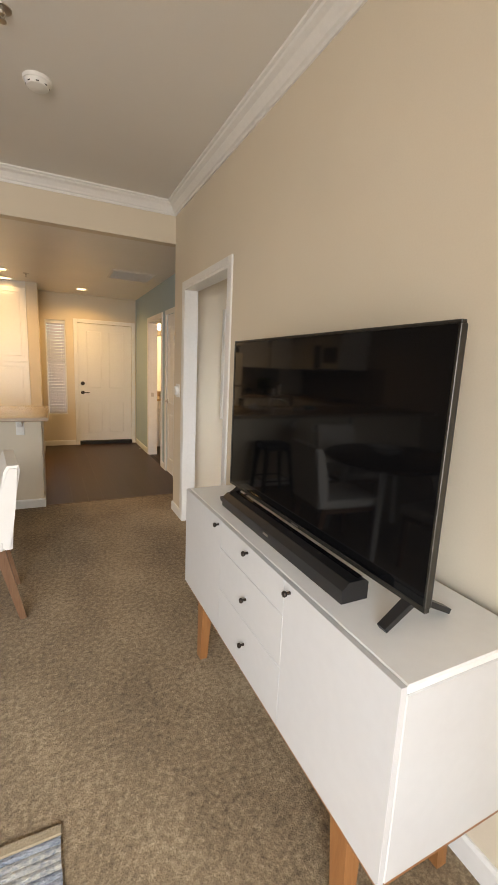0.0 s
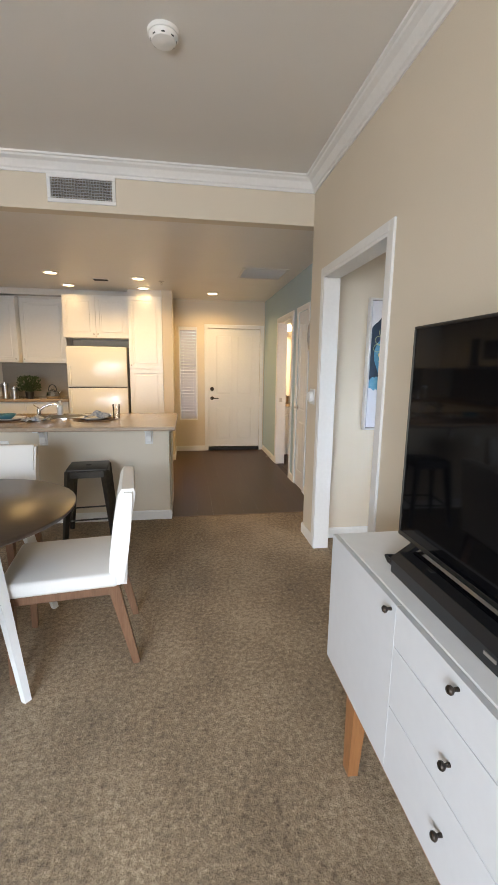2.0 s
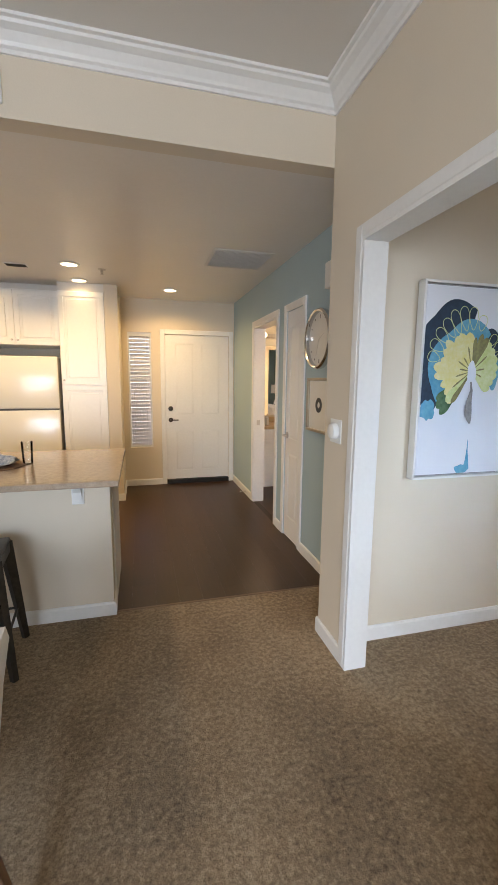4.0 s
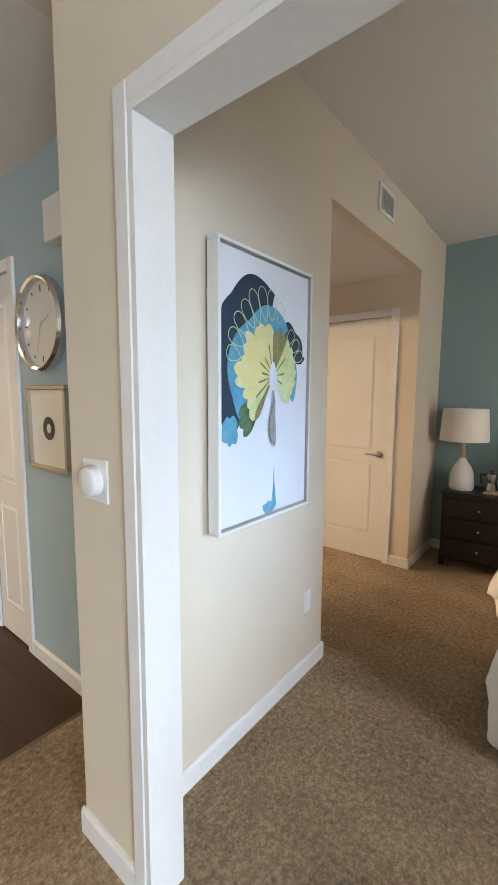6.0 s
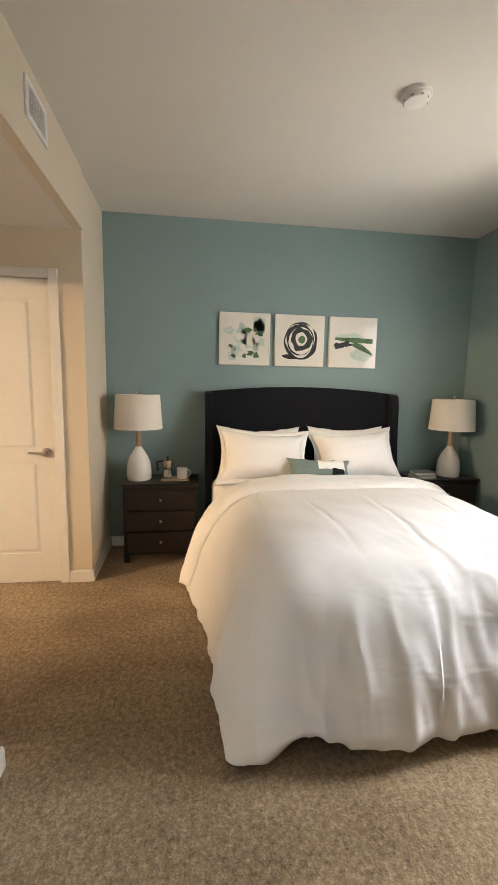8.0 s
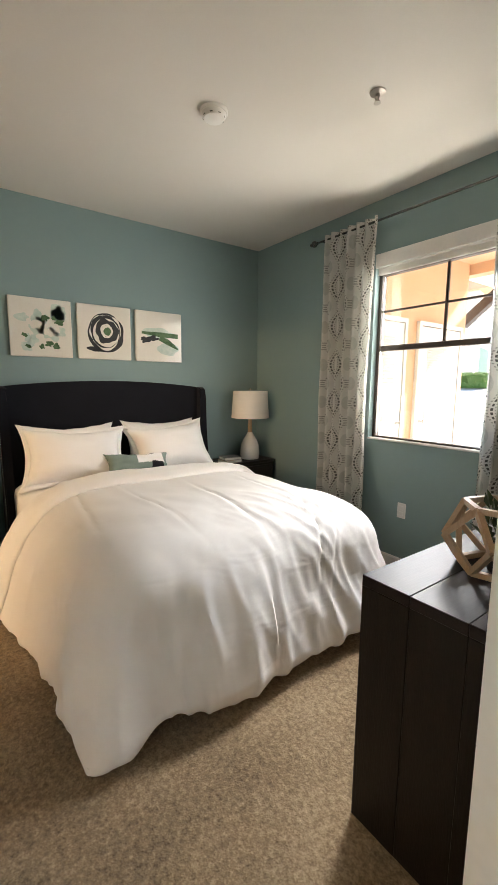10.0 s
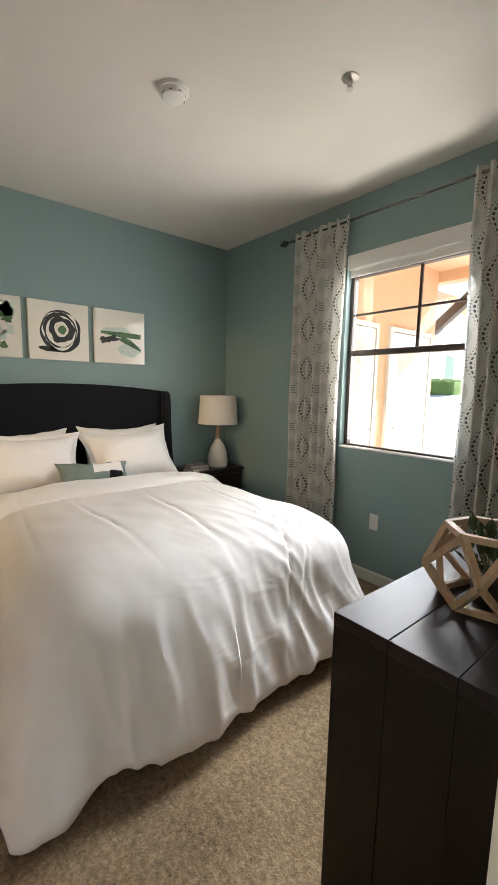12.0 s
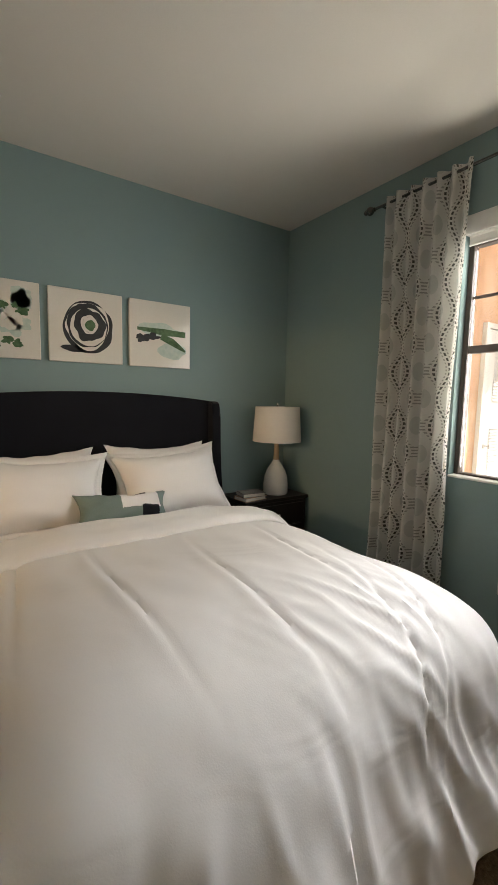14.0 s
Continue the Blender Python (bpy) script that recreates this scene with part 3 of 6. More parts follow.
# dining set
tbl = thing("dining_table", "round dark-topped dining table on splayed white legs", "table", m=pose(-0.88, 2.05, 0))
bm = lathe(bmesh.new(), [(0, 0.715), (0.52, 0.715), (0.548, 0.727), (0.556, 0.738), (0.556, 0.746), (0.550, 0.750), (0, 0.750)], 72)
part("tabletop", bm, DARK_TOP, tbl, "round dark wood top", True)
part("apron", lathe(bmesh.new(), [(0.30, 0.66), (0.33, 0.66), (0.33, 0.714), (0.30, 0.714)], 40, ring=True), DARK_TOP, tbl, smooth=True)
for k in range(4):
    a = math.atan2(-0.31, 0.405) + k * math.pi / 2
    u = Vector((math.cos(a), math.sin(a), 0))
    part("leg", bar(bmesh.new(), u * 0.33 + Vector((0, 0, 0.713)), u * 0.51, 0.055, 0.045, 0.030, 0.028, (-u.y, u.x, 0)), WHITE, tbl, "tapered white leg")


def dining_chair(m):
    ch = thing("dining_chair", "dining chair upholstered in off-white with walnut legs", "chair", "chairs round the table", m=m)
    # faces -y; back at +y
    part("seat", cube(-0.235, -0.30, 0.410, 0.235, 0.20, 0.480, 0.020, 3), SEAT_FABRIC, ch, "padded off-white seat", True)
    bm = bmesh.new()
    rows = [(0.415, 0.155, 0.235), (0.55, 0.165, 0.245), (0.70, 0.185, 0.264), (0.84, 0.214, 0.288), (0.868, 0.230, 0.282)]
    prism(bm, [(f, z) for z, f, b in rows] + [(b, z) for z, f, b in reversed(rows)], "x", -0.232, 0.232)
    bmesh.ops.bevel(bm, geom=[e for e in bm.edges if abs((e.verts[0].co - e.verts[1].co).x) < 0.01], offset=0.014, segments=2, affect="EDGES")
    part("backrest", bm, SEAT_FABRIC, ch, "padded off-white backrest", True)
    part("seat_frame", cube(-0.215, -0.275, 0.366, 0.215, 0.195, 0.412, 0.006), WALNUT, ch, "walnut seat rail")
    for x in (-0.2, 0.2):
        part("leg", bar(bmesh.new(), (x, -0.255, 0.405), (x * 1.06, -0.265, 0), 0.042, 0.042, 0.028, 0.028, (1, 0, 0)), WALNUT, ch, "tapered walnut leg")
        part("leg", bar(bmesh.new(), (x, 0.175, 0.41), (x * 1.03, 0.265, 0), 0.050, 0.042, 0.032, 0.030, (1, 0, 0)), WALNUT, ch, "raked walnut rear leg")
    return ch


chair = dining_chair(pose(-0.33, 2.10, 0, 0, 0, -83))
copy_thing(chair, pose(-1.03, 2.80, 0, 0, 0, 2))
copy_thing(chair, pose(-0.87, 1.38, 0, 0, 0, 176))

bowl = thing("serving_bowl", "shallow white bowl on the dining table", "bowl", m=pose(-0.875, 2.115, 0.750))
part("body", lathe(bmesh.new(), [(0, 0.004), (0.07, 0.0), (0.10, 0.012), (0.150, 0.050), (0.158, 0.060), (0.150, 0.058), (0.095, 0.022), (0, 0.014)], 40), CERAMIC, bowl, smooth=True)
part("rim_line", lathe(bmesh.new(), [(0.155, 0.058), (0.160, 0.061), (0.155, 0.0635)], 40, ring=True), GUNMETAL, bowl, "thin dark rim", True)

# rug
rug = thing("area_rug", "striped blue, grey and cream woven rug on the carpet", "rug")
m_band = mat("rug_cream_border", (0.27, 0.205, 0.13), 0.95, second=(0.36, 0.28, 0.18), scale=20, grain=150, bump=0.8, depth=0.004)
RUG_YARN = [mat("denim_yarn", (0.09, 0.115, 0.16), 0.95, second=(0.42, 0.43, 0.44), scale=26, grain=150, bump=1.0, depth=0.006, stretch=(0.6, 1, 1), spec=0.1),
            mat("pale_blue_yarn", (0.11, 0.14, 0.19), 0.95, second=(0.54, 0.53, 0.50), scale=30, grain=140, bump=1.0, depth=0.006, stretch=(0.5, 1, 1), spec=0.1),
            mat("cream_flecked_yarn", (0.10, 0.13, 0.18), 0.95, second=(0.58, 0.53, 0.44), scale=26, grain=120, bump=1.0, depth=0.006, stretch=(0.7, 1, 1), spec=0.1)]
part("backing", cube(-2.345, -0.848, 0.0, 0.116, 0.664, 0.006), RUG_YARN[0], rug)
rw = random.Random(8)
for k in range(66):
    y = 0.664 - (k + 1) * 0.0229
    e = rw.uniform(-0.004, 0.004)
    bm = bmesh.new()
    prism(bm, [(y + 0.0002, 0.004), (y + 0.0227, 0.004), (y + 0.0220, 0.0108), (y + 0.0115, 0.0128), (y + 0.0010, 0.0108)], "x", -2.35, 0.120 + e)
    part("yarn_strip", bm, RUG_YARN[(0, 2, 1, 2, 0, 0, 1, 1, 2, 0, 1, 2, 1)[k % 13] if rw.random() < 0.8 else rw.randrange(3)], rug)
part("border", cube(-2.35, 0.665, 0.0, 0.122, 0.700, 0.013, 0.004), m_band, rug, "cream bound edge")


# ---- ceiling and wall fittings ----
def smoke_detector(m, r=0.068):
    s = thing("smoke_detector", "round white smoke detector on the ceiling", "smoke detector", m=m)
    part("base", lathe(bmesh.new(), [(r, 0), (r, -0.012), (r * 0.96, -0.016)], 32), WHITE_PLASTIC, s, smooth=True)
    part("cover", lathe(bmesh.new(), [(r * 0.9, -0.016), (r * 0.9, -0.020), (r * 0.72, -0.038), (r * 0.3, -0.044), (0, -0.045)], 32), WHITE_PLASTIC, s, smooth=True)
    for k in range(8):
        a = k * math.pi / 4
        part("slot", cube(-0.007, r * 0.78, -0.034, 0.007, r * 0.80, -0.022), DARK_CAVITY, s, m=pose(0, 0, 0, 0, 0, k * 45))
    return s


def sprinkler(m):
    s = thing("sprinkler", "small metal fire sprinkler in the ceiling", "sprinkler", m=m)
    part("escutcheon", lathe(bmesh.new(), [(0.038, 0), (0.036, -0.005), (0.016, -0.010), (0, -0.010)], 24), METAL, s, smooth=True)
    bm = rod(bmesh.new(), (0, 0, -0.008), (0, 0, -0.022), 0.010)
    rod(bm, (0.011, 0, -0.018), (0.004, 0, -0.044), 0.003)
    rod(bm, (-0.011, 0, -0.018), (-0.004, 0, -0.044), 0.003)
    part("body", bm, METAL, s)
    part("deflector", lathe(bmesh.new(), [(0.016, -0.044), (0.017, -0.047), (0, -0.048)], 16), METAL, s, smooth=True)
    return s


def air_grille(w, h, m, cols, rows):
    """Lies in its own xz plane and faces -y."""
    g = thing("air_grille", "white slatted air vent high on the wall", "vent", m=m)
    part("backing", cube(-w / 2 + 0.01, 0.0, -h / 2 + 0.01, w / 2 - 0.01, 0.002, h / 2 - 0.01), DARK_CAVITY, g, "dark duct behind the slats")
    bm = bmesh.new()
    f = 0.026
    for x0, x1, z0, z1 in ((-w / 2, w / 2, h / 2 - f, h / 2), (-w / 2, w / 2, -h / 2, -h / 2 + f), (-w / 2, -w / 2 + f, -h / 2 + f, h / 2 - f), (w / 2 - f, w / 2, -h / 2 + f, h / 2 - f)):
        box(bm, x0, -0.012, z0, x1, 0, z1, 0.003)
    part("frame", bm, TRIM, g)
    first = None
    for k in range(rows):
        z = -h / 2 + f + (k + 0.5) * (h - 2 * f) / rows
        p = pose(0, -0.005, z, 30, 0, 0)
        first = twin(first, p) if first else part("slat", cube(-w / 2 + f, -0.006, -0.0012, w / 2 - f, 0.006, 0.0012), TRIM, g, m=p)
    first = None
    for k in range(cols):
        x = -w / 2 + f + (k + 0.5) * (w - 2 * f) / cols
        p = pose(x, -0.009, 0)
        first = twin(first, p) if first else part("blade", cube(-0.0012, -0.002, -h / 2 + f, 0.0012, 0.002, h / 2 - f), TRIM, g, m=p)
    return g


def wall_plate(m, kind="outlet"):
    """Faces -y in its own axes."""
    o = thing(kind, "white two-socket wall outlet" if kind == "outlet" else "white light switch plate", "outlet" if kind == "outlet" else "switch", m=m)
    part("plate", cube(-0.035, -0.006, -0.058, 0.035, 0, 0.058, 0.003), WHITE_PLASTIC, o)
    for z in (-0.022, 0.022):
        part("socket", cube(-0.016, -0.0085, z - 0.014, 0.016, -0.006, z + 0.014, 0.002), WHITE_PLASTIC, o)
    return o


smoke_detector(pose(0.14, 2.16, ZL))
sprinkler(pose(0.02, 1.75, ZL))
air_grille(0.46, 0.185, pose(-0.49, SY, 2.617), 22, 7)
air_grille(0.25, 0.165, pose(3.175, PY, 2.58), 10, 6)
smoke_detector(pose(3.02, 1.545, ZB), 0.070)
sprinkler(pose(2.445, 1.0, ZB))
sprinkler(pose(-0.08, 5.74, ZK))
v = thing("ceiling_vent", "small dark slotted vent in the kitchen ceiling", "vent", m=pose(-0.83, 5.78, ZK))
part("frame", cube(-0.10, -0.06, -0.008, 0.10, 0.06, 0, 0.003), TRIM, v)
for k in range(5):
    part("slat", cube(-0.085, -0.045 + k * 0.02, -0.011, 0.085, -0.035 + k * 0.02, -0.008), DARK_CAVITY, v)
v = thing("return_air_grille", "white slatted return-air grille in the hall ceiling", "vent", m=pose(1.1, 5.05, ZK))
part("frame", cube(-0.26, -0.26, -0.008, 0.26, 0.26, 0, 0.003), CEILING, v)
first = None
for k in range(20):
    p = pose(0, -0.22 + k * 0.0232, -0.011, 25, 0, 0)
    first = twin(first, p) if first else part("slat", cube(-0.235, -0.008, -0.001, 0.235, 0.008, 0.001), CEILING, v, m=p)


def downlight(x, y, power):
    d = thing("recessed_downlight", "lit round recessed ceiling light with white trim", "ceiling light", "kitchen downlights", m=pose(x, y, ZK))
    part("trim_ring", lathe(bmesh.new(), [(0.068, -0.001), (0.095, -0.001), (0.093, -0.007), (0.070, -0.010)], 32, ring=True), TRIM, d, smooth=True)
    part("diffuser", lathe(bmesh.new(), [(0, -0.003), (0.068, -0.003), (0.068, -0.005), (0, -0.005)], 32), LIT, d, "glowing warm diffuser")
    lamp("downlight_beam", "AREA", pose(x, y, ZK - 0.014), power, (1.0, 0.66, 0.26), disk=0.12, spread=150)


for x, y, power in ((-1.34, 5.48, KITCHEN), (-1.34, 6.24, 0.08 * KITCHEN), (-0.355, 5.62, KITCHEN), (-0.355, 6.26, 0.06 * KITCHEN), (0.615, 6.47, 0.75 * KITCHEN)):
    downlight(x, y, power)

th = thing("thermostat", "round white thermostat on a square white plate", "thermostat", m=pose(WX, 3.262, 1.185, 0, 0, -90))
part("plate", cube(-0.06, -0.006, -0.06, 0.06, 0, 0.06, 0.003), WHITE_PLASTIC, th)
part("dial", lathe(bmesh.new(), [(0.042, 0), (0.042, 0.016), (0.038, 0.026), (0.030, 0.030), (0, 0.030)], 32), WHITE_PLASTIC, th, "round grey-white dial", True, pose(0, -0.006, 0, 90, 0, 0))

ck = thing("wall_clock", "round chrome-rimmed wall clock with a cream face", "clock", m=pose(HX, 4.17, 1.735, 0, 0, -90))
part("rim", lathe(bmesh.new(), [(0.200, 0), (0.212, 0.010), (0.214, 0.042), (0.204, 0.055), (0.192, 0.050), (0.190, 0.020)], 48, ring=True), STEEL, ck, "polished chrome rim", True, pose(0, 0, 0, 90, 0, 0))
part("face", lathe(bmesh.new(), [(0, 0.018), (0.192, 0.018), (0.192, 0.021), (0, 0.021)], 48), CREAM, ck, "cream clock face", False, pose(0, 0, 0, 90, 0, 0))
for k in range(12):
    r0 = 0.135 if k % 3 == 0 else 0.148
    part("hour_mark", cube(-0.003, -0.0235, r0 + 0.008, 0.003, -0.021, 0.170), GUNMETAL, ck, m=pose(0, 0, 0, 0, k * 30, 0))
part("hour_hand", cube(-0.0028, -0.026, -0.02, 0.0028, -0.0245, 0.08), METAL, ck, m=pose(0, 0, 0, 0, 65, 0))
part("minute_hand", cube(-0.0022, -0.029, -0.02, 0.0022, -0.0275, 0.125), METAL, ck, m=pose(0, 0, 0, 0, 200, 0))

pf = thing("picture_frame", "small champagne-framed picture with a round grey motif", "picture", m=pose(HX, 4.17, 1.26, 0, 0, -90))
bm = bmesh.new()
for x0, x1, z0, z1 in ((-0.19, 0.19, 0.18, 0.20), (-0.19, 0.19, -0.20, -0.18), (-0.19, -0.17, -0.18, 0.18), (0.17, 0.19, -0.18, 0.18)):
    box(bm, x0, -0.032, z0, x1, 0, z1, 0.003)
part("frame", bm, mat("champagne_frame", (0.42, 0.36, 0.27), 0.35, 0.7, bump=0.05), pf)
part("mount", cube(-0.17, -0.012, -0.18, 0.17, -0.004, 0.18), CREAM, pf)
part("motif", lathe(bmesh.new(), [(0.022, 0.012), (0.055, 0.012), (0.055, 0.014), (0.022, 0.014)], 32, ring=True), INK, pf, "grey ring motif", False, pose(0, 0, 0, 90, 0, 0))

bx = thing("door_chime", "white plastic door chime box high on the wall", "chime", m=pose(HX, 3.96, 2.12, 0, 0, -90))
part("cover", cube(-0.09, -0.055, -0.07, 0.09, 0, 0.10, 0.008, 2), WHITE_PLASTIC, bx)
for y in (3.80, 6.30):
    ds = thing("door_stop", "brass spring door stop on the baseboard", "door stop", m=pose(HX - 0.013, y, 0.045, 0, 0, -90))
    part("spring", rod(bmesh.new(), (0, 0, 0), (0, -0.065, 0), 0.006), METAL, ds)
    part("tip", rod(bmesh.new(), (0, -0.065, 0), (0, -0.078, 0), 0.008), WHITE_PLASTIC, ds)


hk = thing("wall_hook", "small dark metal hook on the hall wall", "hook", m=pose(HX, 3.80, 1.27, 0, 0, -90))
part("plate", cube(-0.012, -0.006, -0.045, 0.012, 0, 0.03, 0.002), BRONZE, hk)
part("arm", rod(bmesh.new(), (0, 0, -0.01), (0, -0.075, -0.012), 0.006, 0.005), METAL, hk, smooth=True)
wall_plate(pose(HX, 3.74, 0.50, 0, 0, -90))


# ---- doors ----
def panel_door(name, w, h, m, panels, label, lever=None, knobs=None, hinges=1, t=0.036):
    """A moulded door in its own xz plane, its face towards -y. panels: x0, z0, x1, z1 of each field."""
    d = thing(name, label, "door", "", "structure", m)
    part("slab", cube(0.003, 0.006, 0.008, w - 0.003, t, h - 0.004), TRIM, d)
    xs = sorted({0.003, w - 0.003, *(p for q in panels for p in (q[0], q[2]))})
    bm = bmesh.new()
    zs = sorted({0.008, h - 0.004, *(p for q in panels for p in (q[1], q[3]))})
    for x0, x1 in zip(xs, xs[1:]):
        for z0, z1 in zip(zs, zs[1:]):
            cx, cz = (x0 + x1) / 2, (z0 + z1) / 2
            if not any(q[0] < cx < q[2] and q[1] < cz < q[3] for q in panels):
                box(bm, x0, 0, z0, x1, 0.006, z1)
    part("stile_frame", bm, TRIM, d)
    for x0, z0, x1, z1 in panels:
        bm = bmesh.new()
        prism(bm, [(x0 + 0.030, z0 + 0.030), (x1 - 0.030, z0 + 0.030), (x1 - 0.030, z1 - 0.030), (x0 + 0.030, z1 - 0.030)], "y", 0.0005, 0.006)
        for v in bm.verts:
            if v.co.y > 0.003:
                v.co.x += 0.018 if v.co.x > (x0 + x1) / 2 else -0.018
                v.co.z += 0.018 if v.co.z > (z0 + z1) / 2 else -0.018
        part("panel", bm, TRIM, d)
    if lever:
        x, z, s, metal = lever
        hd = part("handle", lathe(bmesh.new(), [(0.030, 0), (0.030, 0.006), (0.012, 0.010), (0.011, 0.045), (0, 0.046)], 20), metal, d, "metal lever handle", True, pose(x, 0, z, 90, 0, 0))
        part("lever", rod(bmesh.new(), (0, 0, 0.040), (s * 0.105, 0, 0.040), 0.009, 0.007), metal, hd, smooth=True)
    if knobs:
        for x, z, metal in knobs:
            part("deadbolt", lathe(bmesh.new(), [(0.032, 0), (0.032, 0.008), (0.022, 0.020), (0, 0.022)], 24), metal, d, "dark bronze deadbolt", True, pose(x, 0, z, 90, 0, 0))
    for z in (0.25, h / 2, h - 0.25):
        part("hinge", cube((w - 0.006) if hinges > 0 else -0.004, -0.006, z - 0.045, (w + 0.004) if hinges > 0 else 0.006, 0.002, z + 0.045), METAL, d)
    return d


def four(w, top=1.92, mid0=0.93, mid1=0.80, low=0.20, s=0.125):
    c = w / 2
    return [(s, mid0, c - 0.045, top), (c + 0.045, mid0, w - s, top), (s, low, c - 0.045, mid1), (c + 0.045, low, w - s, mid1)]


panel_door("door_entry", E1 - E0, HZ - 0.058, pose(E0, EY + 0.010, 0.058), four(E1 - E0, 1.87, 0.90, 0.69, 0.13), "cream four-panel front door, shut", lever=(0.065, 0.835, 1, BRONZE), knobs=[(0.065, 0.99, BRONZE)])
built("threshold", cube(E0, EY - 0.02, 0, E1, EY + 0.10, 0.056, 0.004), BLACK, label="dark door threshold")
built("door_stop_strip", cube(E0, EY + 0.07, 0, E1, EY + 0.11, HZ), TRIM)
w = C1 - C0
panel_door("door_cupboard", w, HZ, pose(HX + 0.002, C1, 0, 0, 0, -90), [(0.08, 0.93, w - 0.08, 1.90), (0.08, 0.20, w - 0.08, 0.80)], "narrow white cupboard door, shut", lever=(0.05, 0.95, 1, METAL))
w = N1 - N0
panel_door("door_wardrobe", w, 2.06, pose(NX1 + 0.006, N1, 0, 0, 0, -90), [(0.12, 0.95, w - 0.12, 1.93), (0.12, 0.22, w - 0.12, 0.86)], "white two-panel door in the nook, shut", lever=(w - 0.06, 0.93, -1, METAL), hinges=-1)
panel_door("door_bath", B1 - B0 - 0.04, HZ - 0.02, pose(HX + 0.13, B0 + 0.03, 0, 0, 0, 5), four(B1 - B0 - 0.04), "white bathroom door standing open", lever=(B1 - B0 - 0.11, 0.95, -1, BRONZE), hinges=-1)
hp = thing("strike_plate", "brass strike plate on the door lining", "plate", m=pose(HX + 0.05, B1 - 0.018, 0.95))
part("plate", cube(-0.02, -0.003, -0.03, 0.02, 0, 0.03), METAL, hp)

# sidelight by the front door, with its blind
sl = thing("window_sidelight", "narrow sidelight window with closed white slat blinds", "window", "", "structure")
bm = bmesh.new()
for x0, x1, z0, z1 in ((S0, S0 + 0.02, 0.525, 2.05), (S1 - 0.02, S1, 0.525, 2.05), (S0 + 0.02, S1 - 0.02, 0.525, 0.545), (S0 + 0.02, S1 - 0.02, 2.03, 2.05)):
    box(bm, x0, EY + 0.03, z0, x1, EY + 0.11, z1)
part("window_frame", bm, TRIM, sl)
part("pane", cube(S0 + 0.02, EY + 0.09, 0.545, S1 - 0.02, EY + 0.094, 2.03), PANE, sl).visible_shadow = False
first = None
for k in range(31):
    p = pose((S0 + S1) / 2, EY + 0.045, 0.565 + k * 0.0475, 54, 0, 0)
    first = twin(first, p) if first else part("slat", cube(-(S1 - S0) / 2 + 0.022, -0.025, -0.0012, (S1 - S0) / 2 - 0.022, 0.025, 0.0012), SLAT, sl, m=p)
for x in (S0 + 0.07, S1 - 0.07):
    part("ladder_cord", rod(bmesh.new(), (x, EY + 0.028, 0.555), (x, EY + 0.028, 2.0), 0.0015, None, 6), WHITE_PLASTIC, sl)
part("headrail", cube(S0 + 0.021, EY + 0.025, 2.0, S1 - 0.021, EY + 0.065, 2.029), WHITE_PLASTIC, sl)


# ---- kitchen ----
FW = built("floor_hall", cube(LX, FE, -0.1, HX + 0.06, EY, -0.004), mat("floor_joint", (0.02, 0.013, 0.01), 0.6, bump=0), label="dark wood plank floor of hall and kitchen")
PW, PL = 0.152, 1.22
first = None
for i in range(22):
    y0 = FE + 0.004 - (i * 0.47 % 1) * PL
    x0 = HX - (i + 1) * PW
    k = 0
    while y0 + k * PL < EY:
        a, b = max(FE + 0.004, y0 + k * PL), min(EY, y0 + (k + 1) * PL)
        if b - a > 0.02:
            full = b - a > PL - 0.001
            p = pose(x0, a, -0.002)
            if full and first:
                twin(first, p)
            else:
                o = part("plank", cube(0.0003, 0.0003, -0.002, PW - 0.0003, b - a - 0.0003, 0.002), VINYL, FW, m=p)
                first = o if full else first
        k += 1
built("transition_strip", cube(0.05, FE - 0.012, -0.01, HX, FE + 0.006, 0.004, 0.002), mat("strip_metal", (0.16, 0.10, 0.06), 0.4, 0.3, bump=0), label="thin dark strip where carpet meets planks")


def cab_door(parent, w, h, m, side=0, raised=True):
    """Raised-panel door, face towards -y."""
    s = 0.055
    bm = cube(0.0015, 0, 0.0015, w - 0.0015, 0.018, s, 0.002)
    box(bm, 0.0015, 0, h - s, w - 0.0015, 0.018, h - 0.0015, 0.002)
    box(bm, 0.0015, 0, s, s, 0.018, h - s, 0.002)
    box(bm, w - s, 0, s, w - 0.0015, 0.018, h - s, 0.002)
    d = part("door", bm, WHITE, parent, m=m)
    bm = cube(s - 0.002, 0.009, s - 0.002, w - s + 0.002, 0.016, h - s + 0.002)
    box(bm, s + 0.025, 0.003, s + 0.025, w - s - 0.025, 0.010, h - s - 0.025, 0.006)
    part("panel", bm, WHITE, d)
    if side:
        x = 0.03 if side < 0 else w - 0.03
        z = 0.05 if raised else h - 0.05
        part("knob", lathe(bmesh.new(), [(0.006, 0), (0.005, 0.012), (0.012, 0.018), (0.010, 0.026), (0, 0.028)], 12), METAL, d, "nickel knob", True, pose(x, 0, z, 90, 0, 0))
    return d


def cabinet(x0, y0, z0, x1, y1, z1, doors, label, raised=True, top=False):
    """A white cabinet unit whose doors face -y. doors: (x0, z0, x1, z1, knob side)."""
    c = thing("kitchen_cabinet", label, "cabinet", "kitchen cabinets")
    part("body", cube(x0 + 0.0015, y0, z0, x1 - 0.0015, y1 - 0.002, z1), WHITE, c)
    for a, b, cc, d, s in doors:
        cab_door(c, cc - a, d - b, pose(a, y0 - 0.020, b), s, raised)
    return c


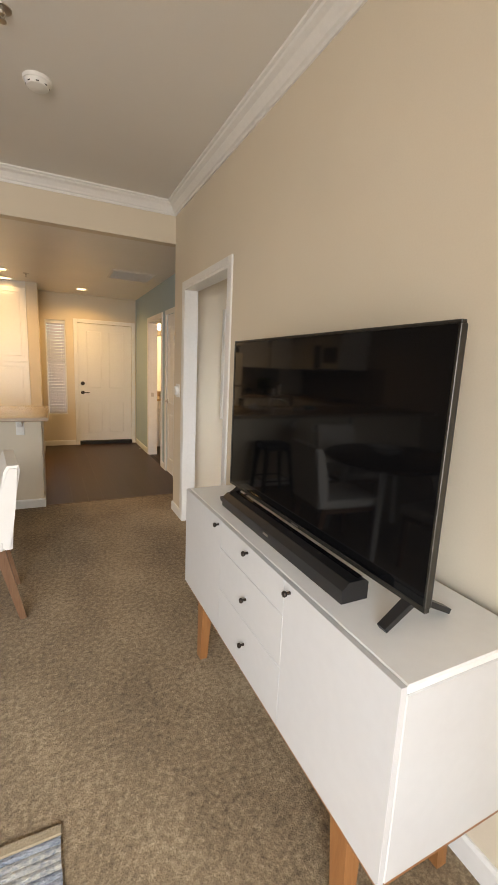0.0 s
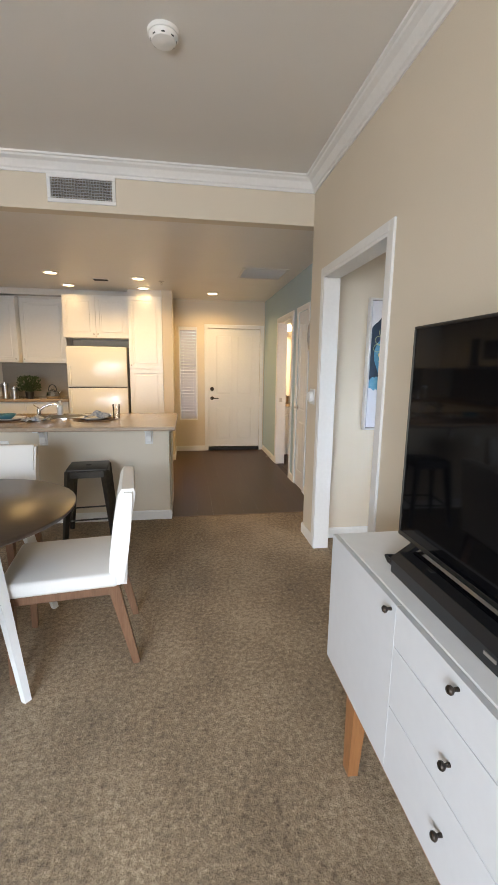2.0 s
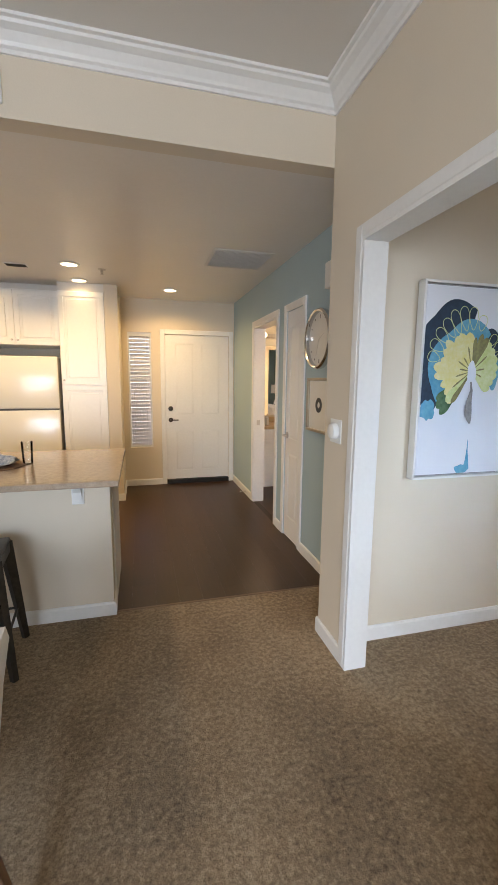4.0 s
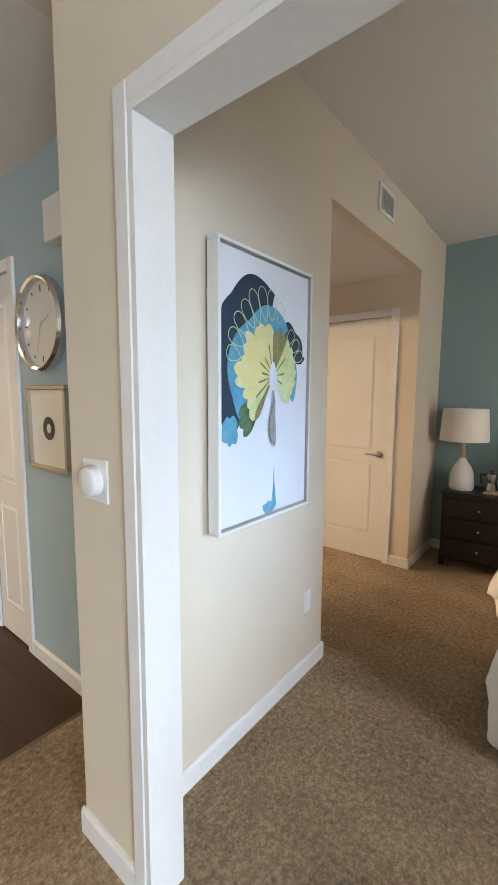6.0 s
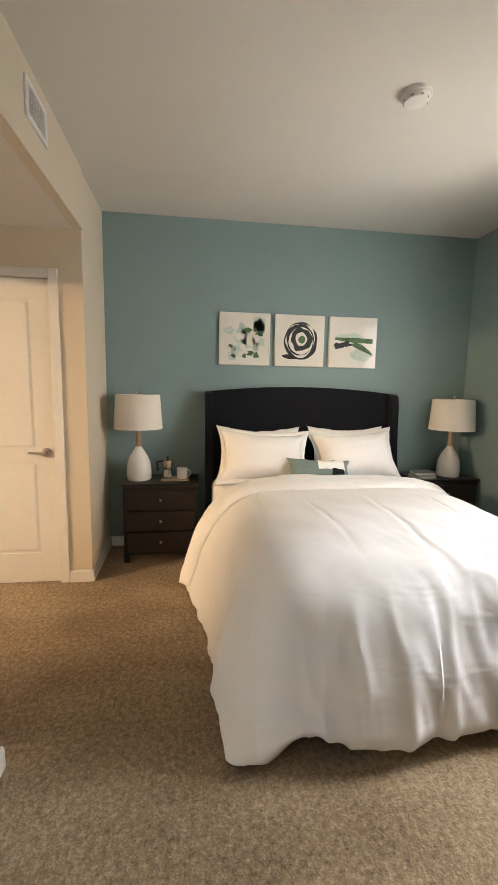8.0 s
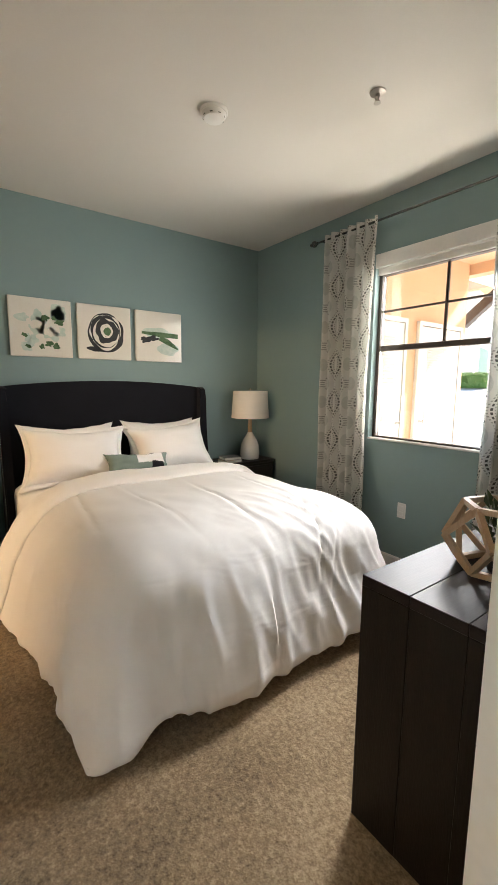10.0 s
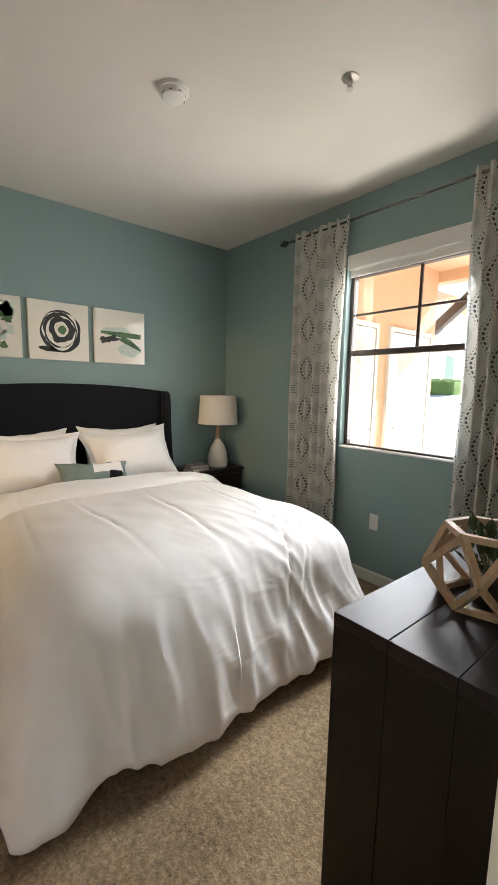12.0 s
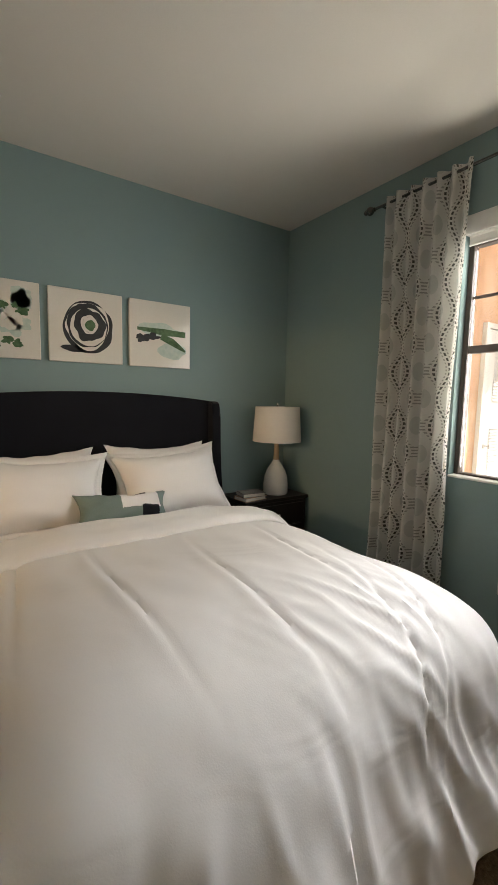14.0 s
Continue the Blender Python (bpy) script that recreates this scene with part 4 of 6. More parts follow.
PFY = 6.40
cabinet(-0.598, PFY, 0.0, -0.120, EY, 2.39, [(-0.598, 0.10, -0.120, 1.36, -1), (-0.598, 1.37, -0.120, 2.38, -1)], "tall white pantry cabinet with raised-panel doors")
cabinet(-1.50, 6.46, 1.80, -0.600, EY, 2.39, [(-1.50, 1.80, -1.05, 2.38, 1), (-1.05, 1.80, -0.600, 2.38, -1)], "white wall cabinet above the fridge")
cabinet(-2.17, 6.76, 1.44, -1.54, EY, 2.36, [(-2.17, 1.44, -1.54, 2.35, -1)], "white wall cabinet with a raised panel")
cabinet(-2.60, 6.62, 1.44, -2.172, EY, 2.36, [(-2.60, 1.44, -2.172, 2.35, 1)], "white corner wall cabinet")
kc = thing("kitchen_soffit", "white filler above the wall cabinets", "filler", "", "structure")
part("filler", cube(-2.60, 6.62, 2.392, -0.120, EY, ZK, 0), CEILING, kc)
part("side_filler", cube(-2.60, 6.76, 2.362, -1.502, EY, 2.391), CEILING, kc)
part("trim_strip", cube(-0.598, PFY + 0.002, 2.391, -0.120, 6.618, ZK), CEILING, kc)
# cabinets on the west side, doors towards +x
wc = thing("kitchen_cabinet", "white wall cabinet beside the microwave", "cabinet", "kitchen cabinets")
part("body", cube(LX, 5.85, 1.44, -2.62, 6.60, 2.36), WHITE, wc)
cab_door(wc, 0.37, 0.91, pose(-2.60, 5.86, 1.445, 0, 0, 90), 1)
cab_door(wc, 0.37, 0.91, pose(-2.60, 6.23, 1.445, 0, 0, 90), -1)
wc = thing("kitchen_cabinet", "short white wall cabinet above the microwave", "cabinet", "kitchen cabinets")
part("body", cube(LX, 5.08, 1.87, -2.62, 5.84, 2.36), WHITE, wc)
cab_door(wc, 0.37, 0.48, pose(-2.60, 5.09, 1.875, 0, 0, 90), 1)
cab_door(wc, 0.37, 0.48, pose(-2.60, 5.46, 1.875, 0, 0, 90), -1)
mw = thing("microwave", "white over-range microwave with a grey door window", "microwave")
part("body", cube(LX, 5.10, 1.46, -2.62, 5.82, 1.868, 0.006), APPLIANCE, mw)
part("door", cube(-2.619, 5.10, 1.47, -2.60, 5.62, 1.86, 0.004), APPLIANCE, mw)
part("door_window", cube(-2.601, 5.16, 1.56, -2.598, 5.54, 1.82), GUNMETAL, mw, "grey mesh door window")
part("handle", rod(bmesh.new(), (-2.575, 5.59, 1.55), (-2.575, 5.59, 1.84), 0.011), APPLIANCE, mw)
part("control_panel", cube(-2.619, 5.63, 1.47, -2.603, 5.82, 1.86), BLACK, mw)
built("wall_backsplash", cube(-2.60, EY - 0.008, 0.92, -1.505, EY - 0.001, 1.439), TILE, label="taupe backsplash under the wall cabinets")
built("wall_backsplash_west", cube(LX + 0.001, 4.65, 0.92, LX + 0.008, EY - 0.009, 1.489), TILE)
bc = thing("base_cabinet", "white base cabinet under the back counter", "cabinet", "kitchen cabinets")
part("body", cube(-2.58, 6.50, 0.10, -1.51, EY - 0.002, 0.879), WHITE, bc)
for k in range(2):
    part("drawer_front", cube(-2.57 + k * 0.485, 6.480, 0.70, -2.095 + k * 0.485, 6.499, 0.87, 0.004), WHITE, bc)
    cab_door(bc, 0.475, 0.58, pose(-2.57 + k * 0.485, 6.480, 0.11), 1 - 2 * k, False)
ct = thing("back_countertop", "speckled brown kitchen worktop along the back wall", "worktop")
part("slab", cube(-2.58, 6.46, 0.880, -1.495, EY - 0.009, 0.92, 0.006), GRANITE, ct)
ct = thing("side_countertop", "speckled brown kitchen worktop along the side wall", "worktop")
part("slab", cube(LX + 0.009, 4.72, 0.880, -2.582, EY - 0.009, 0.92, 0.006), GRANITE, ct)
bc = thing("base_cabinet", "white base cabinet under the side counter", "cabinet", "kitchen cabinets")
part("body", cube(LX + 0.009, 4.80, 0.0, -2.62, 6.48, 0.879), WHITE, bc)

fr = thing("refrigerator", "white top-freezer refrigerator between white cabinets", "refrigerator")
F0, F1, FY = -1.480, -0.640, 6.42
part("body", cube(F0 + 0.005, FY + 0.07, 0.02, F1 - 0.005, EY - 0.02, 1.675, 0.006), APPLIANCE, fr)
part("freezer_door", cube(F0, FY, 1.100, F1, FY + 0.066, 1.680, 0.014, 3), APPLIANCE, fr, smooth=True)
part("fridge_door", cube(F0, FY, 0.06, F1, FY + 0.066, 1.085, 0.014, 3), APPLIANCE, fr, smooth=True)
for z0, z1 in ((1.125, 1.40), (0.72, 1.06)):
    part("handle", cube(F0 + 0.035, FY - 0.035, z0, F0 + 0.06, FY - 0.002, z1, 0.008, 2), APPLIANCE, fr)
part("gasket", cube(F0 + 0.012, FY + 0.01, 1.083, F1 - 0.012, FY + 0.06, 1.102), GUNMETAL, fr)

# peninsula
built("wall_peninsula", cube(LX, CY, 0, 0.05, 4.0, 0.872), BEIGE, label="half wall carrying the breakfast bar")
built("baseboard", prism(bmesh.new(), [(CY, 0.0), (CY - 0.013, 0.0), (CY - 0.013, 0.073), (CY - 0.006, 0.085), (CY, 0.085)], "x", LX, 0.05), TRIM, label="white painted baseboard")
pc = thing("peninsula_cabinet", "base cabinet block behind the half wall", "cabinet", "kitchen cabinets")
part("body", cube(-2.55, 4.002, 0.10, 0.048, 4.56, 0.871), BEIGE, pc)
part("end_panel", cube(0.0485, 4.002, 0.0, 0.060, 4.57, 0.871), TRIM, pc)
skirting("x", 0.05, 1, CY - 0.012, 4.0)
pt = thing("breakfast_bar_top", "glossy speckled brown breakfast bar worktop", "worktop")
part("slab", cube(LX, 3.585, 0.873, 0.118, 4.66, 0.908, 0.008, 2), GRANITE, pt)
for x in (-0.125, -1.02, -1.91):
    br = thing("corbel", "white wooden bracket under the breakfast bar", "bracket", "bar brackets")
    bm = prism(bmesh.new(), [(CY - 0.001, 0.872), (3.66, 0.872), (3.66, 0.855), (3.78, 0.84), (3.825, 0.79), (3.83, 0.74), (CY - 0.001, 0.73)], "x", x - 0.022, x + 0.022)
    part("bracket", bm, TRIM, br)
    part("back_plate", cube(x - 0.034, CY - 0.012, 0.715, x + 0.034, CY - 0.0005, 0.872, 0.003), TRIM, br)
wall_plate(pose(-1.34, CY, 0.70))

st = thing("bar_stool", "square gunmetal steel stool at the breakfast bar", "stool", m=pose(-0.585, 3.535, 0, 0, 0, 6) @ Matrix.Diagonal((1, 1, 0.975, 1)))
bm = cube(-0.155, -0.155, 0.598, 0.155, 0.155, 0.622, 0.012, 2)
part("seat", bm, GUNMETAL, st, smooth=True)
bm = bmesh.new()
for s in (-1, 1):
    box(bm, -0.15, s * 0.150 - 0.003, 0.548, 0.15, s * 0.150 + 0.003, 0.599)
    box(bm, s * 0.150 - 0.003, -0.147, 0.548, s * 0.150 + 0.003, 0.147, 0.599)
part("apron", bm, GUNMETAL, st)
part("seat_hole", lathe(bmesh.new(), [(0, 0.6225), (0.022, 0.6225), (0.022, 0.6235), (0, 0.6235)], 16), DARK_CAVITY, st, "dark round hole in the seat")
for sx in (-1, 1):
    for sy in (-1, 1):
        part("leg", bar(bmesh.new(), (sx * 0.13, sy * 0.13, 0.602), (sx * 0.185, sy * 0.185, 0), 0.058, 0.040, 0.030, 0.026, (sx, -sy, 0)), GUNMETAL, st, "tapered folded-steel leg")
for s in (-1, 1):
    part("brace", rod(bmesh.new(), (-0.16, s * 0.160, 0.20), (0.16, s * 0.160, 0.20), 0.007), GUNMETAL, st)
    part("brace", rod(bmesh.new(), (s * 0.160, -0.16, 0.20), (s * 0.160, 0.16, 0.20), 0.007), GUNMETAL, st)

BT = 0.908


def place_setting(x, y, plate_mat, cloth=True):
    pm = thing("placemat", "round brown woven placemat", "placemat", "place settings", m=pose(x, y, BT))
    part("weave", lathe(bmesh.new(), [(0, 0), (0.185, 0), (0.19, 0.004), (0, 0.005)], 36), WOVEN, pm)
    pl = thing("plate", "stoneware dinner plate on a woven placemat", "plate", "place settings", m=pose(x, y, BT + 0.005))
    part("dish", lathe(bmesh.new(), [(0, 0), (0.08, 0), (0.135, 0.016), (0.138, 0.020), (0.08, 0.006), (0, 0.005)], 36), plate_mat, pl, smooth=True)
    if cloth:
        nk = thing("napkin", "crumpled blue and white patterned napkin", "napkin", m=pose(x + 0.03, y, BT + 0.018))
        f = lambda u, v: Vector(((u - 0.5) * 0.22, (v - 0.5) * 0.13, 0.014 + 0.034 * noise.noise(Vector((u * 4 + x, v * 3, 1.3))) + 0.040 * math.sin(u * 3.1) * math.sin(v * 3.1)))
        part("cloth", sheet(bmesh.new(), 16, 12, f), NAPKIN, nk, smooth=True)


place_setting(-0.64, 4.12, CERAMIC)
place_setting(-1.38, 4.10, CERAMIC, False)
sd = thing("side_bowl", "teal stoneware bowl stacked on a plate", "bowl", m=pose(-1.42, 4.12, BT + 0.011))
part("body", lathe(bmesh.new(), [(0, 0), (0.05, 0), (0.085, 0.03), (0.09, 0.042), (0.08, 0.036), (0, 0.012)], 28), TEAL, sd, smooth=True)
gl = thing("drinking_glass", "tall clear drinking glass on the bar", "glass", m=pose(-0.45, 4.16, BT))
part("tumbler", lathe(bmesh.new(), [(0.028, 0), (0.034, 0.14), (0.032, 0.14), (0.026, 0.006), (0, 0.006)], 24), PANE, gl, smooth=True)
nk = thing("napkin", "folded white patterned cloth beside the sink", "napkin", m=pose(-1.12, 4.02, BT))
f = lambda u, v: Vector(((u - 0.5) * 0.24, (v - 0.5) * 0.14, 0.016 + 0.03 * noise.noise(Vector((u * 5, v * 3, 5.3))) + 0.022 * math.sin(u * 3.1) * math.sin(v * 3.1)))
part("cloth", sheet(bmesh.new(), 18, 12, f), NAPKIN, nk, smooth=True)
sk = thing("kitchen_sink", "stainless drop-in kitchen sink in the bar worktop", "sink", m=pose(-0.95, 4.38, BT))
part("rim", lathe(bmesh.new(), [(0.17, 0.001), (0.22, 0.001), (0.22, 0.006), (0.17, 0.004)], 40, ring=True), STEEL, sk, smooth=True)
part("basin", lathe(bmesh.new(), [(0, 0.0015), (0.17, 0.0015), (0.17, 0.003), (0, 0.002)], 40), GUNMETAL, sk)
fc = thing("faucet", "chrome single-lever kitchen faucet", "faucet", m=pose(-1.20, 4.33, BT) @ Matrix.Scale(0.8, 4))
part("base", lathe(bmesh.new(), [(0.035, 0), (0.033, 0.01), (0.024, 0.02), (0.024, 0.10), (0, 0.115)], 24), STEEL, fc, smooth=True)
bm = bmesh.new()
pts = [Vector((0, 0, 0.08)), Vector((0.06, 0.01, 0.125)), Vector((0.14, 0.02, 0.155)), Vector((0.20, 0.03, 0.15)), Vector((0.21, 0.03, 0.125))]
for a, b in zip(pts, pts[1:]):
    rod(bm, a, b, 0.013, 0.013, 12)
part("spout", bm, STEEL, fc, smooth=True)
part("lever", rod(bmesh.new(), (0, 0, 0.11), (-0.05, -0.03, 0.155), 0.008, 0.006), STEEL, fc)
sp = thing("soap_bottle", "white soap bottle beside the faucet", "bottle", m=pose(-1.06, 4.52, BT))
part("body", lathe(bmesh.new(), [(0.028, 0), (0.030, 0.01), (0.030, 0.10), (0.012, 0.12), (0.012, 0.14), (0, 0.14)], 20), CERAMIC, sp, smooth=True)
part("pump", rod(bmesh.new(), (0, 0, 0.14), (0.03, 0, 0.155), 0.006), STEEL, sp)
# back counter objects
rg = thing("range_cooktop", "black gas cooktop on the side counter", "cooktop", m=pose(-2.88, 5.46, 0.92))
part("plate", cube(-0.28, -0.36, 0, 0.30, 0.36, 0.012, 0.004), BLACK, rg)
for k in range(4):
    part("burner_grate", lathe(bmesh.new(), [(0.07, 0.012), (0.09, 0.012), (0.09, 0.03), (0.07, 0.03)], 16, ring=True), BLACK, rg, m=pose(-0.13 + 0.28 * (k % 2), -0.18 + 0.36 * (k // 2), 0))
for x, y, h in ((-2.40, 6.62, 0.20), (-2.30, 6.68, 0.14)):
    cn = thing("canister", "brushed steel kitchen canister", "canister", m=pose(x, y, 0.92))
    part("body", lathe(bmesh.new(), [(0.045, 0), (0.045, h), (0, h)], 24), METAL, cn, smooth=True)
    part("lid", lathe(bmesh.new(), [(0.047, h), (0.047, h + 0.018), (0.012, h + 0.022), (0.012, h + 0.036), (0, h + 0.038)], 24), STEEL, cn, smooth=True)
kt = thing("tea_kettle", "steel kettle with a black handle on the counter", "kettle", m=pose(-1.78, 6.72, 0.92))
part("body", lathe(bmesh.new(), [(0.085, 0), (0.10, 0.03), (0.085, 0.09), (0.03, 0.125), (0.012, 0.13), (0.014, 0.145), (0, 0.148)], 28), STEEL, kt, smooth=True)
part("spout", rod(bmesh.new(), (0.07, 0, 0.06), (0.13, 0, 0.11), 0.016, 0.010), STEEL, kt, smooth=True)
bm = bmesh.new()
pts = [Vector((0.06 * math.cos(a), 0, 0.11 + 0.09 * math.sin(a))) for a in [k * math.pi / 8 for k in range(9)]]
for a, b in zip(pts, pts[1:]):
    rod(bm, a, b, 0.007, 0.007, 8)
part("handle", bm, BLACK, kt)


def potted_plant(m, height, spread, count, label, pot_r=0.06, seed=3):
    rnd = random.Random(seed)
    p = thing("potted_plant", label, "plant", m=m)
    part("pot", lathe(bmesh.new(), [(pot_r * 0.8, 0), (pot_r, 0.09), (pot_r * 0.9, 0.09), (pot_r * 0.85, 0.075), (0, 0.075)], 20), GUNMETAL, p, smooth=True)
    bm, stems = bmesh.new(), bmesh.new()
    for k in range(count):
        a, r, z = rnd.uniform(0, 6.283), spread * math.sqrt(rnd.random()), 0.10 + height * rnd.random()
        tip = Vector((r * math.cos(a), r * math.sin(a), z))
        way = (tip - Vector((0, 0, 0.05))).normalized()
        side = way.cross(Vector((rnd.uniform(-1, 1), rnd.uniform(-1, 1), 1))).normalized()
        ln, wd = rnd.uniform(0.03, 0.055), rnd.uniform(0.008, 0.016)
        up = side.cross(way) * 0.006
        a0, a1, a2, a3 = tip, tip + way * ln * 0.5 + side * wd + up, tip + way * ln, tip + way * ln * 0.5 - side * wd + up
        bm.faces.new([bm.verts.new(v) for v in (a0, a1, a2, a3)])
        if k % 6 == 0:
            rod(stems, (0, 0, 0.07), tip, 0.002, 0.0012, 5)
    part("leaves", bm, LEAF, p)
    part("stems", stems, LEAF, p)
    return p


potted_plant(pose(-2.10, 6.70, 0.92), 0.20, 0.14, 420, "bushy green plant in a dark pot")

# ---- bathroom ----
vn = thing("bathroom_vanity", "white bathroom vanity with a tan stone top", "vanity")
part("body", cube(1.70, 6.56, 0.10, 3.6, EY - 0.001, 0.80), WHITE, vn)
part("toe_kick", cube(1.72, 6.62, 0.0, 3.6, EY - 0.001, 0.10), WHITE, vn)
part("stone_top", cube(1.66, 6.53, 0.801, 3.62, EY - 0.001, 0.84, 0.004), TAN, vn, "tan stone vanity top")
for k in range(4):
    x = 1.71 + k * 0.46
    for z0, z1 in ((0.67, 0.79), (0.11, 0.655)):
        part("door" if z0 < 0.3 else "drawer_front", cube(x, 6.542, z0, x + 0.45, 6.559, z1, 0.004), WHITE, vn)
    part("panel", cube(x + 0.06, 6.536, 0.17, x + 0.39, 6.542, 0.60, 0.004), WHITE, vn)
part("back_lip", cube(1.66, EY - 0.02, 0.841, 3.62, EY - 0.0015, 0.92), TAN, vn)
mr = thing("bathroom_mirror", "wide frameless mirror above the vanity", "mirror")
part("glass", cube(1.68, EY - 0.008, 0.94, 3.6, EY - 0.002, 1.92), MIRROR, mr)
sp = thing("soap_pump", "white soap pump on the vanity", "bottle", m=pose(1.90, 6.72, 0.84))
part("body", lathe(bmesh.new(), [(0.03, 0), (0.03, 0.10), (0.012, 0.12), (0, 0.12)], 20), CERAMIC, sp, smooth=True)
part("pump", rod(bmesh.new(), (0, 0, 0.12), (0.0, -0.03, 0.15), 0.006), STEEL, sp)
vl = thing("vanity_light", "lit globe vanity light bar above the mirror", "wall lamp")
part("bar", cube(1.75, EY - 0.05, 2.03, 3.0, EY - 0.002, 2.09, 0.006), METAL, vl)
for k in range(4):
    part("globe", lathe(bmesh.new(), [(0, -0.06), (0.035, -0.05), (0.06, 0), (0.035, 0.05), (0, 0.06)], 20), LIT, vl, "glowing globe", True, pose(1.90 + k * 0.30, EY - 0.12, 2.06))
lamp("vanity_glow", "AREA", look((2.35, 6.85, 2.10), (3.4, 4.4, 0.9)), BATH, (1.0, 0.68, 0.38), size=1.0, size_y=0.12, spread=95)


# ---- bedroom ----
BF, BH, BC, HW, BTOP, DH = 2.53, 4.46, 1.607, 0.775, 0.645, 3.98   # foot, head, middle, half width, top of the mattress, top edge of the duvet

DUVET = LINEN.copy()
DUVET.name = "wrinkled_white_linen"
nodes = DUVET.node_tree.nodes
crease = nodes.new("ShaderNodeTexNoise")
crease.inputs["Scale"].default_value, crease.inputs["Detail"].default_value, crease.inputs["Distortion"].default_value = 4.5, 2.0, 1.2
press = nodes.new("ShaderNodeBump")
press.inputs["Strength"].default_value, press.inputs["Distance"].default_value = 0.22, 0.030
weave = [q for q in nodes if q.type == "BUMP" and q != press][0]
DUVET.node_tree.links.new(crease.outputs[0], press.inputs["Height"])
DUVET.node_tree.links.new(press.outputs[0], weave.inputs["Normal"])

bed = thing("bed", "queen bed with a dark upholstered wingback headboard", "bed")
part("base", cube(BF + 0.18, BC - HW + 0.10, 0.12, BH, BC + HW - 0.14, 0.32, 0.02, 2), NAVY, bed, "dark upholstered bed base")
part("mattress", cube(BF + 0.16, BC - HW + 0.10, 0.32, BH, BC + HW - 0.13, BTOP - 0.04, 0.11, 4), LINEN, bed, "white mattress", True)
for x in (BF + 0.24, BH - 0.1):
    for y in (BC - HW + 0.15, BC + HW - 0.19):
        part("leg", bar(bmesh.new(), (x, y, 0.12), (x, y, 0), 0.06, 0.06, 0.045, 0.045), ESPRESSO, bed)
# headboard: gently arched panel between two forward wings
HY0, HY1 = 0.765, 2.452
outline = [(HY0, 0.06), (HY1, 0.06)] + [(HY1 + (HY0 - HY1) * k / 24, 1.345 + 0.055 * math.sin(math.pi * k / 24) ** 0.8) for k in range(25)]
bm = prism(bmesh.new(), outline, "x", 4.545, 4.625)
bmesh.ops.bevel(bm, geom=[e for e in bm.edges if abs((e.verts[0].co - e.verts[1].co).x) < 0.01], offset=0.012, segments=2, affect="EDGES")
part("headboard", bm, NAVY, bed, "black-navy upholstered headboard", True)
for y0, y1 in ((HY0 - 0.001, HY0 + 0.062), (HY1 - 0.062, HY1 + 0.001)):
    o = [(4.545, 0.06), (4.545, 1.352), (4.503, 1.350), (4.478, 1.335), (4.468, 1.25), (4.458, 1.0), (4.438, 0.80), (4.403, 0.62), (4.373, 0.50), (4.363, 0.06)]
    bm = prism(bmesh.new(), o, "y", y0, y1)
    bmesh.ops.bevel(bm, geom=[e for e in bm.edges if abs((e.verts[0].co - e.verts[1].co).y) < 0.01], offset=0.010, segments=2, affect="EDGES")
    w = part("wing", bm, NAVY, bed, "curved headboard wing", True)
    bm = bmesh.new()
    for k in range(46):
        z = 0.45 + k * 0.0195
        xs = [p[0] for p in o[2:]]
        zs = [p[1] for p in o[2:]]
        x = float(np.interp(z, zs[::-1], xs[::-1]))
        ye = y0 - 0.001 if y0 < BC - 0.5 and y0 < 1 else y1 + 0.001
        bmesh.ops.create_icosphere(bm, subdivisions=1, radius=0.0065, matrix=Matrix.Translation((x + 0.016, ye, z)))
    part("nail_trim", bm, STEEL, w, "row of silver nail heads", True)

# duvet
CORE, REACH_FOOT, REACH_SIDE = 0.56, 1.265, 1.20
CURL = 0.19   # length of cloth that rolls under at the hem
LEN, WID = DH - BF - CORE + REACH_FOOT + 0.03, HW - CORE + REACH_SIDE + 0.05
SLOPE, BEND, STEEP = 0.40, 0.72, math.radians(76)
SLOW = math.radians(13)
CREASES = ((0.25, -0.05, 0.75), (-0.12, 0.06, 0.95), (-0.50, 0.12, 0.80), (0.55, 0.10, 0.50), (-0.62, 0.35, 1.25), (-0.45, 0.30, 1.35))


def hang(d, total, roll=1.0):
    """Sideways reach, drop and slope of the cloth d metres past the flat of the top; its last stretch rolls under."""
    def slope(q):
        f = SLOW * (q / SLOPE) ** 1.5 if q < SLOPE else SLOW + (STEEP - SLOW) * min(1.0, (q - SLOPE) / (BEND - SLOPE))
        return f + roll * radians(165) * max(0.0, (q - total + CURL) / CURL) ** 1.2
    out = drop = 0.0
    n = 30
    for k in range(n):
        f = slope(d * (k + 0.5) / n)
        out += math.cos(f) * d / n
        drop += math.sin(f) * d / n
    return out, drop, slope(d)


def soft(a):
    a = max(0.0, min(1.0, a))
    return a * a * (3 - 2 * a)


def ridge(a, b, c, sharp=1.6):
    return max(0.0, 1 - abs(noise.noise(Vector((a, b, c)))) * sharp)


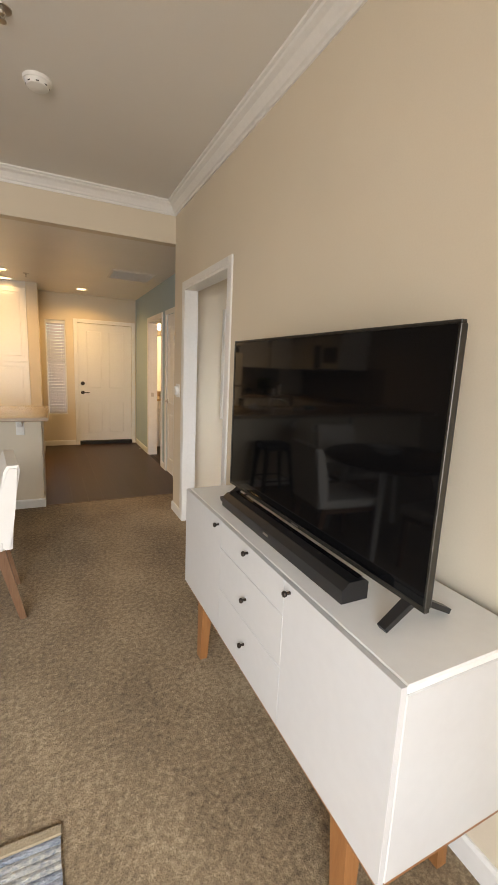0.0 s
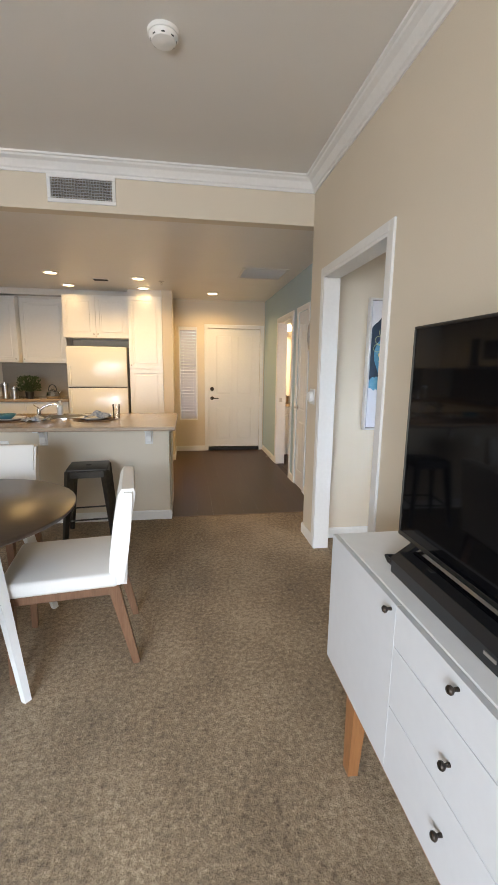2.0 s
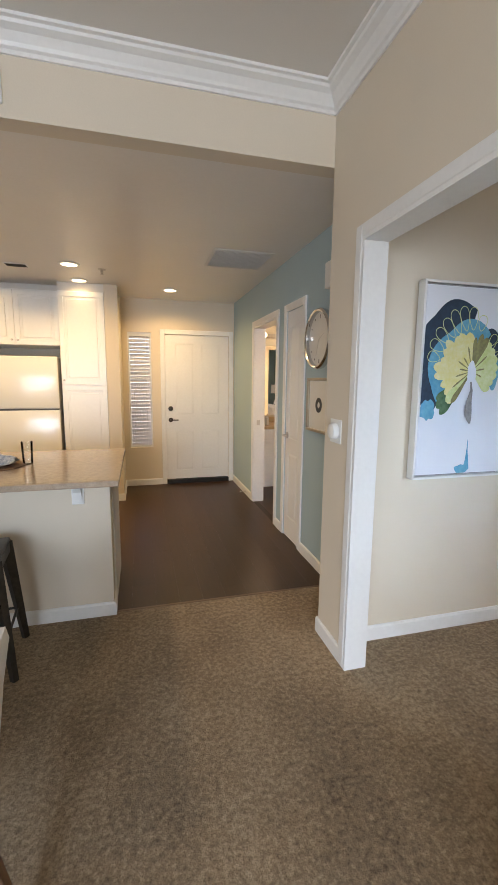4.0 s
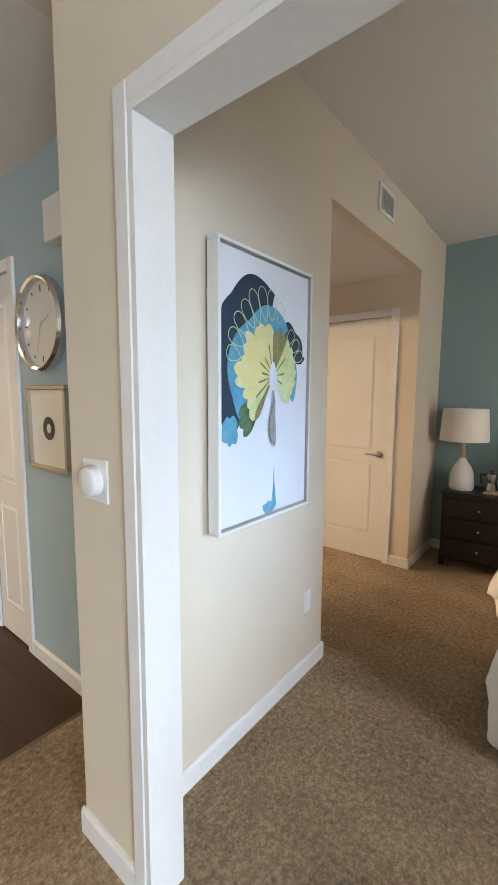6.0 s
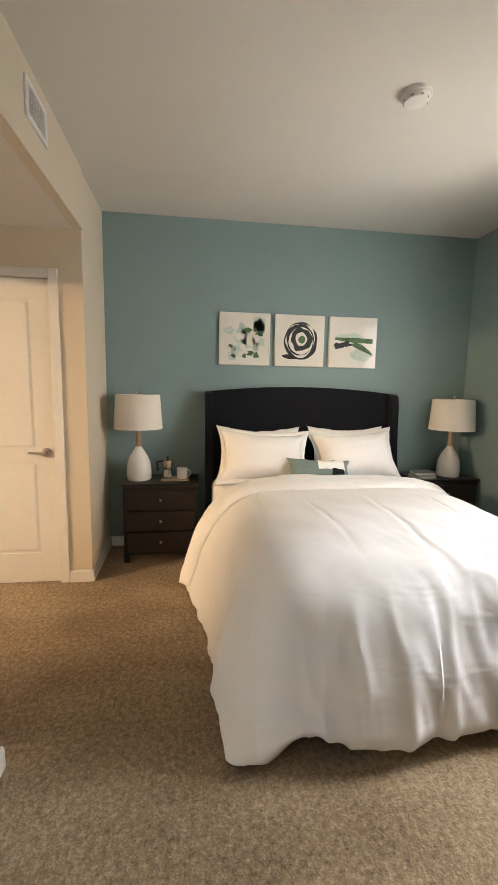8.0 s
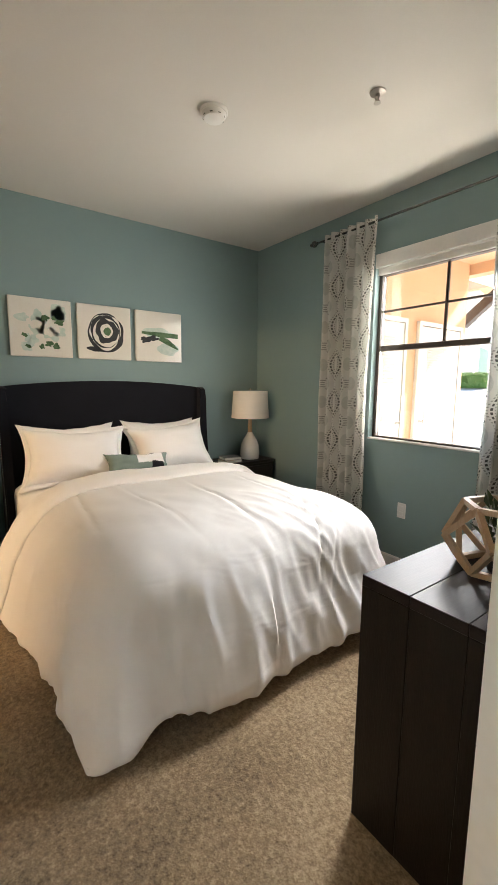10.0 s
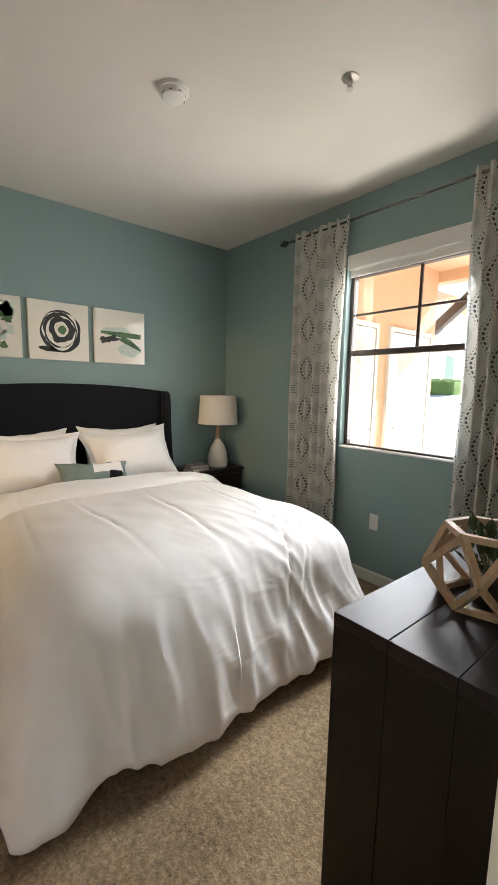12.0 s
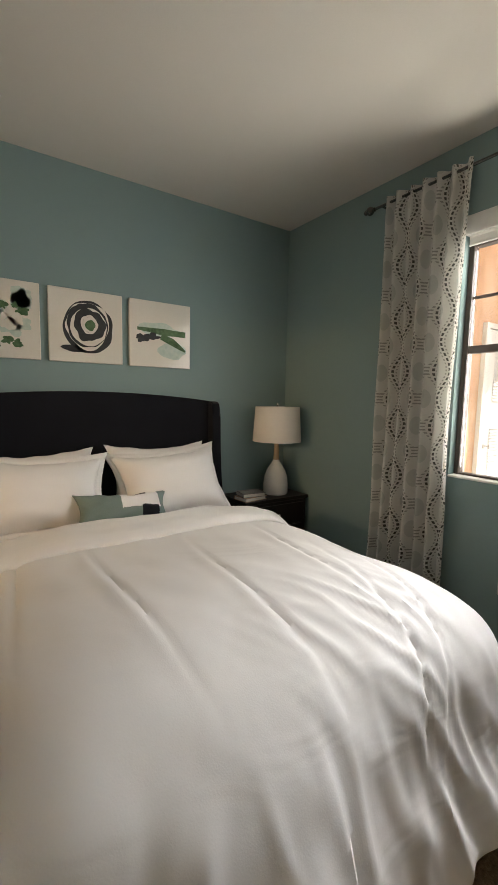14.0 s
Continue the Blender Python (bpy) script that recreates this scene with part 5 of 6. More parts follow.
def drape(s, t, extra=0.0):
    """Cloth point: s metres from the head end along the bed, t metres across from the middle."""
    end, half = DH - BF - CORE + 0.02, HW - CORE + (-0.075 if t > 0 else 0.135 - 0.05 * max(0.0, 1 - s / 1.2))
    df, ds = max(0.0, s - end), max(0.0, abs(t) - half)
    ex, ey = min(s, end), max(-half, min(half, t))
    e = 4.5 if t > 0 else 6.0
    d = (df ** e + ds ** e) ** (1 / e)
    ux, uy = (-df / d, math.copysign(ds, t) / d) if d > 0 else (0.0, 0.0)
    turn = math.atan2(ds, df) if d > 0 else 0.0
    p = math.copysign(abs(ey) + (0.62 * turn if df > 0 else 0.62 * math.pi / 2 * min(1.0, ds / 0.05)) + (end - ex if ds > 0 else 0), t)
    corner = min(df, ds) / (d + 1e-6)
    if t > 0:
        d += max(0.0, d - 0.6) * 0.15 * soft(corner * 1.3 - 0.2)
    if d > 0.7:
        d += (d - 0.7) * (0.13 * noise.noise(Vector((p * 2.1, 0.3, 7.7))) + 0.025 * noise.noise(Vector((p * 6.0, 0.3, 2.7))))
    if d > 0.98:
        d = 0.98 + (d - 0.98) * (1 - (0.50 if t > 0 else 0.22) * soft(corner * 1.8))
    out, drop, f = hang(d, d + max(0.0, min(LEN - s, WID - abs(t))), 1 - 0.45 * soft(corner * 2.2 - 0.3))
    if t > 0:
        out += 0.11 * soft((0.85 - s) / 0.6) * soft(drop / 0.4)
    out += max(0.0, drop - 0.2) * 0.10 * corner
    z = BTOP + 0.082 - drop + 0.02 * soft(-t / 0.6 + 0.2) * soft(s / 0.8)
    low = soft((drop - 0.03) / 0.30) * soft((d - 0.22) / 0.3)
    # puffed filling and long pressed creases on the top
    n = 0.016 * noise.noise(Vector((s * 2.3, t * 2.0, 0.4))) + 0.005 * noise.noise(Vector((s * 6, t * 8, 2.0)))
    for a, b, c in CREASES:
        across = t - a - b * (s - c)
        along = math.exp(-((s - c) / 0.40) ** 2)
        n -= along * (0.010 * math.exp(-(across / 0.013) ** 2) - 0.004 * math.exp(-((across - 0.03) / 0.03) ** 2))
    # short diagonal wrinkles towards the corner beside the window
    pull = math.exp(-((s - 1.36) / 0.24) ** 2 - ((t + 0.36) / 0.30) ** 2)
    n += pull * 0.014 * (ridge(t * 12.0 + s * 4.5, s * 3.0 - t * 1.5, 5.0, 2.4) - 0.4)
    n += 0.003 * noise.noise(Vector((t * 9 + s * 3, s * 3.0, 9.0)))
    # hanging folds, deeper towards the hem
    side = 0.5 + 0.5 * soft(df / (df + ds + 1e-6) * 1.4 - 0.2)
    warp = 0.25 * noise.noise(Vector((p * 1.6, drop * 1.5, 1.0)))
    g = 0.062 * noise.noise(Vector(((p + warp) * 2.7, drop * 1.2, 3.1)))
    g += 0.032 * (ridge((p + warp) * 4.4, drop * 1.1, 2.4, 2.0) - 0.35)
    g += 0.012 * (ridge(p * 11 + drop * 2, drop * 3.0, 3.3, 2.2) - 0.4)
    g *= 1 - 0.35 * soft((drop - 0.36) / 0.2)
    g += 0.030 * (ridge((p + 0.5 * warp) * 6.5, 0.5, 4.2, 2.0) - 0.4) * soft((drop - 0.22) / 0.3) * (1.0 if t > 0 or df > ds else 0.4)
    n += low * g * side * (1.0 if t > 0 else 0.75) * (0.5 + 0.9 * min(1.0, drop / 0.6))
    n += extra
    out += n * math.sin(f)
    z += n * math.cos(f)
    return Vector((DH - ex + ux * out, BC + ey + uy * out, max(z, 0.012 + 0.006 * (1 + noise.noise(Vector((p * 9, 1, 4.4)))))))


duvet = thing("duvet", "rumpled white duvet hanging over the bed's foot and sides", "duvet")
bm = sheet(bmesh.new(), 180, 220, lambda u, v: drape(u * LEN, (v * 2 - 1) * WID))
o = part("cover", bm, DUVET, duvet, smooth=True)
sol = o.modifiers.new("thick", "SOLIDIFY")
sol.thickness, sol.offset = 0.022, -1


def flap(u, v):
    s, t = 0.02 + u * 0.30 + 0.02 * noise.noise(Vector((0, v * 5, 1))), (v * 2 - 1) * (WID - 0.16 + 0.02 * math.sin(u * 5))
    puff = max(0.0, math.sin(min(1.0, u * 1.02) * math.pi)) ** 0.5
    lift = 0.004 + puff * (0.050 + 0.014 * noise.noise(Vector((u * 5, v * 14, 2))))
    return drape(s, t, lift)


o = part("turned_back_edge", sheet(bmesh.new(), 24, 150, flap), DUVET, duvet, "folded-back white top edge", True)
sol = o.modifiers.new("thick", "SOLIDIFY")
sol.thickness, sol.offset = 0.012, -1
fs = thing("fitted_sheet", "white bed sheet tucked over the mattress", "sheet")


def tucked(u, v):
    t = (v * 2 - 1) * (HW + 0.30)
    x = 3.92 + u * 0.52
    k = max(0.0, abs(t) - (HW - 0.04))
    z = BTOP - 0.005 + 0.006 * noise.noise(Vector((u * 5, v * 9, 0.3))) - k
    y = math.copysign(min(abs(t), HW - 0.04 + min(k, 0.05)), t) + math.copysign(0.015 * noise.noise(Vector((x * 6, z * 3, 1))), t) * (k > 0)
    return Vector((x, BC + y, z))


part("cloth", sheet(bmesh.new(), 24, 80, tucked), LINEN, fs, smooth=True)


def pillow(name, w, h, t, m, material, label, flange=0.0, category="pillow", colour=None, seed=1):
    """A plump pillow in its own xz plane, w wide, h high and t thick."""
    p = thing(name, label, category, "pillows on the bed", m=m)
    n = 64 if colour else 30
    bm = bmesh.new()
    for side in (-1, 1):
        def f(u, v):
            a, b = u * 2 - 1, v * 2 - 1
            core = max(0.0, (1 - abs(a) ** 2.6) * (1 - abs(b) ** 2.6)) ** 0.55
            pinch = 1 - 0.15 * (1 - abs(b) ** 2) * abs(a) ** 3
            pinch2 = 1 - 0.19 * (1 - abs(a) ** 2) * abs(b) ** 3
            y = side * (t / 2 * core + 0.003) + 0.012 * noise.noise(Vector((a * 2.2 + seed, b * 2.2, side))) * core
            sag = -0.02 * core * b
            return Vector((a * w / 2 * pinch, y, b * h / 2 * pinch2 + sag + 0.012 * noise.noise(Vector((a * 3, b * 2, seed + 5.0)))))
        sheet(bm, n, n, f)
    bmesh.ops.remove_doubles(bm, verts=bm.verts, dist=0.0061)
    mats = [material]
    if colour:
        mats = [q for q, _ in colour]
        for fc in bm.faces:
            c = fc.calc_center_median()
            for k, (_, test) in enumerate(colour):
                if test(c.x / w + 0.5, c.z / h + 0.5):
                    fc.material_index = k
    part("cushion_cover", bm, mats, p, smooth=True)
    if flange:
        bm = bmesh.new()
        rim = []
        for k in range(96):
            a = 2 * math.pi * k / 96
            ca, sa = math.cos(a), math.sin(a)
            q = max(abs(ca), abs(sa))
            x, z = ca / q, sa / q
            sag = 0.02 * noise.noise(Vector((x * 3, z * 3, seed)))
            px, pz = 1 - 0.15 * (1 - z * z) * abs(x) ** 3, 1 - 0.19 * (1 - x * x) * abs(z) ** 3
            rim.append(((x * w / 2 * px * 0.95, sag * 0.2, z * h / 2 * pz * 0.95), (x * (w / 2 * px + flange), sag, z * (h / 2 * pz + flange))))
        vin, vout = [bm.verts.new(r[0]) for r in rim], [bm.verts.new(r[1]) for r in rim]
        for k in range(96):
            bm.faces.new((vin[k], vout[k], vout[(k + 1) % 96], vin[(k + 1) % 96]))
        o = part("flange", bm, material, p, smooth=True)
        o.modifiers.new("thick", "SOLIDIFY").thickness = 0.006
    return p


pillow("pillow", 0.68, 0.44, 0.18, pose(4.39, 1.99, 0.86, -22, 0, -90), LINEN, "white pillow leaning on the headboard", seed=1)
pillow("pillow", 0.68, 0.44, 0.18, pose(4.39, 1.25, 0.87, -22, 0, -90), LINEN, "white pillow leaning on the headboard", seed=4)
pillow("sham_pillow", 0.70, 0.43, 0.27, pose(4.23, 2.00, 0.845, -27, 3, -92), LINEN, "white flanged pillow in front", 0.035, seed=2)
pillow("sham_pillow", 0.68, 0.43, 0.27, pose(4.235, 1.24, 0.845, -30, -3, -88), LINEN, "white flanged pillow in front", 0.035, seed=7)
patches = [(C_TEAL, lambda a, b: True), (LINEN, lambda a, b: 0.45 < a < 0.86 and b > 0.42), (NAVY, lambda a, b: 0.66 < a < 0.84 and b < 0.48 or 0.60 < a < 0.74 and b > 0.82)]
pillow("lumbar_cushion", 0.52, 0.20, 0.13, pose(4.04, 1.60, 0.772, -36, 3, -90), C_TEAL, "patchwork lumbar cushion in sage, white and black", colour=patches, category="cushion", seed=9)


def nightstand(x0, y0, x1, y1, h=0.635):
    n = thing("nightstand", "dark espresso three-drawer nightstand", "nightstand", "nightstands beside the bed", m=pose(x0, y0, 0))
    w, d = y1 - y0, x1 - x0
    part("body", cube(0.012, 0.012, 0.06, d, w - 0.012, h - 0.026), ESPRESSO, n)
    part("top", cube(-0.008, 0, h - 0.026, d, w, h, 0.005), ESPRESSO, n)
    dh = (h - 0.026 - 0.10) / 3
    for k in range(3):
        z = 0.085 + k * dh
        dr = part("drawer_front", cube(-0.004, 0.035, z, 0.014, w - 0.035, z + dh - 0.010, 0.004), ESPRESSO, n)
        part("knob", lathe(bmesh.new(), [(0.005, 0), (0.005, 0.012), (0.011, 0.018), (0.009, 0.026), (0, 0.027)], 12), METAL, dr, "small nickel knob", True, pose(-0.004, w / 2, z + dh / 2, 0, -90, 0))
    for yy in (0.012, w - 0.052):
        part("leg", cube(0.0, yy, 0, 0.04, yy + 0.04, 0.085), ESPRESSO, n)
        part("leg", cube(d - 0.04, yy, 0, d, yy + 0.04, 0.085), ESPRESSO, n)
    return n


nightstand(4.25, 2.505, 4.61, 3.10)
nightstand(4.27, 0.075, 4.61, 0.67)


def table_lamp(x, y, z):
    l = thing("table_lamp", "white ceramic table lamp with a wooden neck and drum shade", "lamp", "bedside lamps", m=pose(x, y, z))
    part("base", lathe(bmesh.new(), [(0, 0), (0.090, 0), (0.098, 0.012), (0.098, 0.07), (0.090, 0.14), (0.072, 0.19), (0.046, 0.23), (0.030, 0.255), (0.025, 0.27), (0, 0.27)], 36), CERAMIC, l, "faceted white ceramic base", True)
    part("neck", rod(bmesh.new(), (0, 0, 0.268), (0, 0, 0.43), 0.023, 0.016, 20), OAK, l, "pale wooden neck", True)
    part("shade", lathe(bmesh.new(), [(0.190, 0.415), (0.172, 0.683), (0.168, 0.683), (0.186, 0.415), (0.190, 0.415)], 48, ring=True), SHADE, l, "white linen drum shade", True)
    bm = rod(bmesh.new(), (0, 0, 0.43), (0, 0, 0.69), 0.005)
    rod(bm, (-0.168, 0, 0.672), (0.168, 0, 0.672), 0.003)
    rod(bm, (0, -0.168, 0.672), (0, 0.168, 0.672), 0.003)
    part("harp", bm, METAL, l)
    part("finial", lathe(bmesh.new(), [(0.006, 0.686), (0.014, 0.698), (0.010, 0.713), (0, 0.717)], 14), STEEL, l, "steel finial", True)
    part("bulb", lathe(bmesh.new(), [(0.012, 0.43), (0.028, 0.49), (0.028, 0.52), (0, 0.55)], 16), CERAMIC, l, smooth=True)
    return l


table_lamp(4.43, 2.985, 0.635)
table_lamp(4.43, 0.275, 0.635)
tr = thing("tray", "small wooden tray on the nightstand", "tray", m=pose(4.40, 2.695, 0.635))
part("board", cube(-0.07, -0.11, 0, 0.07, 0.11, 0.012, 0.004), OAK, tr)
mk = thing("moka_pot", "octagonal steel moka coffee pot with black handle", "coffee pot", m=pose(4.40, 2.755, 0.647))
part("boiler", lathe(bmesh.new(), [(0.045, 0), (0.045, 0.015), (0.034, 0.075), (0, 0.075)], 8), STEEL, mk)
part("pitcher", lathe(bmesh.new(), [(0.032, 0.076), (0.046, 0.150), (0, 0.155)], 8), STEEL, mk)
part("lid_knob", lathe(bmesh.new(), [(0.006, 0.155), (0.011, 0.168), (0.008, 0.180), (0, 0.182)], 12), BLACK, mk, smooth=True)
bm = rod(bmesh.new(), (0.0, 0.04, 0.14), (0.0, 0.085, 0.135), 0.007)
rod(bm, (0.0, 0.085, 0.137), (0.0, 0.078, 0.06), 0.007)
part("handle", bm, BLACK, mk)
mg = thing("mug", "white ceramic mug on the tray", "mug", m=pose(4.39, 2.64, 0.647))
part("cup", lathe(bmesh.new(), [(0.036, 0), (0.042, 0.01), (0.043, 0.085), (0.039, 0.085), (0.037, 0.012), (0, 0.010)], 28), CERAMIC, mg, smooth=True)
bm = bmesh.new()
pts = [Vector((0, -0.040 - 0.028 * math.sin(a), 0.045 + 0.026 * math.cos(a))) for a in [k * math.pi / 6 for k in range(7)]]
for a, b in zip(pts, pts[1:]):
    rod(bm, a, b, 0.005, 0.005, 8)
part("handle", bm, CERAMIC, mg, smooth=True)
for k, (dx, w, c) in enumerate(((0.0, 0.20, CREAM), (0.012, 0.18, P_GREY))):
    bk = thing("book", "small hardback book stacked on the nightstand", "book", "books on the nightstand", m=pose(4.36, 0.56, 0.635 + k * 0.029, 0, 0, 8 - k * 14))
    part("pages", cube(-0.062, -w / 2 + 0.006, 0.003, 0.064, w / 2 - 0.004, 0.025), CREAM, bk)
    bm = cube(-0.068, -w / 2, 0, 0.066, w / 2, 0.0028)
    box(bm, -0.068, -w / 2, 0.0252, 0.066, w / 2, 0.028)
    box(bm, 0.0642, -w / 2, 0.0028, 0.067, w / 2, 0.0252)
    part("cover", bm, c if k else OAK, bk)

# ---- pictures ----


def blob(bm, cx, cz, rx, rz, y, wob=0.12, seed=0.0, a0=0.0, a1=360.0, hole=0.0, n=56, lobes=0, amp=0.0):
    """A flat painted shape, an uneven ellipse or a sector or ring of one, in the xz plane."""
    a0, a1 = radians(a0), radians(a1)
    outer, inner = [], []
    for k in range(n + 1):
        a = a0 + (a1 - a0) * k / n
        e = 1 + wob * noise.noise(Vector((math.cos(a) * 1.6 + seed, math.sin(a) * 1.6, seed * 1.7))) + (amp * abs(math.sin(lobes * (a - a0) / 2)) if lobes else 0)
        outer.append(bm.verts.new((cx + rx * e * math.cos(a), y, cz + rz * e * math.sin(a))))
        h = hole * (1 + 0.6 * wob * noise.noise(Vector((math.cos(a) * 2 + seed, math.sin(a) * 2, 4.0))))
        inner.append(bm.verts.new((cx + rx * h * math.cos(a), y, cz + rz * h * math.sin(a))))
    for k in range(n):
        bm.faces.new((outer[k], outer[k + 1], inner[k + 1], inner[k]))
    return bm


def stroke(bm, pts, widths, y):
    """A flat brush stroke through (x, z) points."""
    prev = None
    for k, ((x, z), w) in enumerate(zip(pts, widths)):
        a, b = pts[max(0, k - 1)], pts[min(len(pts) - 1, k + 1)]
        d = Vector((b[0] - a[0], b[1] - a[1]))
        d = d.normalized() if d.length else Vector((1, 0))
        pair = (bm.verts.new((x - d.y * w / 2, y, z + d.x * w / 2)), bm.verts.new((x + d.y * w / 2, y, z - d.x * w / 2)))
        if prev:
            bm.faces.new((prev[0], prev[1], pair[1], pair[0]))
        prev = pair
    return bm


# large abstract flower painting, in its own xz plane, facing -y
PW0, PW1, PZ0, PZ1 = 1.608, 2.210, 0.925, 1.937
pg = thing("large_painting", "large framed abstract painting of a blue and yellow flower", "painting", m=pose((PW0 + PW1) / 2, PY, (PZ0 + PZ1) / 2))
w, h = PW1 - PW0, PZ1 - PZ0
bm = bmesh.new()
for x0, x1, z0, z1 in ((-w / 2, w / 2, h / 2 - 0.013, h / 2), (-w / 2, w / 2, -h / 2, -h / 2 + 0.013), (-w / 2, -w / 2 + 0.013, -h / 2 + 0.013, h / 2 - 0.013), (w / 2 - 0.013, w / 2, -h / 2 + 0.013, h / 2 - 0.013)):
    box(bm, x0, -0.066, z0, x1, -0.014, z1, 0.002)
part("frame", bm, TRIM, pg, "white floating frame")
part("shadow_gap", cube(-w / 2 + 0.013, -0.034, -h / 2 + 0.013, w / 2 - 0.013, -0.030, h / 2 - 0.013), P_GREY, pg, "dark gap inside the frame")
part("canvas", cube(-w / 2 + 0.022, -0.056, -h / 2 + 0.022, w / 2 - 0.022, -0.0345, h / 2 - 0.022), PAPER, pg, "white canvas")
for z in (h / 2 - 0.18, -h / 2 + 0.18):
    part("hanger", cube(-w / 2 + 0.01, -0.014, z - 0.012, -w / 2 + 0.05, -0.001, z + 0.012), METAL, pg)
    part("hanger", cube(w / 2 - 0.05, -0.014, z - 0.012, w / 2 - 0.01, -0.001, z + 0.012), METAL, pg)
Y = -0.0565
CX, CZ = 0.018, 0.062   # heart of the flower


def ray(a, r, dx=0.0, dz=0.0):
    return (CX + dx + r * math.cos(radians(a)), CZ + dz + r * math.sin(radians(a)))


def petal(bm, a, r0, r1, wide, y, bend=0.0):
    """A tapered brushed petal running out from the heart at angle a."""
    pts = [ray(a + bend * q * q, r0 + (r1 - r0) * q) for q in (0, 0.3, 0.55, 0.75, 0.88, 0.96, 1.0)]
    return stroke(bm, pts, [wide * q for q in (0.3, 0.55, 0.85, 1.0, 0.85, 0.5, 0.1)], y)


def loop(bm, a, r0, r1, wide, y):
    """A thin drawn loop, long along the ray at angle a."""
    mid, half = (r0 + r1) / 2, (r1 - r0) / 2
    ux, uz = math.cos(radians(a)), math.sin(radians(a))
    pts = []
    for k in range(25):
        q = 2 * math.pi * k / 24 + math.pi
        r, s = mid + half * math.cos(q), wide / 2 * math.sin(q) * (1.2 + 0.5 * math.cos(q))
        pts.append((CX + r * ux - s * uz, CZ + r * uz + s * ux))
    return stroke(bm, pts, [0.0033] * 25, y)


def many(f, b, y, items):
    for k, it in enumerate(items):
        f(b, *it, y - 0.00004 * k)


rp = random.Random(5)
LEFT = [(a + rp.uniform(-3, 3), 0.03, 0.19 + 0.03 * math.sin(radians((a - 95) * 1.2)) + rp.uniform(-0.018, 0.018), rp.uniform(0.050, 0.066)) for a in range(98, 236, 13)]
S = [("navy_fan", P_NAVY, lambda b, y: (blob(b, CX - 0.075, CZ + 0.02, 0.262, 0.325, y, 0.08, 3.0, 70, 232, lobes=6, amp=0.05), blob(b, CX + 0.105, CZ + 0.115, 0.105, 0.100, y - 0.00005, 0.25, 8.0, -35, 150, lobes=4, amp=0.14), blob(b, CX + 0.195, CZ + 0.085, 0.045, 0.028, y - 0.0001, 0.3, 2.0))),
     ("blue_fan", P_BLUE, lambda b, y: (blob(b, CX - 0.02, CZ + 0.005, 0.225, 0.235, y, 0.10, 5.0, 55, 228, lobes=5, amp=0.05), blob(b, CX + 0.145, CZ - 0.005, 0.035, 0.085, y - 0.00005, 0.2, 6.0), blob(b, -0.235, CZ - 0.205, 0.045, 0.06, y - 0.0001, 0.5, 7.5), blob(b, 0.008, -0.462, 0.048, 0.024, y - 0.00015, 0.35, 2.2), stroke(b, [(0.036, -0.30), (0.036, -0.36), (0.038, -0.41), (0.036, -0.465)], [0.003, 0.008, 0.022, 0.040], y - 0.0002))),
     ("green_edge", P_GREEN, lambda b, y: many(petal, b, y, [(224, 0.10, 0.275, 0.06), (232, 0.10, 0.285, 0.05), (216, 0.12, 0.25, 0.04)])),
     ("yellow_wash", P_YELLOW, lambda b, y: (blob(b, CX, CZ, 0.130, 0.135, y, 0.12, 1.5, 85, 240),)),
     ("yellow_petal", P_YELLOW, lambda b, y: many(petal, b, y, LEFT)),
     ("lime_petal", P_LIME, lambda b, y: many(petal, b, y, [(a, 0.03, r, 0.055) for a, r in ((-40, 0.155), (-24, 0.155), (-8, 0.165), (8, 0.170), (24, 0.175), (40, 0.180), (54, 0.185), (228, 0.215))])),
     ("olive_petal", P_OLIVE, lambda b, y: many(petal, b, y, [(64, 0.04, 0.195, 0.040), (75, 0.04, 0.200, 0.034), (86, 0.04, 0.175, 0.026), (236, 0.04, 0.200, 0.030)])),
     ("olive_vein", P_OLIVE, lambda b, y: many(petal, b, y, [(a, 0.02, r, 0.009) for a, r in ((104, 0.13), (128, 0.09), (150, 0.10), (172, 0.075), (196, 0.10), (217, 0.14), (-24, 0.07), (10, 0.08), (42, 0.12))])),
     ("white_heart", PAPER, lambda b, y: (blob(b, CX, CZ - 0.005, 0.030, 0.055, y, 0.35, 5.5),)),
     ("fine_loop", P_LIME, lambda b, y: many(loop, b, y, [(a, 0.21, r, 0.042) for a, r in ((80, 0.29), (93, 0.325), (104, 0.335), (115, 0.335), (126, 0.32), (138, 0.31), (151, 0.30), (164, 0.285))] + [(a, 0.16, 0.235, 0.035) for a in (26, 40, 54)])),
     ("grey_stem", P_GREY, lambda b, y: (stroke(b, [(CX, CZ - 0.055), (CX + 0.008, CZ - 0.10), (CX - 0.002, CZ - 0.16), (CX - 0.002, CZ - 0.21), (CX + 0.006, CZ - 0.25), (CX + 0.014, CZ - 0.275)], [0.010, 0.016, 0.036, 0.046, 0.034, 0.010], y),))]
for k, (name, m_, f) in enumerate(S):
    bm = bmesh.new()
    f(bm, Y - 0.0006 * (k + 1))
    for v in bm.verts:
        v.co.x = max(-w / 2 + 0.024, min(w / 2 - 0.024, v.co.x))
        v.co.z = max(-h / 2 + 0.024, v.co.z)
    bm.verts.index_update()
    islands(name, bm, m_, pg)


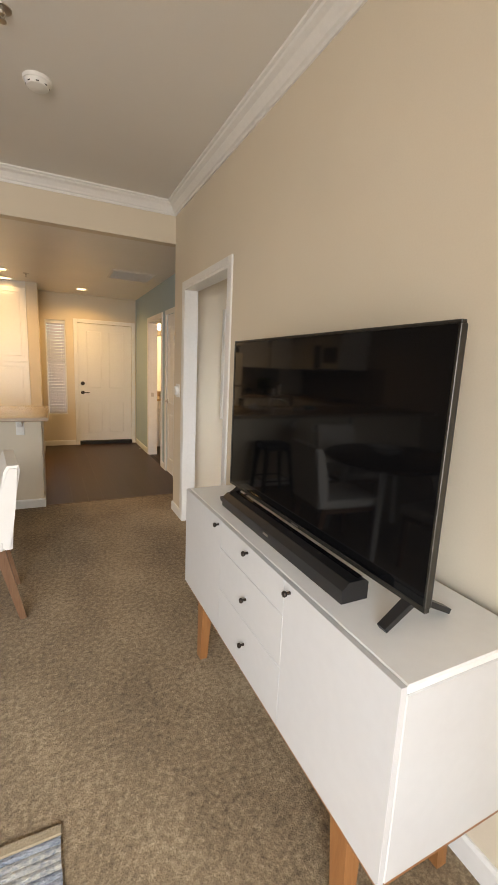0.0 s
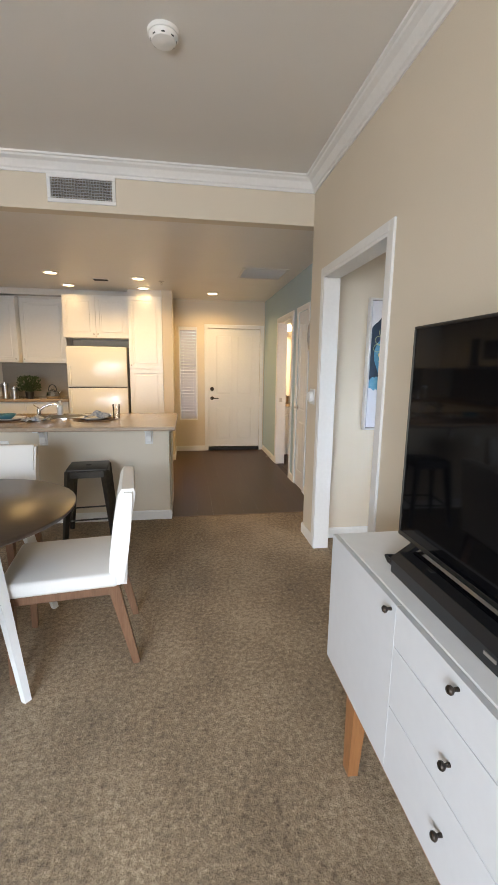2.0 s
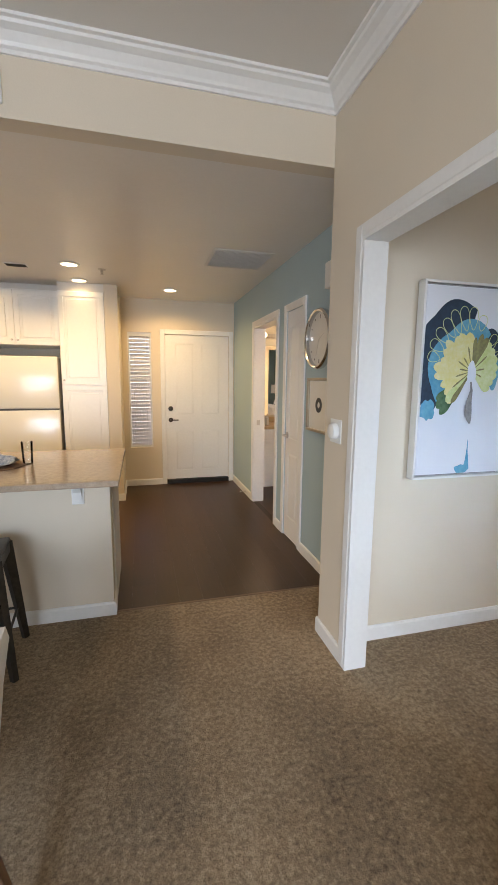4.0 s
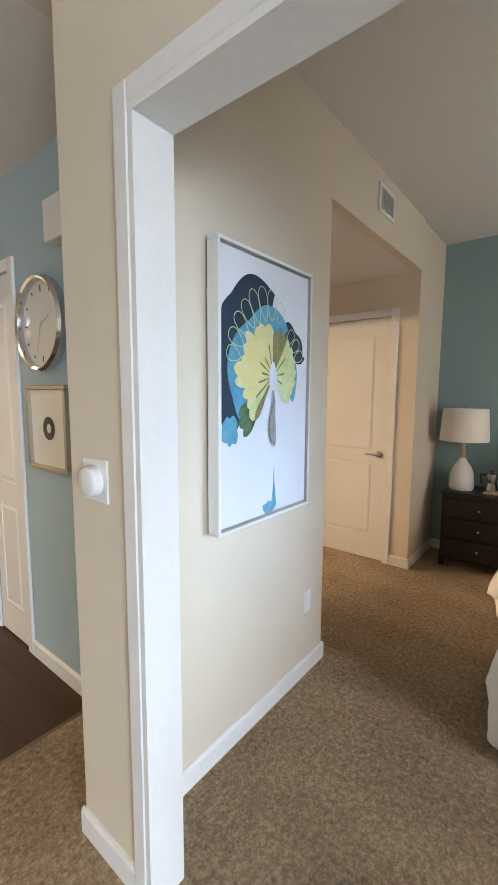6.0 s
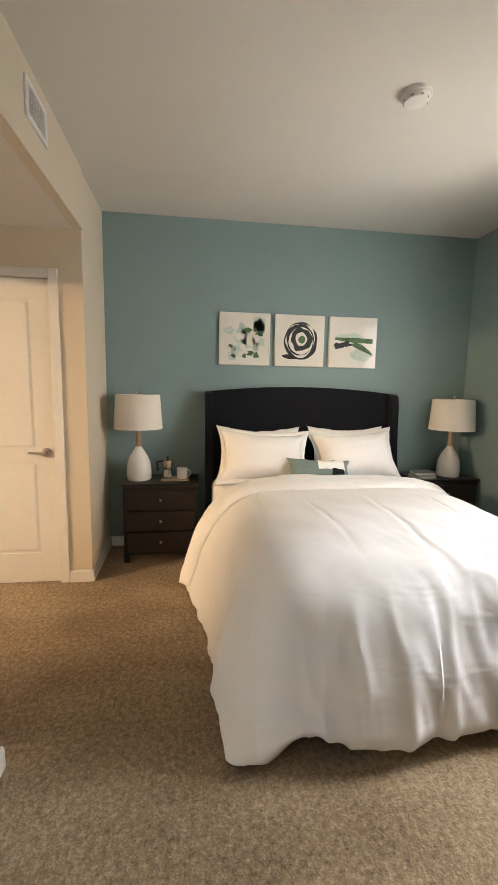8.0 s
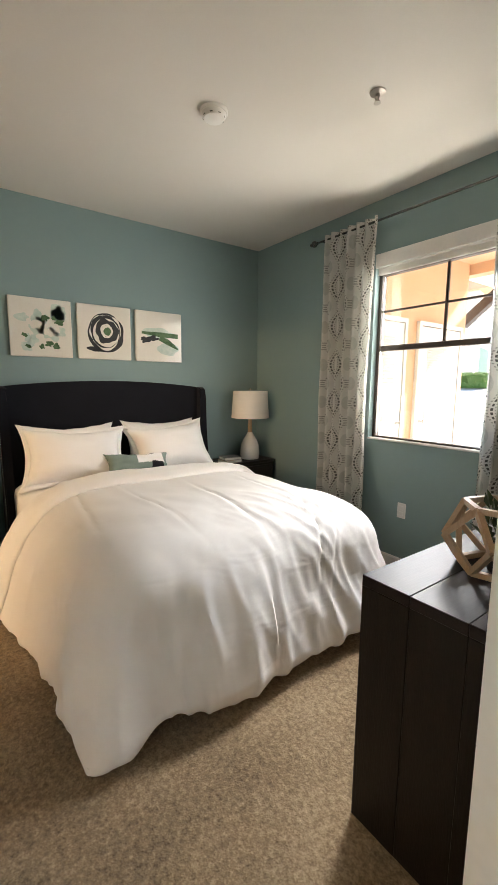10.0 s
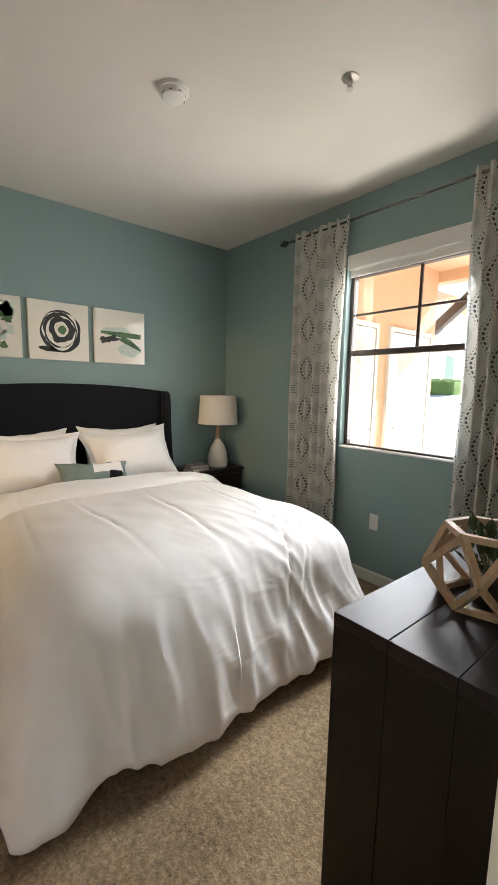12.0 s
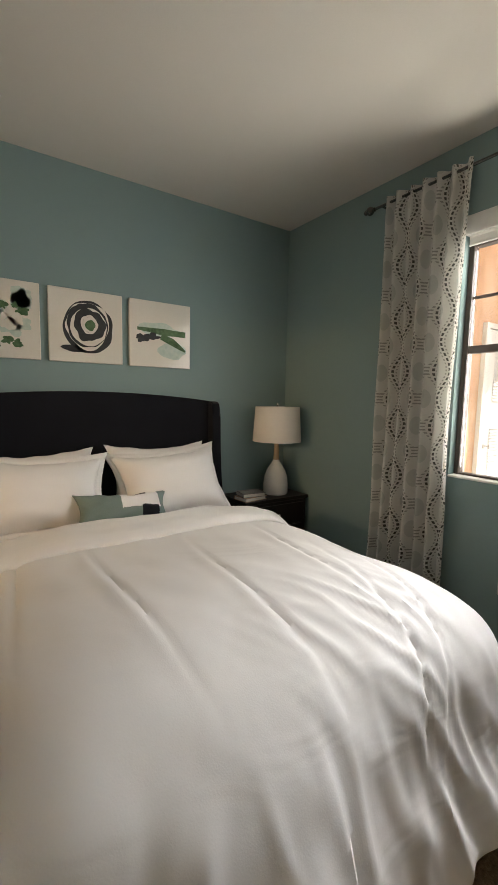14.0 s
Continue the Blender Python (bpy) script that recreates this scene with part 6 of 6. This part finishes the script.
def small_art(y0, label, shapes):
    """A square picture on the headboard wall; its own xz plane turned to face -x."""
    n = 0.434
    a = thing("wall_art", label, "picture", "three pictures above the bed", m=pose(HB, y0 + n / 2, 1.794, 0, 0, -90))
    part("block", cube(-n / 2, -0.028, -n / 2, n / 2, -0.001, n / 2, 0.003), CREAM, a, "white wrapped edge")
    for k, (name, m_, f) in enumerate(shapes):
        bm = bmesh.new()
        f(bm, -0.0285 - 0.0004 * k)
        bm.verts.index_update()
        islands(name, bm, m_, a)
    return a


rnd = random.Random(11)
small_art(1.902, "abstract print of mint and dark green blotches", [
    ("mint_wash", P_MINT, lambda b, y: [blob(b, rnd.uniform(-0.15, 0.13), rnd.uniform(-0.15, 0.12), rnd.uniform(0.02, 0.06), rnd.uniform(0.03, 0.07), y, 0.6, k * 1.3, n=24) for k in range(14)]),
    ("green_blot", P_GREEN, lambda b, y: [blob(b, x, z, r, r * 0.8, y, 0.8, x * 9, n=20) for x, z, r in ((0.03, 0.07, 0.025), (0.13, 0.05, 0.03), (0.09, 0.08, 0.02), (0.05, -0.12, 0.025), (0.10, -0.13, 0.03), (0.00, -0.14, 0.02), (-0.12, -0.06, 0.02), (-0.10, -0.14, 0.02))]),
    ("pale_wash", CREAM, lambda b, y: [blob(b, x, z, 0.04, 0.03, y, 0.6, z * 9, n=20) for x, z in ((-0.03, 0.02), (0.06, -0.03), (0.10, 0.0))])])
small_art(1.424, "abstract print of black concentric brush rings", [
    ("black_ring", INK, lambda b, y: (blob(b, 0.01, 0.0, 0.150, 0.160, y, 0.10, 1.0, hole=0.72), blob(b, 0.015, 0.015, 0.092, 0.098, y, 0.25, 3.0, hole=0.50), blob(b, -0.04, -0.135, 0.11, 0.022, y, 0.3, 2.0))),
    ("ring_gap", CREAM, lambda b, y: (blob(b, 0.005, 0.01, 0.130, 0.139, y, 0.2, 6.0, hole=0.94), blob(b, 0.015, 0.015, 0.052, 0.058, y, 0.2, 2.0, hole=0.80))),
    ("green_heart", P_GREEN, lambda b, y: (blob(b, 0.02, 0.012, 0.030, 0.034, y, 0.3, 4.0, n=24),))])
small_art(0.944, "abstract print of a dark green horizon band", [
    ("mint_wash", P_MINT, lambda b, y: (blob(b, 0.09, -0.10, 0.10, 0.06, y, 0.4, 4.0, n=32), blob(b, 0.0, 0.03, 0.15, 0.05, y, 0.4, 2.0, n=32))),
    ("green_band", P_GREEN, lambda b, y: (stroke(b, [(-0.165, 0.03), (-0.08, 0.026), (0.02, 0.02), (0.10, 0.018), (0.18, 0.016)], [0.02, 0.03, 0.045, 0.04, 0.04], y), stroke(b, [(0.0, -0.01), (0.08, -0.04), (0.14, -0.075), (0.18, -0.10)], [0.04, 0.05, 0.03, 0.01], y))),
    ("black_blots", INK, lambda b, y: (blob(b, -0.13, -0.03, 0.045, 0.025, y, 0.7, 3.0, n=24), blob(b, -0.06, -0.015, 0.05, 0.02, y, 0.6, 5.0, n=24)))])

# ---- dresser ----
dz, dx0, dx1, dy0, dy1 = 0.82, 1.33, 1.803, 0.30, 1.768
dr = thing("dresser", "rustic dark-stained plank dresser", "dresser")
n = 3
for k in range(n):
    a, b = dx0 + (dx1 - dx0) * k / n, dx0 + (dx1 - dx0) * (k + 1) / n
    part("top_board", cube(a + 0.0005, dy0, dz - 0.034 - 0.001 * (k % 2), b - 0.0005, dy1, dz - 0.0008 * (k % 2), 0.0016), RUSTIC_TOP, dr, "worn dark top board")
    part("end_board", cube(a + 0.0004, dy1 - 0.028, 0.0, b - 0.0004, dy1 - 0.001 - 0.0008 * (k % 2), dz - 0.0345, 0.0014), RUSTIC, dr, "dark vertical end board")
    part("end_board", cube(a + 0.0012, dy0 + 0.003, 0.0, b - 0.0012, dy0 + 0.028, dz - 0.036, 0.003), RUSTIC, dr)
part("carcass", cube(dx0 + 0.01, dy0 + 0.03, 0.05, dx1 - 0.02, dy1 - 0.03, dz - 0.037), RUSTIC, dr)
for r in range(3):
    for c in range(2):
        y0, y1 = dy0 + 0.035 + c * 0.692, dy0 + 0.035 + c * 0.692 + 0.685
        z0 = 0.06 + r * 0.24
        d = part("drawer_front", cube(dx1 - 0.019, y0, z0, dx1 - 0.001, y1, z0 + 0.232, 0.004), RUSTIC, dr)
        part("handle", rod(bmesh.new(), (dx1 + 0.022, y0 + 0.30, z0 + 0.12), (dx1 + 0.022, y0 + 0.46, z0 + 0.12), 0.006), BRONZE, d)

# faceted wooden candle holder on the dresser
gh = thing("geometric_lantern", "faceted wooden frame ornament on the dresser", "ornament", m=pose(1.578, 1.40, dz, 0, 0, 14))
ring0 = [Vector((0.115 * math.cos(a), 0.115 * math.sin(a), 0.010)) for a in [k * math.pi / 3 for k in range(6)]]
ring1 = [Vector((0.165 * math.cos(a), 0.165 * math.sin(a), 0.105)) for a in [(k + 0.5) * math.pi / 3 for k in range(6)]]
ring2 = [Vector((0.110 * math.cos(a), 0.110 * math.sin(a), 0.200)) for a in [k * math.pi / 3 for k in range(6)]]
edges = []
for k in range(6):
    edges += [(ring0[k], ring0[(k + 1) % 6]), (ring2[k], ring2[(k + 1) % 6]), (ring0[k], ring1[k]), (ring0[(k + 1) % 6], ring1[k]), (ring2[k], ring1[k]), (ring2[(k + 1) % 6], ring1[k])]
for a, b in edges:
    part("strut", bar(bmesh.new(), a, b, 0.017, 0.017), OAK, gh)
pl = potted_plant(pose(1.578, 1.40, dz + 0.001), 0.09, 0.055, 60, "small succulent in a dark pot inside the wooden frame", 0.045, 8)
bo = thing("framed_photo", "pale blue framed print leaning behind the ornament", "picture", m=pose(1.46, 1.05, dz, -12, 0, 118))
part("print", cube(-0.10, -0.006, 0.0, 0.10, 0.0, 0.26, 0.002), PAPER, bo)
bm = bmesh.new()
for x0, x1, z0, z1 in ((-0.115, 0.115, 0.26, 0.275), (-0.115, -0.10, 0, 0.26), (0.10, 0.115, 0, 0.26)):
    box(bm, x0, -0.012, z0, x1, 0.004, z1)
part("frame", bm, OAK, bo)

# outlets
wall_plate(pose(2.81, WY, 0.455, 0, 0, 180))
wall_plate(pose(2.325, PY, 0.385))

# ---- bedroom window, blind, curtains ----
wd = thing("window_bedroom", "brown-framed single-hung bedroom window", "window", "", "structure")
FYW = WY - 0.075
for nm, x0, x1, z0, z1, d in (("window_frame", W0, W0 + 0.028, WZ0, 2.215, 0.05), ("window_frame", W1 - 0.028, W1, WZ0, 2.215, 0.05), ("window_frame", W0 + 0.028, W1 - 0.028, WZ0, WZ0 + 0.022, 0.05), ("window_frame", W0 + 0.028, W1 - 0.028, 2.205, 2.23, 0.05), ("meeting_rail", W0 + 0.028, W1 - 0.028, 1.645, 1.685, 0.045), ("muntin", 2.607, 2.625, 1.685, 2.205, 0.02), ("muntin", W0 + 0.028, 2.6065, 1.935, 1.95, 0.018), ("muntin", 2.6255, W1 - 0.028, 1.935, 1.95, 0.018)):
    part(nm, cube(x0, FYW - d / 2, z0, x1, FYW + d / 2, z1, 0.003), BROWN_FRAME, wd)
for z0, z1, dy in ((WZ0 + 0.022, 1.645, 0.006), (1.685, 2.205, -0.006)):
    part("pane", cube(W0 + 0.03, FYW + dy, z0, W1 - 0.03, FYW + dy + 0.003, z1), PANE, wd).visible_shadow = False
part("sill", cube(W0 + 0.001, WY - 0.139, WZ0 - 0.0005, W1 - 0.001, WY + 0.012, WZ0 + 0.012, 0.003), TRIM, wd, "white painted sill")
part("lintel_panel", cube(W0 + 0.001, FYW - 0.03, 2.23, W1 - 0.001, FYW + 0.03, WZ1), BROWN_FRAME, wd)
rb = thing("roller_blind", "white roller blind rolled up at the window head", "blind")
part("fascia", cube(W0 + 0.004, WY - 0.035, 2.255, W1 - 0.004, WY + 0.012, WZ1 - 0.002, 0.004), TRIM, rb, "white fascia")
part("roll", rod(bmesh.new(), (W0 + 0.02, WY - 0.03, 2.262), (W1 - 0.02, WY - 0.03, 2.262), 0.026, None, 24), WHITE_PLASTIC, rb, "rolled white cloth", True)
part("cloth_edge", cube(W0 + 0.02, WY - 0.014, 2.205, W1 - 0.02, WY - 0.011, 2.262), WHITE_PLASTIC, rb)
part("bottom_bar", rod(bmesh.new(), (W0 + 0.02, WY - 0.0125, 2.205), (W1 - 0.02, WY - 0.0125, 2.205), 0.006), WHITE_PLASTIC, rb)

CUR = bpy.data.materials.new("patterned_curtain_linen")
CUR.use_nodes = True
t = CUR.node_tree
b = t.nodes["Principled BSDF"]
b.inputs["Roughness"].default_value = 0.9
b.inputs["Specular IOR Level"].default_value = 0.15


def node(kind, op=None, **vals):
    q = t.nodes.new("ShaderNode" + kind)
    if op:
        q.operation = op
    for k, v in vals.items():
        q.inputs[int(k[1:])].default_value = v
    return q


def wire(a, b_, i=0, o=0):
    t.links.new(a.outputs[o], b_.inputs[i])
    return b_


uvn = node("UVMap")
uvn.uv_map = "cloth"
sep = wire(uvn, node("SeparateXYZ"))
cu = wire(wire(sep, node("Math", "MULTIPLY", _1=2 * math.pi / 0.25)), node("Math", "COSINE"))
zv = node("Math", "MULTIPLY", _1=2 * math.pi / 0.31)
t.links.new(sep.outputs[1], zv.inputs[0])
cz = wire(wire(zv, node("Math", "COSINE")), node("Math", "MULTIPLY", _1=0.62))
mul = node("Math", "ADD")
wire(cu, mul, 0)
wire(cz, mul, 1)
# dashed ogee lines with dotted lines beside them
band = wire(mul, node("Math", "ABSOLUTE"))


def dashes(freq, shift, gap):
    q = wire(wire(zv, node("Math", "MULTIPLY", _1=freq)), node("Math", "ADD", _1=shift))
    return wire(wire(q, node("Math", "SINE")), node("Math", "GREATER_THAN", _1=gap))


def contour(at, wide, dash):
    q = wire(wire(band, node("Math", "SUBTRACT", _1=at)), node("Math", "ABSOLUTE"))
    q = wire(q, node("Math", "LESS_THAN", _1=wide))
    both = node("Math", "MULTIPLY")
    wire(q, both, 0)
    wire(dash, both, 1)
    return both


both = contour(0.0, 0.13, dashes(12.0, 0.0, -0.35))
eye1 = contour(0.40, 0.09, dashes(17.0, 1.6, 0.1))
eye2 = wire(band, node("Math", "GREATER_THAN", _1=1.30))
nz = node("TexNoise", _2=90.0)
wire(uvn, nz)
c1, c2, c3 = (t.nodes.new("ShaderNodeMix") for _ in range(3))
for c in (c1, c2, c3):
    c.data_type = "RGBA"
c1.inputs[6].default_value, c1.inputs[7].default_value = (0.69, 0.68, 0.64, 1), (0.56, 0.57, 0.53, 1)
c2.inputs[7].default_value = (0.36, 0.36, 0.33, 1)
c3.inputs[7].default_value = (0.10, 0.10, 0.092, 1)
wire(eye2, c1, 0)
t.links.new(c1.outputs[2], c2.inputs[6])
wire(eye1, c2, 0)
t.links.new(c2.outputs[2], c3.inputs[6])
wire(both, c3, 0)
t.links.new(c3.outputs[2], b.inputs["Base Color"])
trl = t.nodes.new("ShaderNodeBsdfTranslucent")
t.links.new(c3.outputs[2], trl.inputs[0])
mx = node("MixShader", _0=0.25)
t.links.new(b.outputs[0], mx.inputs[1])
t.links.new(trl.outputs[0], mx.inputs[2])
t.links.new(mx.outputs[0], t.nodes["Material Output"].inputs[0])
bp = node("Bump", _0=0.25, _1=0.002)
t.links.new(nz.outputs[0], bp.inputs["Height"])
t.links.new(bp.outputs[0], b.inputs["Normal"])

RZ, RY = 2.562, WY + 0.08


def curtain(x0, x1, seed):
    c = thing("curtain", "floor-length grey and white ogee-patterned curtain", "curtain", "bedroom curtains")
    bm = bmesh.new()
    uv = bm.loops.layers.uv.new("cloth")
    nu, nv, folds, cloth = 168, 46, 6.5, (x1 - x0) * 1.9
    pts = {}
    g = []
    for i in range(nu + 1):
        col = []
        for j in range(nv + 1):
            u, q = i / nu, j / nv
            z = 0.015 + q * (RZ + 0.035 - 0.015)
            spread = 1.0 - 0.06 * math.sin(q * math.pi)
            depth = 0.036 * (0.75 + 0.5 * (1 - q)) if q < 0.97 else 0.022
            x = (x0 + x1) / 2 + (u - 0.5) * (x1 - x0) * spread + 0.012 * noise.noise(Vector((u * 4, q * 3, seed)))
            y = RY + depth * math.sin(2 * math.pi * folds * u + seed + 0.5 * math.sin(q * 2 + seed)) + 0.014 * noise.noise(Vector((u * 7, q * 4, seed + 3)))
            v = bm.verts.new((x, y, z))
            pts[v] = (u * cloth + seed, z)
            col.append(v)
        g.append(col)
    for i in range(nu):
        for j in range(nv):
            f = bm.faces.new((g[i][j], g[i + 1][j], g[i + 1][j + 1], g[i][j + 1]))
            for lp in f.loops:
                lp[uv].uv = pts[lp.vert]
    part("cloth", bm, CUR, c, smooth=True)
    return c


curtain(3.085, 3.63, 0.3)
curtain(1.83, 2.275, 2.1)
ROD = mat("smoked_steel_rod", (0.16, 0.17, 0.17), 0.22, 0.9, bump=0.0)
rd = thing("curtain_rod", "slim metal curtain rod with glass ball finials", "curtain rod")
part("pole", rod(bmesh.new(), (1.74, RY, RZ), (3.70, RY, RZ), 0.008), ROD, rd, smooth=True)
for x, s in ((1.74, -1), (3.70, 1)):
    bm = bmesh.new()
    bmesh.ops.create_uvsphere(bm, u_segments=16, v_segments=10, radius=0.026, matrix=Matrix.Translation((x + s * 0.036, RY, RZ)))
    bmesh.ops.create_uvsphere(bm, u_segments=14, v_segments=8, radius=0.015, matrix=Matrix.Translation((x + s * 0.068, RY, RZ)))
    part("finial", bm, ROD, rd, "round finial", True)
    part("collar", rod(bmesh.new(), (x, RY, RZ), (x + s * 0.014, RY, RZ), 0.013), ROD, rd)
    br = rod(bmesh.new(), (x - s * 0.05, RY, RZ), (x - s * 0.05, WY, RZ), 0.006)
    rod(br, (x - s * 0.05, WY + 0.006, RZ), (x - s * 0.05, WY, RZ), 0.02)
    part("bracket", br, ROD, rd)

# ---- patio and beyond ----
OY = WY - 0.14
GR = mat("outdoor_ground", (0.50, 0.47, 0.42), 0.9, second=(0.60, 0.57, 0.52), scale=0.8, grain=20, bump=0.3)
built("ground", cube(-400, -400, -0.25, 400, 400, -0.15), GR, "structure", "pale paved ground outside")
built("pavement", cube(0.6, -3.3, -0.15, 4.030, OY, -0.06), CONCRETE, "structure", "pale concrete patio floor")
built("wall_patio", cube(4.030, -3.05, -0.15, 4.230, OY, 3.25), STUCCO, "structure", "peach stucco patio wall")
built("wall_patio_upper", cube(WX, OY - 0.02, 3.12, 4.030, OY, 3.6), STUCCO)
built("ceiling_patio", cube(1.2, -3.05, 3.00, 4.030, OY, 3.12), STUCCO, "structure", "peach stucco patio ceiling")
built("wall_patio_header", cube(1.2, -3.25, 2.86, 4.230, -3.05, 3.25), STUCCO, "structure", "peach stucco beam at the patio's edge")
built("wall_patio_post", cube(1.2, -3.25, -0.15, 1.45, -3.05, 2.86), STUCCO)
DW = mat("white_outdoor_paint", (0.75, 0.73, 0.68), 0.5, second=(0.70, 0.68, 0.63), scale=3, grain=40, bump=0.08)
for y0, y1 in ((-1.62, -0.82), (-2.87, -1.96)):
    d = thing("storage_door", "white louvred storage door on the patio", "door", "patio storage doors")
    part("slab", cube(3.995, y0 + 0.01, -0.05, 4.022, y1 - 0.01, 2.10), DW, d)
    bm = cube(3.985, y0 - 0.05, -0.06, 4.029, y0, 2.16)
    box(bm, 3.985, y1, -0.06, 4.029, y1 + 0.05, 2.16)
    box(bm, 3.985, y0, 2.11, 4.029, y1, 2.16)
    part("frame", bm, DW, d)
    first = None
    for zc in (1.42, 0.62):
        for k in range(18):
            p = pose(3.993, (y0 + y1) / 2, zc + k * 0.03, 0, 35, 0)
            first = twin(first, p) if first else part("louvre", cube(-0.002, -(y1 - y0) / 2 + 0.16, -0.015, 0.002, (y1 - y0) / 2 - 0.16, 0.015), DW, d, m=p)
    kb = part("handle", lathe(bmesh.new(), [(0.028, 0), (0.026, 0.008), (0.010, 0.014), (0.010, 0.04), (0.026, 0.05), (0.022, 0.065), (0, 0.07)], 18), METAL, d, "metal knob", True, pose(3.995, y0 + 0.07 if y0 > -2 else y1 - 0.07, 0.95, 0, -90, 0))
bc_ = thing("patio_brace", "dark timber brace under the patio beam", "beam")
part("timber", bar(bmesh.new(), (4.20, -3.31, 2.26), (3.40, -3.31, 2.94), 0.11, 0.12), BROWN_FRAME, bc_)

# a neighbouring building across the court, above a low garden wall
nb = thing("neighbour_building", "pale stucco apartment building across the court", "building", m=pose(12.0, -20.0, -0.15, 0, 0, -76))
PALE = mat("cream_stucco", (0.74, 0.70, 0.62), 0.9, second=(0.79, 0.75, 0.67), scale=1, grain=30, bump=0.4)
part("wall", cube(-0.6, 0, 0, 20, 6, 6.4), PALE, nb)
part("roof", prism(bmesh.new(), [(-0.6, 6.4), (6.6, 6.4), (3.0, 8.0)], "x", -1.0, 20.5), STUCCO, nb, "terracotta roof")
TG = mat("dark_teal_door", (0.03, 0.10, 0.09), 0.5, second=(0.04, 0.12, 0.11), bump=0.02)
# far window glass coloured pale, the daylight glare put into its colour
FAR_PANE = mat("pale_curtained_pane", (0.46, 0.50, 0.52), 0.2, second=(0.54, 0.57, 0.58), scale=2, grain=20, bump=0.0)
dn = part("door", cube(0.4, -0.04, 2.1, 2.7, 0.0, 3.65), TG, nb, "dark green door")
part("door_frame", cube(0.25, -0.03, 2.1, 0.395, 0.0, 3.75), DW, dn)
for x, z in ((4.6, 2.4), (9.0, 2.4), (14.0, 2.4), (1.2, 4.5), (5.4, 4.5), (10.0, 4.5), (14.6, 4.5)):
    wn_ = part("window", cube(x, -0.06, z, x + 2.2, 0.0, z + 1.3), DW, nb)
    part("pane", cube(x + 0.12, -0.075, z + 0.1, x + 2.08, -0.06, z + 1.2), FAR_PANE, wn_)
built("driveway", prism(bmesh.new(), [(-5.0, -0.16), (-16.0, 1.33), (-19.0, 1.33), (-19.0, -0.16)], "x", 2.0, 18.0), CONCRETE, label="pale concrete drive rising from the court")
hg = thing("hedge", "clipped green hedge above the drive", "hedge", m=pose(10.15, -16.2, 1.33) @ Matrix.Diagonal((0.30, 0.8, 0.80, 1)))
HEDGE = mat("hedge_leaf", (0.09, 0.19, 0.03), 0.6, second=(0.15, 0.27, 0.06), scale=8, grain=30, bump=0.3)
rnd = random.Random(5)
bm = bmesh.new()
for k in range(5200):
    c = Vector((rnd.uniform(-2.4, 2.4), rnd.uniform(-0.5, 0.5), rnd.uniform(0.05, 0.85) + 0.08 * noise.noise(Vector((k * 0.1, 0, 0)))))
    d1 = Vector((rnd.uniform(-1, 1), rnd.uniform(-1, 1), rnd.uniform(-1, 1))).normalized() * 0.06
    d2 = d1.orthogonal().normalized() * 0.035
    bm.faces.new([bm.verts.new(c + q) for q in (-d1, d2, d1, -d2)])
part("foliage", bm, HEDGE, hg)
part("core", cube(-2.3, -0.42, 0, 2.3, 0.42, 0.72, 0.1, 2), HEDGE, hg)
